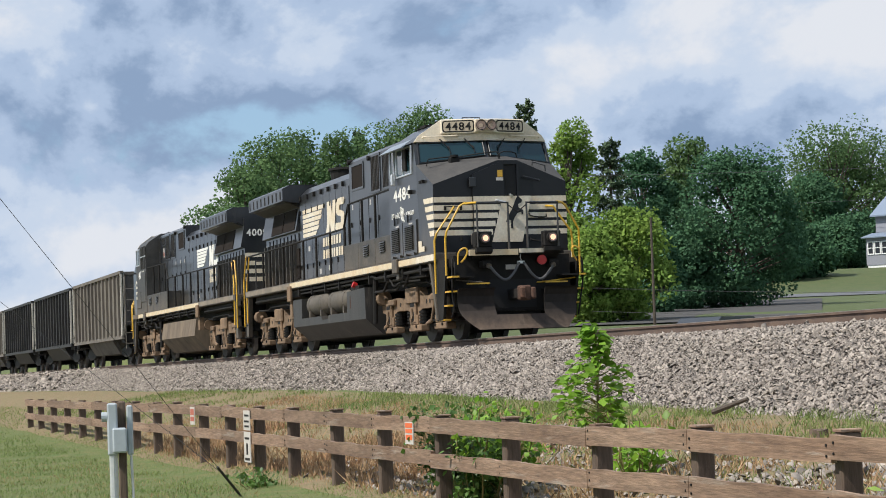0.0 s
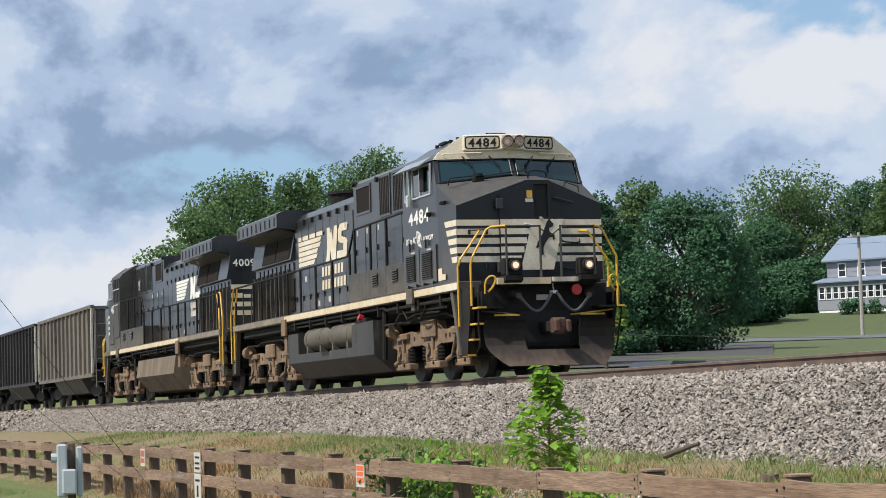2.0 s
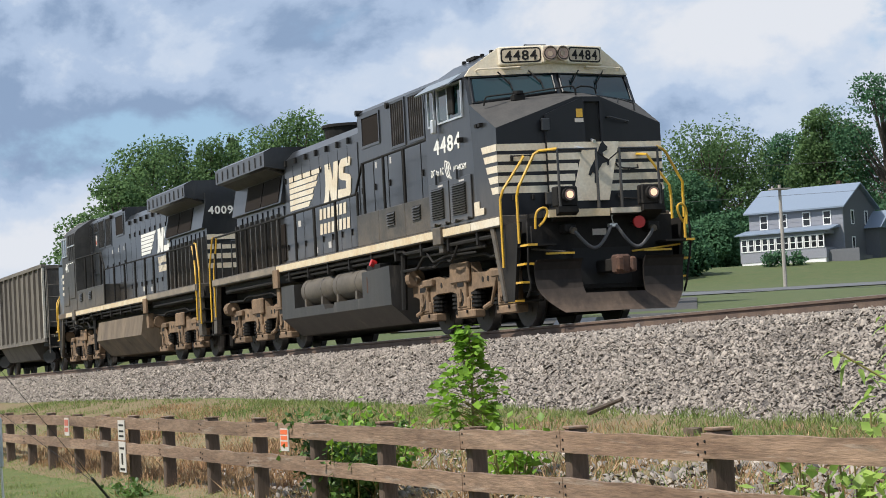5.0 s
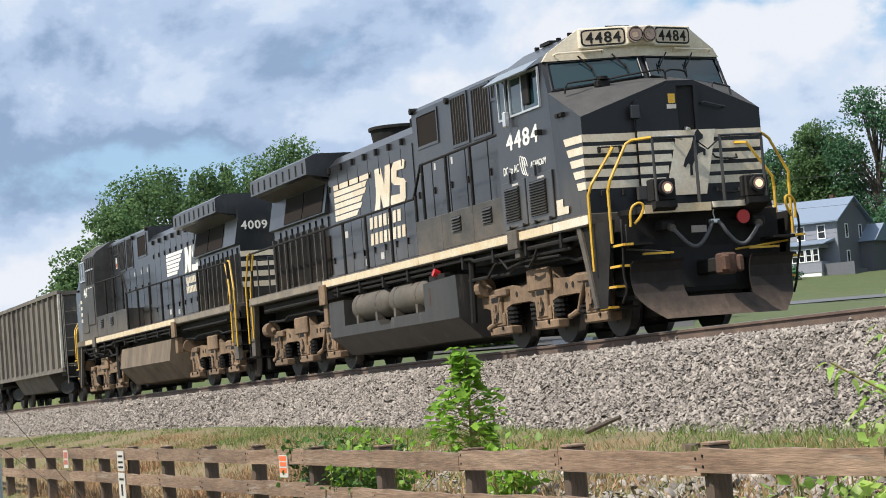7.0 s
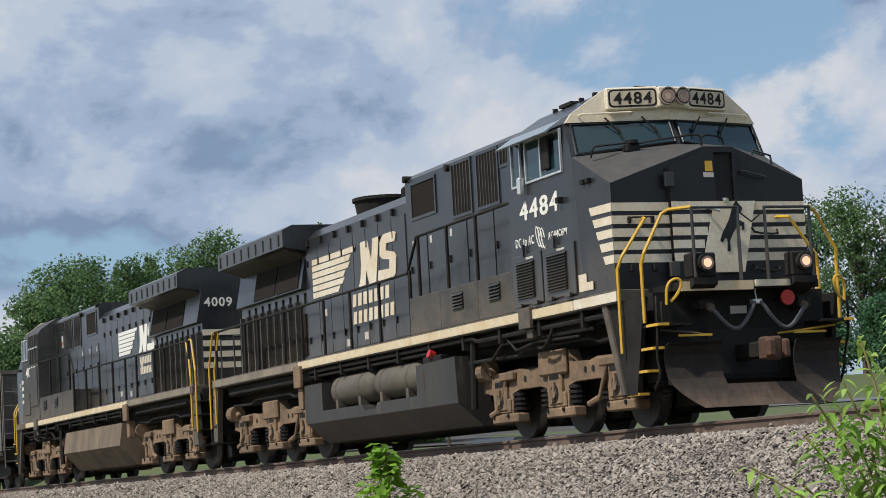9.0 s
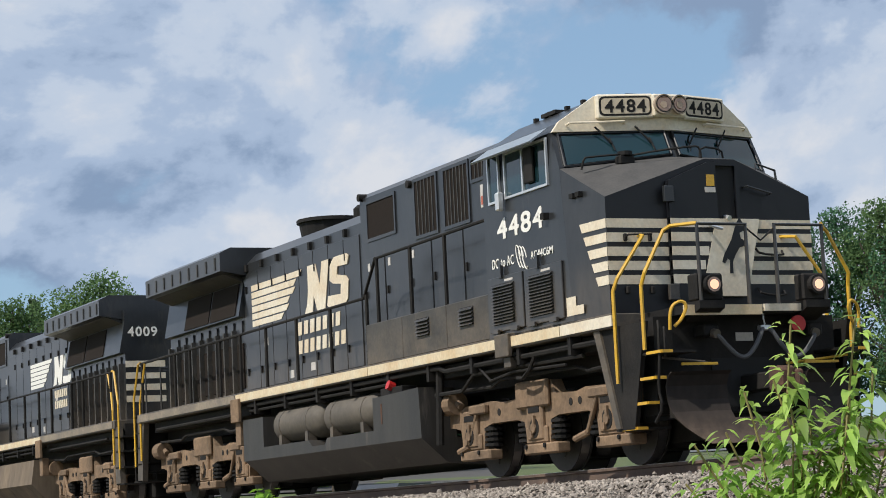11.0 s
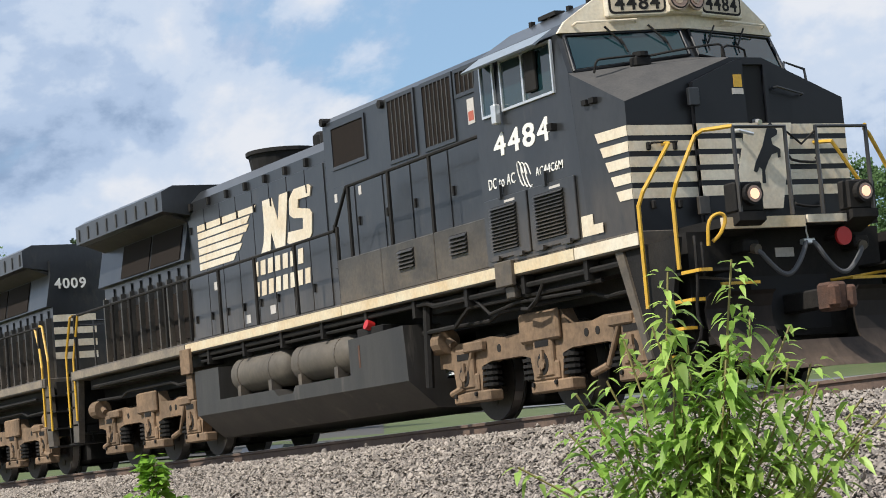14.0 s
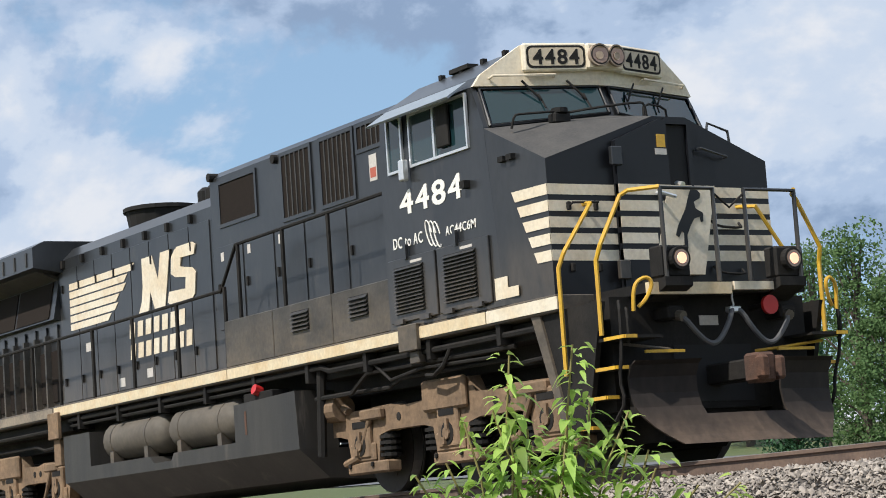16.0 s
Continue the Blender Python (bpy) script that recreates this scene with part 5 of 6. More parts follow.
        part("end_railing", bm, BLACK, L)
        for k in range(4):
            part("end_stripe", boxes((-20.756, -20.75, *sorted((s * 0.15, s * 1.0)), 2.2 + k * 0.24, 2.33 + k * 0.24)), CREAM, h4)
        bm = pipe(B(), rounded([(-21.6, s * 0.5, 1.3), (-21.9, s * 0.48, 1.0), (-22.2, s * 0.45, 0.9)]), 0.028)
        part("air_hose", bm, HOSE, L)
    m = Matrix.Translation((-20.772, 0.62, 3.56)) @ Matrix.Rotation(radians(-90), 4, "Z") @ Matrix.Rotation(radians(90), 4, "X")
    letters("rear_number", number, 0.66, 0.2, m, WHITE, h4)
    truck(L, -4.7, TAN)
    truck(L, -18.3, TAN)
    return L


def hopper(paint, end, label):
    """Open coal hopper, origin at its leading coupler on the rail head, running back along -x."""
    H = tagged(new("hopper_car"), label, "railway wagon", "freight train")
    x0, x1 = -14.9, -0.55
    part("side_wall", boxes((x0, x1, -1.5, -1.46, 1.05, 3.5)), paint, H)
    part("side_wall", boxes((x0, x1, 1.46, 1.5, 1.05, 3.5)), paint, H)
    part("end_wall", boxes((x1 - 0.9, x1 - 0.86, -1.46, 1.46, 1.5, 3.5)), paint, H)
    part("end_wall", boxes((x0 + 0.86, x0 + 0.9, -1.46, 1.46, 1.5, 3.5)), paint, H)
    part("floor_pan", prism(B(), [(-1.45, 1.05), (-1.1, 0.45), (1.1, 0.45), (1.45, 1.05)], x0 + 3.6, x1 - 3.6, "x"), paint, H, "rounded tub bottom")
    part("end_sill", boxes((x1 - 0.9, x1, -1.45, 1.45, 0.85, 1.15), (x0, x0 + 0.9, -1.45, 1.45, 0.85, 1.15), (x0, x1, -0.3, 0.3, 0.8, 1.1)), GRIME, H)
    for s in (-1, 1):
        part("top_rail", boxes((x0, x1, *sorted((s * 1.44, s * 1.58)), 3.48, 3.6)), paint, H)
        part("side_sill", boxes((x0, x1, *sorted((s * 1.46, s * 1.56)), 0.98, 1.12)), paint, H)
        part("corner_post", boxes((x1 - 0.12, x1, *sorted((s * 1.44, s * 1.57)), 1.1, 3.5)), end, H)
        part("corner_post", boxes((x0, x0 + 0.12, *sorted((s * 1.44, s * 1.57)), 1.1, 3.5)), end, H)
        for k in range(13):
            x = x0 + 0.7 + k * (x1 - x0 - 1.4) / 12
            part("rib", boxes((x - 0.05, x + 0.05, *sorted((s * 1.5, s * 1.59)), 1.1, 3.5)), paint, H)
        for xe in (x1 + 0.02, x0 - 0.02):
            bm = pipe(B(), [(xe, s * 1.4, 0.6), (xe, s * 1.4, 3.4)], 0.02)
            for k in range(6):
                pipe(bm, [(xe, s * 1.4, 0.8 + 0.42 * k), (xe, s * 1.0, 0.8 + 0.42 * k)], 0.014)
            part("ladder", bm, paint, H)
    for a in (x1 - 0.95, x0 + 0.8):
        part("top_rail", boxes((a, a + 0.15, -1.44, 1.44, 3.48, 3.6)), paint, H)
    bm = B()
    bmesh.ops.create_grid(bm, x_segments=40, y_segments=8, size=0.5, matrix=Matrix.Translation(((x0 + x1) / 2, 0, 3.4)) @ Matrix.Diagonal((x1 - x0 - 2, 2.9, 1, 1)))
    for v_ in bm.verts:
        v_.co.z += 0.34 * max(0, 1 - (v_.co.y / 1.4) ** 2) + 0.14 * noise.noise(v_.co * 0.9)
    part("coal_load", bm, COAL, H, "heap of black coal")
    for c in (x0 + 2.1, x1 - 2.1):
        for s in (-1, 1):
            pts = [(c - 1.25, 0.42), (c - 1.25, 0.6), (c - 0.4, 0.75), (c + 0.4, 0.75), (c + 1.25, 0.6), (c + 1.25, 0.42), (c + 0.4, 0.3), (c - 0.4, 0.3)]
            part("side_frame", prism(B(), pts, *sorted((s * 0.95, s * 1.08)), "y"), GRIME, H)
        part("bolster", boxes((c - 0.2, c + 0.2, -1.0, 1.0, 0.5, 0.8), (c - 1.2, c + 1.2, -0.55, 0.55, 0.3, 0.85)), GRIME, H)
        for d in (-0.88, 0.88):
            wheelset(H, c + d, 0.457)
    part("coupler", boxes((x1, -0.02, -0.11, 0.11, 0.76, 0.98), (x0 - 0.5, x0, -0.11, 0.11, 0.76, 0.98)), RUST, H)
    return H


def flatten(thing):
    """Keeps the tree at thing > part > sub-part; parts deeper down, which have no pose of their own, move up."""
    for o in list(thing.children_recursive):
        while o.parent is not thing and o.parent.parent is not thing:
            o.parent = o.parent.parent


TRAIN = [(locomotive("4484"), 0.0, 0), (locomotive("4009", lead=False), -44.6, 180)]
for k_ in range(6):
    car = hopper(*((HOP_A, HOP_END, "weathered grey open hopper car heaped with coal") if k_ in (0, 3) else (HOP_B, HOP_END, "black ribbed open hopper car heaped with coal")))
    TRAIN.append((car, -44.6 - 15.42 * k_, 0))
for ob_, _, _ in TRAIN:
    flatten(ob_)


# ---- fence ----
NAIL = []


def fence():
    F = tagged(new("board_fence"), "weathered brown two-rail wooden board fence", "fence")
    rng = random.Random(3)
    xs = [-8.2, -10.4, -12.7, -14.95, -17.0, -19.28, -21.4, -23.57, -25.73, -27.95, -30.0, -32.0, -34.05, -36.3, -38.3, -40.6, -43, -45.4, -47.8, -50.2, -52.7, -55.2, -57.5]
    Y = -8.65
    for x in xs:
        g = ground_z(x, Y)
        top = -1.06 - 0.03 * rng.random()
        up = 0.05 * min(1.5, max(0.0, (-17 - x) / 11))
        top += 0.04 + up
        bm = boxes((-0.055, 0.055, -0.08, 0.06, g - 0.3, top - 0.02), bevel=0.012)
        o = part("post", bm, POSTW, F)
        o.matrix_basis = pose(x, Y + 0.14, 0, 0, rng.uniform(-1.2, 1.2), rng.uniform(-4, 4))
        # Top slice in paler wood: the sunlit post top put into the colour.
        part("post_cap", boxes((-0.058, 0.058, -0.085, 0.065, top - 0.02, top), bevel=0.005), WOOD, o)
    for i in range(0, len(xs) - 1):
        for lo, hi in ((-1.21, -1.065), (-1.53, -1.39)):
            a, b = xs[i], xs[i + 1]
            dz0, dz1 = (rng.uniform(-0.012, 0.012) + 0.05 * min(1.5, max(0.0, (-17 - q) / 11)) for q in (a, b))
            bm = B()
            n = 6
            rings = []
            for k in range(n + 1):
                x = a + (b - a) * k / n - (0.004 if k == n else 0)
                w = 0.006 * math.sin(k * 2.1 + i)
                z = dz0 + (dz1 - dz0) * k / n
                rings.append([(x, Y + w, lo + z), (x, Y + 0.042 + w, lo + z), (x, Y + 0.042 + w, hi + z + w), (x, Y + w, hi + z + w)])
            loft(bm, rings)
            part("rail_board", bm, WOOD, F)
            for x in (a - 0.05, b + 0.05):
                for z in (lo + 0.04 + dz0, hi - 0.04 + dz0):
                    if NAIL:
                        o = new("nail", NAIL[0])
                        o.parent = F
                    else:
                        o = part("nail", rod(B(), (0, -0.004, 0), (0, 0.01, 0), 0.009, 6), GRIME, F)
                        NAIL.append(o.data)
                    o.location = (x, Y, z)


fence()


def sign(x, z0, w, h, rows, label, red):
    S = tagged(new("warning_sign"), label, "sign", "signs on the fence")
    part("plate", boxes((x - w / 2, x + w / 2, -8.666, -8.656, z0, z0 + h)), STICKER, S)
    part("print", boxes(*[(x - w * b / 2, x + w * b / 2, -8.669, -8.666, z0 + h * a0, z0 + h * a1) for a0, a1, b in rows]), red, S)


sign(-22.1, -1.31, 0.3, 0.22, ((0.2, 0.42, 0.8), (0.5, 0.68, 0.8), (0.74, 0.95, 0.86)), "white sign with orange print, nailed to the fence rail", SIGNO)
sign(-30.15, -1.3, 0.42, 0.26, ((0.15, 0.25, 0.7), (0.4, 0.5, 0.7), (0.7, 0.8, 0.7)), "small white notice on a fence post", GRIME)
sign(-30.15, -1.72, 0.42, 0.4, ((0.06, 0.14, 0.7), (0.25, 0.62, 0.25), (0.75, 0.82, 0.7)), "small white notice on a fence post", GRIME)
sign(-34.2, -1.28, 0.36, 0.26, ((0.2, 0.45, 0.8), (0.55, 0.9, 0.8)), "small red and white sign on the fence", REDTAG)


# ---- meter pedestal ----
def meter_pedestal():
    M = tagged(new("meter_pedestal"), "grey electric meter boxes on a post with white conduit", "utility box")
    M.matrix_basis = pose(-16.85, -12.3, 0, 0, 0, 82)
    part("post", boxes((0.0, 0.06, 0.02, 0.08, -2.4, -0.73), bevel=0.01), POSTW, M)
    mb = part("meter_box", boxes((-0.075, 0.0, -0.08, 0.02, -1.12, -0.74), bevel=0.012), GREYBOX, M, "grey upper meter enclosure")
    part("meter_socket", rod(B(), (-0.075, -0.04, -0.84), (-0.115, -0.04, -0.84), 0.035, 10), GREYBOX, mb)
    part("breaker_box", boxes((-0.04, 0.065, -0.14, -0.02, -1.1, -0.92), bevel=0.012), GREYBOX, M, "grey lower breaker enclosure")
    part("side_box", boxes((0.065, 0.11, -0.04, 0.06, -1.12, -0.76), bevel=0.01), GREYBOX, M)
    part("conduit", rod(B(), (-0.035, -0.04, -2.4), (-0.035, -0.04, -1.1), 0.032, 10), GALV, M, "pale vertical conduit")
    part("flexible_conduit", pipe(B(), [(0.09, -0.02, -1.1), (0.1, -0.02, -1.4), (0.09, -0.02, -1.8), (0.07, -0.02, -2.4)], 0.01), GALV, M)


meter_pedestal()


def guy_wires():
    a = Vector((-26.44, -9.48, -2.0))
    G = tagged(new("guy_wire"), "thin dark steel guy wires anchored in the lawn", "cable")
    part("wire", rod(B(), a, (-20.33, -15.49, 4.61), 0.0032, 5), CABLE, G)
    part("wire", rod(B(), (-26.1, -9.77, -1.69), (-32.62, -16.0, 4.21), 0.0032, 5), CABLE, G)
    part("anchor_rod", rod(B(), a, a + (Vector((-20.33, -15.49, 4.61)) - a) * 0.06, 0.016, 6), CABLE, G)


guy_wires()


# ---- plants ----
def leaf_sheet(name, centres, ups, sizes, rng, mat, parent, slim=0.5, fold=0.25, droop=None, label=""):
    """Many small folded leaves in one mesh: four corners and a mid-rib each."""
    n = len(centres)
    C0 = np.array(centres, float)
    d = rng.normal(size=(n, 3)) if droop is None else np.array(droop, float) + rng.normal(0, 0.35, (n, 3))
    d /= np.linalg.norm(d, axis=1, keepdims=True) + 1e-9
    u = np.array(ups, float) + rng.normal(0, 0.45, (n, 3))
    sd = np.cross(d, u)
    sd /= np.linalg.norm(sd, axis=1, keepdims=True) + 1e-9
    nn = np.cross(sd, d)
    s = np.array(sizes, float)[:, None]
    tip = C0 + d * s
    mid = C0 + d * s * 0.45 - nn * s * fold * 0.3
    l, r = C0 + d * s * 0.45 + sd * s * slim * 0.5 + nn * s * fold * 0.2, C0 + d * s * 0.45 - sd * s * slim * 0.5 + nn * s * fold * 0.2
    V = np.stack((C0, l, tip, r, mid) if fold else (C0, l, tip, r), 1).reshape(-1, 3)
    t = np.array(((0, 4, 1), (1, 4, 2), (4, 3, 2), (0, 3, 4)) if fold else ((0, 2, 1), (0, 3, 2)))
    F = (t[None] + (np.arange(n) * (5 if fold else 4))[:, None, None]).reshape(-1, 3)
    me = bpy.data.meshes.new(name)
    me.vertices.add(len(V))
    me.vertices.foreach_set("co", V.ravel())
    me.loops.add(F.size)
    me.loops.foreach_set("vertex_index", F.ravel().astype(np.int32))
    me.polygons.add(len(F))
    me.polygons.foreach_set("loop_start", np.arange(0, F.size, 3, dtype=np.int32))
    me.update(calc_edges=True)
    me.materials.append(mat)
    ob = new(name, me)
    ob.parent = parent
    return tagged(ob, label) if label else ob


def long_leaves(name, centres, ways, sizes, rng, mat, parent, slim=0.26, bend=0.5):
    """Pointed leaves in three spans that bow down under their weight."""
    n = len(centres)
    C0, s = np.array(centres, float), np.array(sizes, float)[:, None]
    d = np.array(ways, float) + rng.normal(0, 0.15, (n, 3))
    d /= np.linalg.norm(d, axis=1, keepdims=True) + 1e-9
    sd = np.cross(d, (0, 0, 1.0)) + rng.normal(0, 0.25, (n, 3))
    sd /= np.linalg.norm(sd, axis=1, keepdims=True) + 1e-9
    up = np.cross(sd, d)
    bow = bend * rng.uniform(0.5, 1.3, (n, 1))

    def at(q, w, lift):
        return C0 + d * s * q + sd * s * slim * w - np.array((0, 0, 1.0)) * s * bow * q * q + up * s * lift
    V = np.stack((C0, at(0.3, 0.42, 0.04), at(0.3, 0, -0.01), at(0.3, -0.42, 0.04), at(0.62, 0.36, 0.03), at(0.62, 0, -0.02), at(0.62, -0.36, 0.03), at(1.0, 0, 0)), 1).reshape(-1, 3)
    t = np.array(((0, 2, 1), (0, 3, 2), (1, 2, 4), (2, 5, 4), (2, 3, 5), (3, 6, 5), (4, 5, 7), (5, 6, 7)))
    F = (t[None] + (np.arange(n) * 8)[:, None, None]).reshape(-1, 3)
    me = bpy.data.meshes.new(name)
    me.vertices.add(len(V))
    me.vertices.foreach_set("co", V.ravel())
    me.loops.add(F.size)
    me.loops.foreach_set("vertex_index", F.ravel().astype(np.int32))
    me.polygons.add(len(F))
    me.polygons.foreach_set("loop_start", np.arange(0, F.size, 3, dtype=np.int32))
    me.update(calc_edges=True)
    me.materials.append(mat)
    ob = new(name, me)
    ob.parent = parent
    return ob


def tree(x, y, height, width, leaf, seed, n=5200, conifer=False, crown0=0.22, label="leafy green broadleaf tree", size=0.34, stretch=1.0, dense=False):
    rng = np.random.default_rng(seed)
    T = tagged(new("tree"), label, "tree", "trees beyond the track")
    g = ground_z(x, y)
    T.location = (x, y, g)
    bm = B()
    rod(bm, (0, 0, -0.3), (0, 0, height * 0.45), height * 0.024, 8, height * 0.014)
    rod(bm, (0, 0, height * 0.45), (0.1, 0, height * 0.85), height * 0.014, 6, height * 0.004)
    pts, ups, size_ = [], [], []
    if conifer:
        # whorls of drooping boughs of uneven length, needles in sprays along each
        boughs = 90
        for k in range(boughs):
            h = 0.12 + 0.86 * (k / boughs) ** 0.85
            a = k * 2.4 + rng.uniform(-0.4, 0.4)
            reach = (1.03 - h) ** 0.8 * width * rng.uniform(0.35, 0.85) + 0.15
            rise = rng.uniform(-0.1, 0.35) if h < 0.8 else rng.uniform(0.2, 0.9)
            rod(bm, (0, 0, h * height), (reach * math.cos(a), reach * math.sin(a), h * height + rise * reach), 0.02, 4, 0.006)
            for _ in range(n // boughs):
                q = rng.uniform(0.12, 1) ** 0.7
                side = rng.normal(0, 0.16) * reach * (1.1 - q)
                pts.append((q * reach * math.cos(a) - side * math.sin(a), q * reach * math.sin(a) + side * math.cos(a), h * height + rise * reach * q + rng.normal(0, 0.07)))
                ups.append((math.cos(a) * 0.4, math.sin(a) * 0.4, 1))
                size_.append(size * rng.uniform(0.6, 1.2))
    else:
        lobes = []
        k_l = 26 if dense else 18
        for i in range(k_l):
            h = crown0 + (0.93 - crown0) * (i + 0.5) / k_l
            prof = math.sin(math.pi * min(1, max(0.05, (h - crown0 * 0.55) / (1.06 - crown0 * 0.55))) ** 0.75)
            for _ in range(4 if dense else 2):
                a = rng.uniform(0, 6.283)
                d = width / 2 * prof * (rng.uniform(0.6, 0.84) if dense else rng.uniform(0.3, 0.8))
                r = width * (rng.uniform(0.1, 0.17) if dense else rng.uniform(0.11, 0.22))
                lobes.append((np.array((d * math.cos(a), d * math.sin(a), h * height)), r))
                rod(bm, (0, 0, max(0.3, h * height * 0.62)), (d * math.cos(a) * 0.9, d * math.sin(a) * 0.9, h * height), height * 0.008, 5, height * 0.003)
        per = n // len(lobes)
        for c, r in lobes:
            dirs = rng.normal(size=(per, 3))
            dirs /= np.linalg.norm(dirs, axis=1, keepdims=True)
            rad = r * rng.uniform(0.45, 1.0, (per, 1)) ** 0.4 * (1 + 0.22 * np.sin(dirs * 5 + c).sum(1, keepdims=True) / 3)
            p = c + dirs * rad * np.array((1, 1, 0.8 * stretch))
            pts += list(p)
            ups += list(dirs * 0.8 + np.array((0, 0, 0.7)))
            size_ += list(size * rng.uniform(0.6, 1.25, per))
    part("trunk", bm, BARK, T)
    leaf_sheet("crown", pts, ups, size_, rng, leaf, T, slim=0.8, fold=0.0)
    return T


def rayplace(px, d):
    """Ground place at a bearing (degrees from north, towards the east) and distance from the camera's stand."""
    a = radians(px)
    return d * math.sin(a), -14.7 + d * math.cos(a)


TREES = (
    # bearing, distance, height, width, leaves, kind
    (-79.78, 95, 5.9, 1.6, LEAF, 4), (-79.11, 112, 7.2, 5.0, LEAF, 0), (-78.48, 118, 8.3, 5.6, LEAF, 0), (-77.77, 122, 9.3, 6.4, LEAF, 0), (-76.86, 126, 9.9, 7.0, LEAF, 0), (-76.09, 130, 10.2, 6.0, LEAF, 0),
    (-75.63, 140, 11.6, 2.0, LEAF_C, 1), (-74.97, 135, 10.4, 6.2, LEAF, 0), (-74.03, 132, 11.7, 6.0, LEAF, 0), (-73.28, 134, 10.8, 5.0, LEAF, 0), (-72.31, 134, 9.9, 5.0, LEAF_D, 0), (-71.46, 130, 12.2, 3.4, LEAF_C, 1),
    (-70.48, 118, 9.5, 4.2, LEAF_B, 0), (-69.44, 122, 9.3, 3.4, LEAF_C, 1), (-68.69, 126, 8.4, 4.4, LEAF_D, 0), (-67.53, 128, 9.1, 4.0, LEAF, 0), (-66.33, 118, 7.5, 6.9, LEAF_D, 2), (-69.11, 96, 4.4, 4.2, LEAF_B, 3),
    (-69.96, 94, 3.6, 3.2, LEAF_B, 3), (-68.29, 110, 3.6, 2.6, LEAF_D, 3), (-70.6, 100, 4.2, 3.4, LEAF_B, 3), (-67.6, 116, 3.6, 3.0, LEAF_D, 3),
    (-63.9, 238, 13.7, 14.5, LEAF, 0), (-64.75, 246, 9.5, 6.0, LEAF, 0), (-63.2, 244, 13.2, 11.0, LEAF, 0), (-62.04, 248, 13.6, 10.0, LEAF_D, 0), (-60.80, 242, 13.9, 10.0, LEAF, 0), (-64.46, 232, 9.0, 7.5, LEAF_D, 0),
    (-61.06, 240, 15.7, 8.5, LEAF, 0), (-59.64, 235, 18.0, 11.5, LEAF_D, 0), (-58.2, 225, 17.0, 10.5, LEAF, 0), (-57.0, 225, 18.0, 10.0, LEAF_D, 0), (-55.64, 230, 20.4, 10.0, LEAF_D, 0), (-54.67, 225, 20.5, 9.5, LEAF, 0),
    (-53.69, 215, 19.0, 10.0, LEAF_D, 0), (-52.4, 200, 16.5, 9.5, LEAF, 0), (-51.20, 190, 15.9, 9.0, LEAF, 0), (-49.36, 150, 13.2, 8.4, LEAF, 0), (-48.36, 120, 11.6, 6.4, LEAF, 3), (-47.60, 115, 8.5, 5.0, LEAF, 3),
    (-50.09, 130, 8.0, 5.4, LEAF_D, 3), (-46.61, 120, 9.2, 5.4, LEAF, 3), (-64.77, 200, 3.8, 5.9, LEAF_D, 3), (-65.45, 196, 4.5, 5.7, LEAF_D, 3), (-59.2, 228, 6.0, 8.0, LEAF_D, 3), (-57.6, 215, 6.5, 8.0, LEAF_D, 3), (-63.98, 226, 4.5, 7.0, LEAF_D, 3), (-63.36, 232, 5.0, 7.5, LEAF_D, 3),
)


def build_trees():
    for i, (b, d, h, w, leaf, kind) in enumerate(TREES):
        x, y = rayplace(b, d)
        label = {0: "leafy green broadleaf tree", 1: "dark green pointed conifer tree", 2: "dense dark green rounded maple", 3: "bushy green tree leafed to the ground", 4: "thin sparse young green tree"}[kind]
        n = {0: 13500, 1: 7000, 2: 30000, 3: 11000, 4: 1200}[kind]
        tree(x, y, h * (0.97 if kind == 1 else 1.06), w * 1.12, leaf, 40 + i, n=n, conifer=kind == 1, crown0=0.04 if kind in (2, 3) else 0.12, label=label, size=0.185 if d < 160 else 0.31, dense=kind == 2)


build_trees()


def sapling():
    rng = np.random.default_rng(7)
    S = tagged(new("maple_sapling"), "bright green young maple sapling beside the fence", "sapling")
    S.location = (-19.6, -7.6, -1.6)
    bm = pipe(B(), [(0, 0, -0.1), (0.02, 0.0, 0.5), (0.0, 0.02, 1.0), (0.03, 0, 1.32)], 0.012)
    pts, ups, dr, sz = [], [], [], []
    for h in np.linspace(0.42, 1.34, 40):
        reach = 0.34 * (1 - abs(h - 0.68) / 0.95) * (1.0 if h < 1.0 else 0.55)
        for _ in range(3):
            a = rng.uniform(0, 6.283)
            r = reach * rng.uniform(0.35, 1)
            q = (r * math.cos(a), r * math.sin(a), h + 0.15 * r)
            rod(bm, (0, 0, h - 0.05), q, 0.004, 4)
            for _ in range(4):
                pts.append(np.array(q) + rng.normal(0, 0.035, 3))
                ups.append((0.4 * math.cos(a), 0.4 * math.sin(a), 1))
                dr.append((math.cos(a), math.sin(a), -0.25))
                sz.append(rng.uniform(0.07, 0.13))
    part("stem", bm, STEM, S)
    leaf_sheet("foliage", pts, ups, sz, rng, LEAF_Y, S, slim=0.85, droop=dr)


sapling()


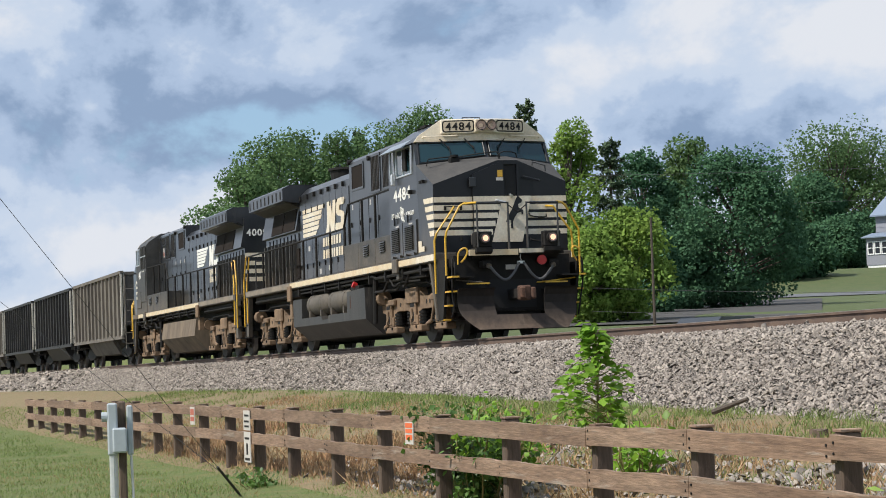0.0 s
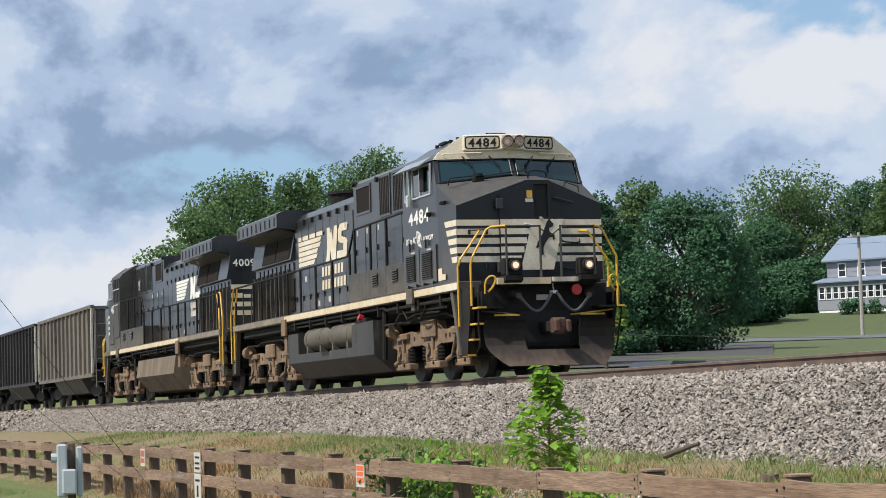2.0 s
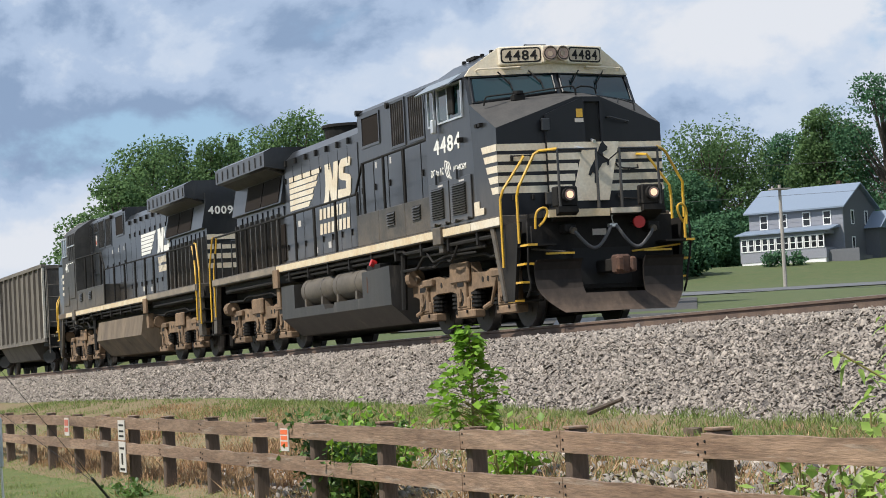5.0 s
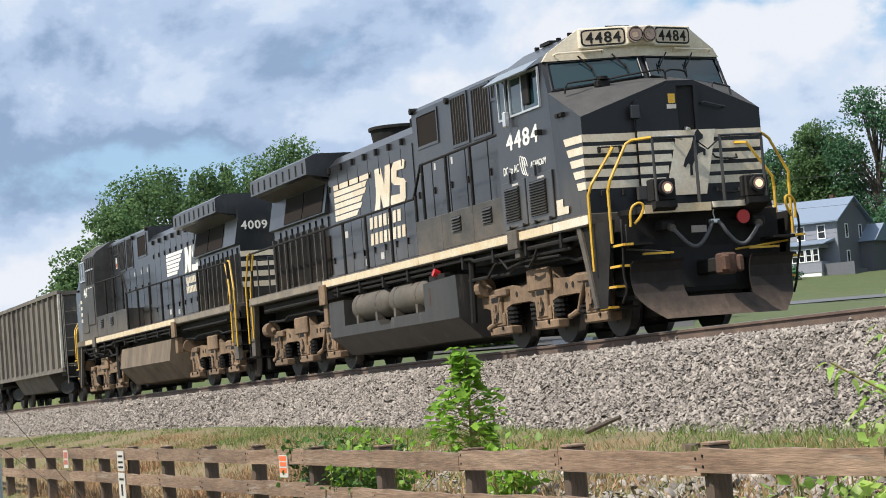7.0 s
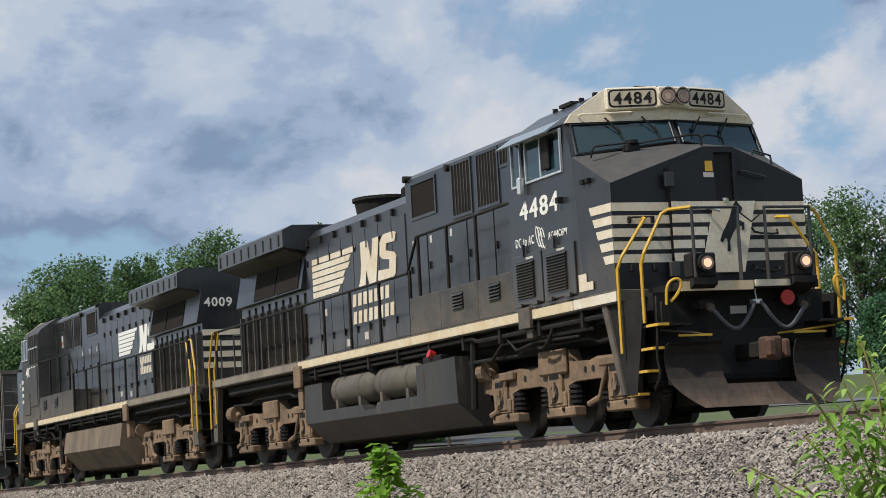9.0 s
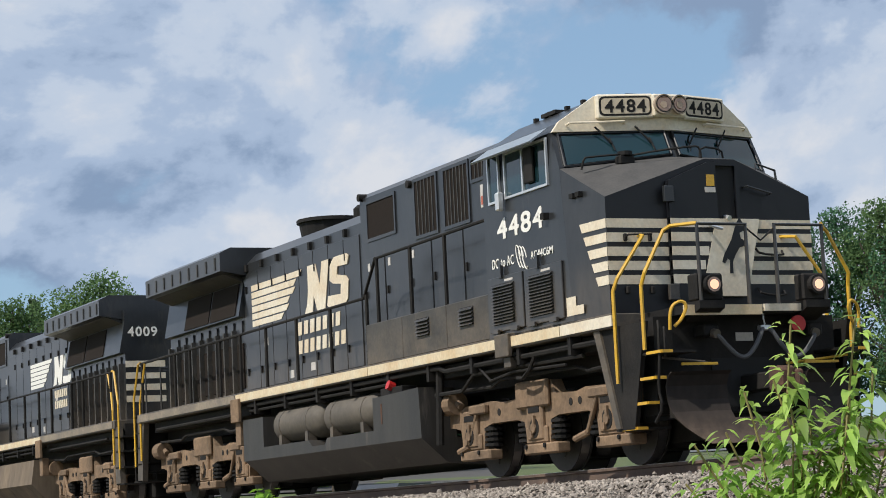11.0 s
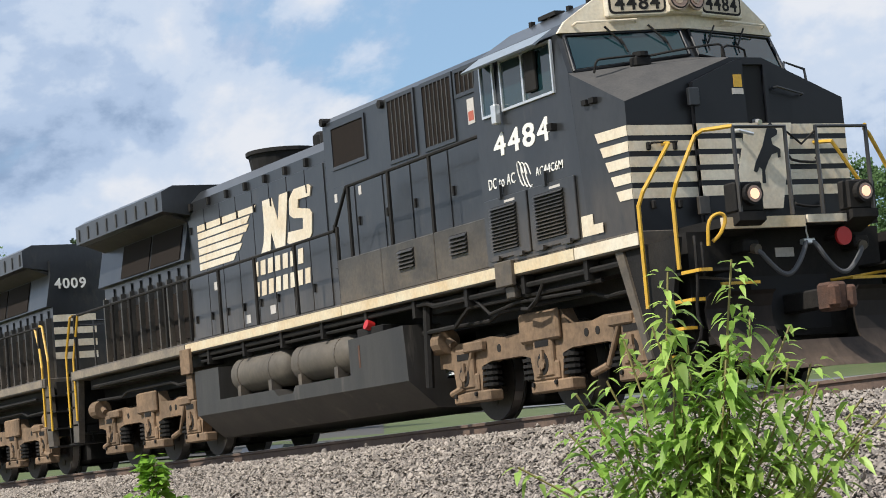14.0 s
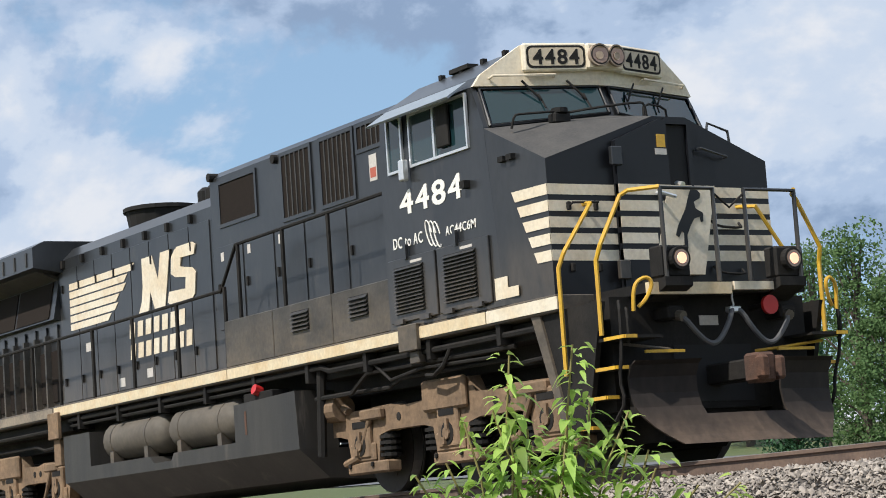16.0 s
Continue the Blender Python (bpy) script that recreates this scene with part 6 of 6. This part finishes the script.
def tall_weed():
    """A many-stemmed weed with long drooping pointed leaves."""
    rng = np.random.default_rng(11)
    W = tagged(new("tall_weed"), "tall green weed with long drooping pointed leaves", "weed")
    W.location = (-9.95, -8.2, -1.5)
    pts, ups, dr, sz = [], [], [], []
    stems = [(-0.18, 0.1, 1.83), (0.4, 0.0, 1.86), (-0.42, 0.05, 1.5), (0.55, 0.1, 1.5), (-0.62, -0.05, 1.25), (0.78, -0.1, 1.3), (0.0, -0.12, 1.55), (0.24, 0.2, 1.6), (-0.85, 0.05, 1.05), (0.95, 0.1, 1.1), (0.1, 0.25, 1.35), (-0.3, 0.2, 1.4), (0.48, -0.2, 1.35),
             (-0.7, 0.15, 1.15), (0.88, 0.0, 1.2), (-0.1, 0.15, 1.45), (0.62, 0.2, 1.3), (-1.0, -0.1, 0.9), (1.1, 0.05, 1.0), (0.3, 0.0, 1.45), (-0.5, 0.0, 1.3), (1.25, 0.1, 1.1), (0.18, -0.1, 1.2), (-0.9, 0.1, 0.8), (0.7, 0.15, 1.0)]
    for dx, dy, h in stems:
        # spread across the line of sight
        ex, ey = dx * 0.45, dx * 0.66 + dy
        wob = rng.normal(0, 0.03, (6, 2))
        path = [(ex * a + wob[k][0] * a, ey * a + wob[k][1] * a, h * a ** 0.9 - 0.05 * (1 - a)) for k, a in enumerate((0, 0.2, 0.4, 0.6, 0.8, 1.0))]
        part("stem", pipe(B(), path, 0.006, 5), STEM, W)
        for a in np.linspace(0.25, 1.0, int(24 * h)):
            for _ in range(3 if a < 0.72 else 2):
                an = rng.uniform(0, 6.283)
                reach = rng.uniform(0.0, 0.19) * (1.25 - a)
                pts.append((ex * a + reach * math.cos(an), ey * a + reach * math.sin(an), h * a ** 0.9 + rng.normal(0, 0.02)))
                dr.append((math.cos(an), math.sin(an), rng.uniform(-0.3, 0.55)))
                sz.append(rng.uniform(0.085, 0.165) * (1.0 if a < 0.9 else 0.75))
    long_leaves("foliage", pts, dr, sz, rng, LEAF_W, W, slim=0.42, bend=0.7)


tall_weed()


def vines(x, y, z0, spread, height, n, seed, mat, label, size=0.1):
    rng = np.random.default_rng(seed)
    V = tagged(new("undergrowth"), label, "shrub")
    V.location = (x, y, z0)
    pts, ups, sz = [], [], []
    bm = B()
    for _ in range(14):
        e = (rng.normal(0, spread * 0.35), rng.normal(0, 0.2), height * rng.uniform(0.5, 1))
        pipe(bm, [(e[0] * 0.3, e[1] * 0.3, -0.1), (e[0] * 0.8, e[1], e[2] * 0.6), e], 0.006, 4)
        for _ in range(n // 14):
            a = rng.uniform(0.15, 1)
            pts.append((e[0] * a + rng.normal(0, 0.1), e[1] * a + rng.normal(0, 0.09), e[2] * a + rng.normal(0, 0.05)))
            ups.append((0, -0.4, 1))
            sz.append(size * rng.uniform(0.6, 1.2))
    part("stem", bm, STEM, V)
    leaf_sheet("foliage", pts, ups, sz, rng, mat, V, slim=0.75)


vines(-20.9, -8.35, -1.95, 1.6, 0.95, 2000, 1, LEAF_V, "tangle of dark green vines climbing the fence", 0.07)
vines(-21.9, -8.3, -1.75, 1.5, 0.85, 1500, 2, LEAF_V, "green vines spilling over the fence", 0.07)
vines(-20.6, -8.1, -1.6, 1.0, 0.72, 650, 3, LEAF_Y, "bright leafy weeds behind the fence", 0.075)
vines(-18.6, -7.6, -1.6, 0.5, 0.55, 200, 4, LEAF_Y, "small bright green weed", 0.1)
vines(-11.6, -8.25, -1.8, 0.5, 0.85, 300, 6, LEAF_W, "green weeds behind the fence", 0.09)
vines(-27.5, -9.0, -1.97, 1.2, 0.22, 260, 8, LEAF_V, "low green weeds at the foot of the fence", 0.08)


def grass_stuff(name, count, area, height, seed, mat, label, keep=None):
    rng = np.random.default_rng(seed)
    x = rng.uniform(area[0], area[1], count)
    y = rng.uniform(area[2], area[3], count)
    if keep is not None:
        m = np.array([keep(a, b) > rng.uniform(0, 1) for a, b in zip(x, y)])
        x, y = x[m], y[m]
    n = len(x)
    z = np.array([max(ground_z(a, b), ballast_z(a, b) if abs(b) < 4.8 else -9) for a, b in zip(x, y)])
    h = height * rng.uniform(0.4, 1.2, n)
    a = rng.uniform(0, 6.283, n)
    w = 0.004 + 0.035 * h
    lean = rng.normal(0, 0.45, (n, 2)) * h[:, None]
    base = np.stack((x, y, z - 0.02), 1)
    side = np.stack((np.cos(a) * w, np.sin(a) * w, 0 * w), 1)
    tip = base + np.stack((lean[:, 0], lean[:, 1], h), 1)
    V = np.stack((base - side, base + side, tip), 1).reshape(-1, 3)
    me = bpy.data.meshes.new(name)
    me.vertices.add(len(V))
    me.vertices.foreach_set("co", V.ravel())
    me.loops.add(3 * n)
    me.loops.foreach_set("vertex_index", np.arange(3 * n, dtype=np.int32))
    me.polygons.add(n)
    me.polygons.foreach_set("loop_start", np.arange(0, 3 * n, 3, dtype=np.int32))
    me.update(calc_edges=True)
    me.materials.append(mat)
    tagged(new(name, me), label, "grass", kind="stuff")


def clump(f, off, lo=0.0):
    return lambda x, y: 1.0 if noise.noise(Vector((x * f, y * f, off))) > lo else 0.12


grass_stuff("grass_tufts", 14000, (-40, -8, -5.4, -4.0), 0.11, 21, BLADE, "bright green grass tufts at the foot of the ballast", clump(0.45, 2.0, 0.0))
grass_stuff("grass_strip", 34000, (-62, -8, -7.6, -4.1), 0.1, 1, BLADE, "green grass strip at the foot of the ballast", clump(0.5, 1.0, -0.1))
grass_stuff("dry_grass", 46000, (-45, -8, -8.6, -4.7), 0.09, 2, DRY, "dry tan grass along the fence", clump(0.6, 7.0, -0.05))
grass_stuff("dry_weeds", 9000, (-40, -24, -8.5, -6.6), 0.19, 15, DRYW, "reddish dry weeds behind the fence", clump(0.5, 3.0, -0.1))
grass_stuff("dry_weeds", 5000, (-24, -9, -8.5, -6.4), 0.16, 16, DRYW, "reddish dry weeds behind the fence", clump(0.6, 5.0, 0.0))
grass_stuff("lawn_grass", 60000, (-48, -14, -12.6, -8.3), 0.06, 3, BLADE, "short mown lawn grass", clump(0.7, 4.0, -0.3))
grass_stuff("lawn_grass", 14000, (-80, -48, -11.5, -7.0), 0.09, 12, BLADE, "short mown lawn grass", clump(0.4, 4.0, -0.3))
grass_stuff("lawn_grass", 9000, (-40, -14, -12.0, -8.3), 0.06, 9, DRY, "dry short lawn grass", clump(0.5, 11.0, 0.0))


def branch_and_stump():
    Br = tagged(new("fallen_branch"), "dark dead branch lying at the foot of the ballast", "branch")
    part("wood", rod(B(), (-23.8, -4.7, -1.16), (-23.2, -4.55, -1.02), 0.035, 7, 0.02), BARK, Br)
    St = tagged(new("tree_stump"), "small weathered tree stump in dry grass", "stump")
    St.location = (-20.1, -5.2, ground_z(-20.1, -5.2))
    bm = rod(B(), (0, 0, -0.2), (0, 0, 0.08), 0.11, 11, 0.09)
    for v in bm.verts:
        if v.co.z > 0.0:
            v.co.z += 0.04 * noise.noise(v.co * 20)
    part("wood", bm, POSTW, St)


branch_and_stump()


# ---- beyond the track ----
def strip(name, b0, b1, r0, r1, mat, label, lift=0.03):
    bm = B()
    rows = []
    for k in range(25):
        b = b0 + (b1 - b0) * k / 24
        row = []
        for r in (r0, (r0 + r1) / 2, r1):
            x, y = rayplace(b, r)
            row.append(bm.verts.new((x, y, ground_z(x, y) + lift)))
        rows.append(row)
    for a, b in zip(rows, rows[1:]):
        for i in range(2):
            bm.faces.new((a[i], a[i + 1], b[i + 1], b[i]))
    tagged(part(name, bm, mat), label, "road", kind="structure")


strip("road", -74, -40, 150, 168, ROAD, "pale grey asphalt road beyond the track", 0.06)
# Dark strip stands for tree shade on the ground.
strip("driveway", -72, -64.4, 90, 140, YARD, "gravel yard under the trees, their shade put into its colour", 0.06)


def house():
    H = tagged(new("house"), "two-storey grey house with a pale metal roof and glazed porch", "house")
    x, y = rayplace(-63.02, 214)
    z = 7.0
    # local x runs along the front, y back
    H.matrix_basis = pose(x, y, z, 0, 0, 38)
    W, D, EV, RG = 9.2, 7.6, 4.85, 7.0
    part("wall", boxes((0, W, 0, 0.2, 0, EV), (0, 0.2, 0.2, D, 0, EV), (0, W, D - 0.2, D, 0, EV)), SIDING, H, "pale grey clapboard walls")
    # This gable takes the darker siding: shade by colour.
    gw = part("gable_wall", prism(B(), [(0.2, 0), (0.2, EV), (D / 2, RG - 0.05), (D - 0.2, EV), (D - 0.2, 0)], W - 0.2, W, "x"), SIDING_D, H, "grey gable wall, its shade put into the colour")
    part("gable_wall", prism(B(), [(0.2, 0), (0.2, EV), (D / 2, RG - 0.05), (D - 0.2, EV), (D - 0.2, 0)], 0.2, 0.4, "x"), SIDING, H)
    for a, b, c, d in (((-0.45, EV - 0.1), (D / 2, RG), (D / 2, RG + 0.14), (-0.45, EV + 0.04)), ):
        part("roof", prism(B(), [a, b, c, d], -0.35, W + 0.35, "x"), ROOFM, H, "blue-grey metal roof")
    part("roof", prism(B(), [(D + 0.45, EV - 0.1), (D / 2, RG), (D / 2, RG + 0.14), (D + 0.45, EV + 0.04)], -0.35, W + 0.35, "x"), ROOFM, H)
    part("chimney", boxes((W * 0.75, W * 0.75 + 0.4, D / 2 + 0.6, D / 2 + 1.0, RG - 0.5, RG + 0.5)), RUST, H)
    for k in range(22):
        part("clapboard", boxes((0, W, -0.02, 0, 0.2 + k * 0.21, 0.22 + k * 0.21)), SIDING, H) if k % 2 else None

    def win(x0, x1, z0, z1, yy, parent, along="x"):
        if along == "x":
            f = part("window", boxes((x0, x1, yy - 0.06, yy, z0, z0 + 0.09), (x0, x1, yy - 0.06, yy, z1 - 0.09, z1), (x0, x0 + 0.09, yy - 0.06, yy, z0 + 0.09, z1 - 0.09), (x1 - 0.09, x1, yy - 0.06, yy, z0 + 0.09, z1 - 0.09), (x0 + 0.09, x1 - 0.09, yy - 0.05, yy, (z0 + z1) / 2 - 0.03, (z0 + z1) / 2 + 0.03)), TRIMW, parent)
            part("pane", boxes((x0 + 0.09, x1 - 0.09, yy - 0.03, yy, z0 + 0.09, z1 - 0.09)), PANE, f)
        else:
            f = part("window", boxes((yy, yy + 0.06, x0, x1, z0, z0 + 0.09), (yy, yy + 0.06, x0, x1, z1 - 0.09, z1), (yy, yy + 0.06, x0, x0 + 0.09, z0 + 0.09, z1 - 0.09), (yy, yy + 0.06, x1 - 0.09, x1, z0 + 0.09, z1 - 0.09)), TRIMW, parent)
            part("pane", boxes((yy, yy + 0.03, x0 + 0.09, x1 - 0.09, z0 + 0.09, z1 - 0.09)), PANE, f)

    for x0 in (1.1, 3.0, 5.3, 7.3):
        win(x0, x0 + 0.8, 3.3, 4.6, 0, H)
    win(1.8, 2.5, 3.3, 4.6, W, H, "y")
    win(5.0, 5.7, 3.3, 4.6, W, H, "y")
    win(1.8, 2.5, 0.9, 2.2, W, H, "y")
    porch = part("porch", boxes((-0.1, W - 0.9, -2.0, 0, 0.3, 1.25), (-0.1, W - 0.9, -2.0, 0, 2.45, 2.8), (-0.1, 0.1, -2.0, -0.02, 1.25, 2.45)), SIDING, H, "glazed front porch")
    part("porch_roof", prism(B(), [(-2.4, 2.75), (-2.4, 2.85), (0, 3.3), (0, 3.05)], -0.4, W - 0.3, "x"), ROOFM, H)
    for k in range(12):
        x0 = 0.05 + k * 0.68
        win(x0, x0 + 0.62, 1.25, 2.45, -2.0, H)
    part("foundation", boxes((0, W - 1, -1.95, 0, -0.8, 0.3), (0, W, 0, D, -0.8, 0.05)), TRIMW, H)
    part("deck", boxes((W - 0.9, W + 2.0, -1.5, 1.5, -0.5, 0.35), (W - 0.9, W + 2.0, -1.5, -1.4, 0.35, 1.0)), SIDING_D, H)
    part("rear_wing", boxes((W - 0.3, W + 1.4, D - 2.6, D + 1.5, -0.5, 3.0)), SIDING_D, H)
    part("rear_roof", prism(B(), [(D - 3.0, 2.95), (D - 0.5, 4.6), (D + 1.9, 2.95)], W - 0.4, W + 1.7, "x"), ROOFM, H)


house()
for k_, (b_, s_) in enumerate(((-62.6, 0.9), (-62.3, 1.0), (-61.9, 0.9))):
    x_, y_ = rayplace(b_, 206)
    tree(x_, y_, 1.3 * s_, 2.0 * s_, LEAF_D, 90 + k_, n=500, crown0=0.0, label="low dark shrub in front of the house", size=0.25)


def pole(x, y, h, label, r=0.11, arm=True):
    P = tagged(new("utility_pole"), label, "utility pole")
    P.location = (x, y, ground_z(x, y))
    part("shaft", rod(B(), (0, 0, -0.3), (0, 0, h), r, 8, r * 0.75), POLEW if arm else BARK, P)
    if arm:
        part("crossarm", boxes((-0.4, 0.4, -0.7, 0.7, h - 0.35, h - 0.25)), POLEW, P)
        part("insulator", rod(B(), (0, -0.6, h - 0.25), (0, -0.6, h - 0.1), 0.05, 6), GALV, P)


pole(*rayplace(-62.23, 168), 7.4, "pale wooden utility pole beside the road", 0.15)
pole(-65.1, 10.95, 3.9, "thin grey post among the shrubs", 0.05, False)


def wires():
    Wr = tagged(new("overhead_wire"), "thin overhead wires beyond the track", "cable")
    for b0, r0, z0, b1, r1, z1, t in ((-74, 160, 9.8, -40, 160, 10.6, 0.02), (-70, 100, 7.5, -40, 100, 7.9, 0.014), (-70, 80, 2.0, -42, 80, 1.8, 0.012), (-70, 80, 1.2, -42, 80, 1.0, 0.012)):
        xa, ya = rayplace(b0, r0)
        xb, yb = rayplace(b1, r1)
        pts = [(xa + (xb - xa) * k / 10, ya + (yb - ya) * k / 10, z0 + (z1 - z0) * k / 10 - 0.7 * (1 - (k / 5 - 1) ** 2)) for k in range(11)]
        part("wire", pipe(B(), pts, t * 0.7, 4), HOSE, Wr)


wires()


def parked_car():
    x, y = rayplace(-66.95, 66)
    P = tagged(new("parked_car"), "dark parked car with a red tail light", "car")
    P.matrix_basis = pose(x, y, ground_z(x, y) - 0.25, 0, 0, 120)
    part("body", boxes((-2.2, 2.2, -0.85, 0.85, 0.3, 0.8), bevel=0.12), CARPAINT, P)
    part("cabin", prism(B(), [(-1.3, 0.78), (-0.8, 1.2), (0.7, 1.2), (1.4, 0.78)], -0.72, 0.72, "y"), CARPAINT, P)
    for s_ in (-0.7, 0.7):
        part("tail_light", boxes((-2.22, -2.18, s_ - 0.12, s_ + 0.12, 0.6, 0.74)), RED, P)
    for a in (-1.35, 1.35):
        for s_ in (-0.8, 0.8):
            part("wheel", rod(B(), (a, s_ - 0.1, 0.31), (a, s_ + 0.1, 0.31), 0.31, 14), GRIME, P)


parked_car()


def motions():
    """The train rolls east and slows; every wheelset turns with its way."""
    ts = [t for t, _ in TRAVEL]
    ss = [s for _, s in TRAVEL]

    def way(t):
        # smooth interpolation through the known places
        i = max(0, min(len(ts) - 2, next((k for k in range(len(ts) - 1) if t <= ts[k + 1]), len(ts) - 2)))
        a, b = ts[i], ts[i + 1]

        def slope(k):
            k0, k1 = max(0, k - 1), min(len(ts) - 1, k + 1)
            return (ss[k1] - ss[k0]) / (ts[k1] - ts[k0])
        h, q = b - a, (t - a) / (b - a)
        return (2 * q**3 - 3 * q**2 + 1) * ss[i] + (q**3 - 2 * q**2 + q) * h * slope(i) + (-2 * q**3 + 3 * q**2) * ss[i + 1] + (q**3 - q**2) * h * slope(i + 1)

    times = [k * 0.25 for k in range(65)]
    for ob, off, rz in TRAIN:
        walk(ob, [(t, pose(way(t) + off, 0, 0, 0, 0, rz)) for t in times])
    turned = {ob: rz for ob, _, rz in TRAIN}
    for ax, u, r in TURNING:
        sign_ = -1 if turned[ax.parent] == 180 else 1
        walk(ax, [(t, pose(u, 0, r, 0, sign_ * math.degrees((way(t) - way(0)) / r), 0)) for t in times])


motions()
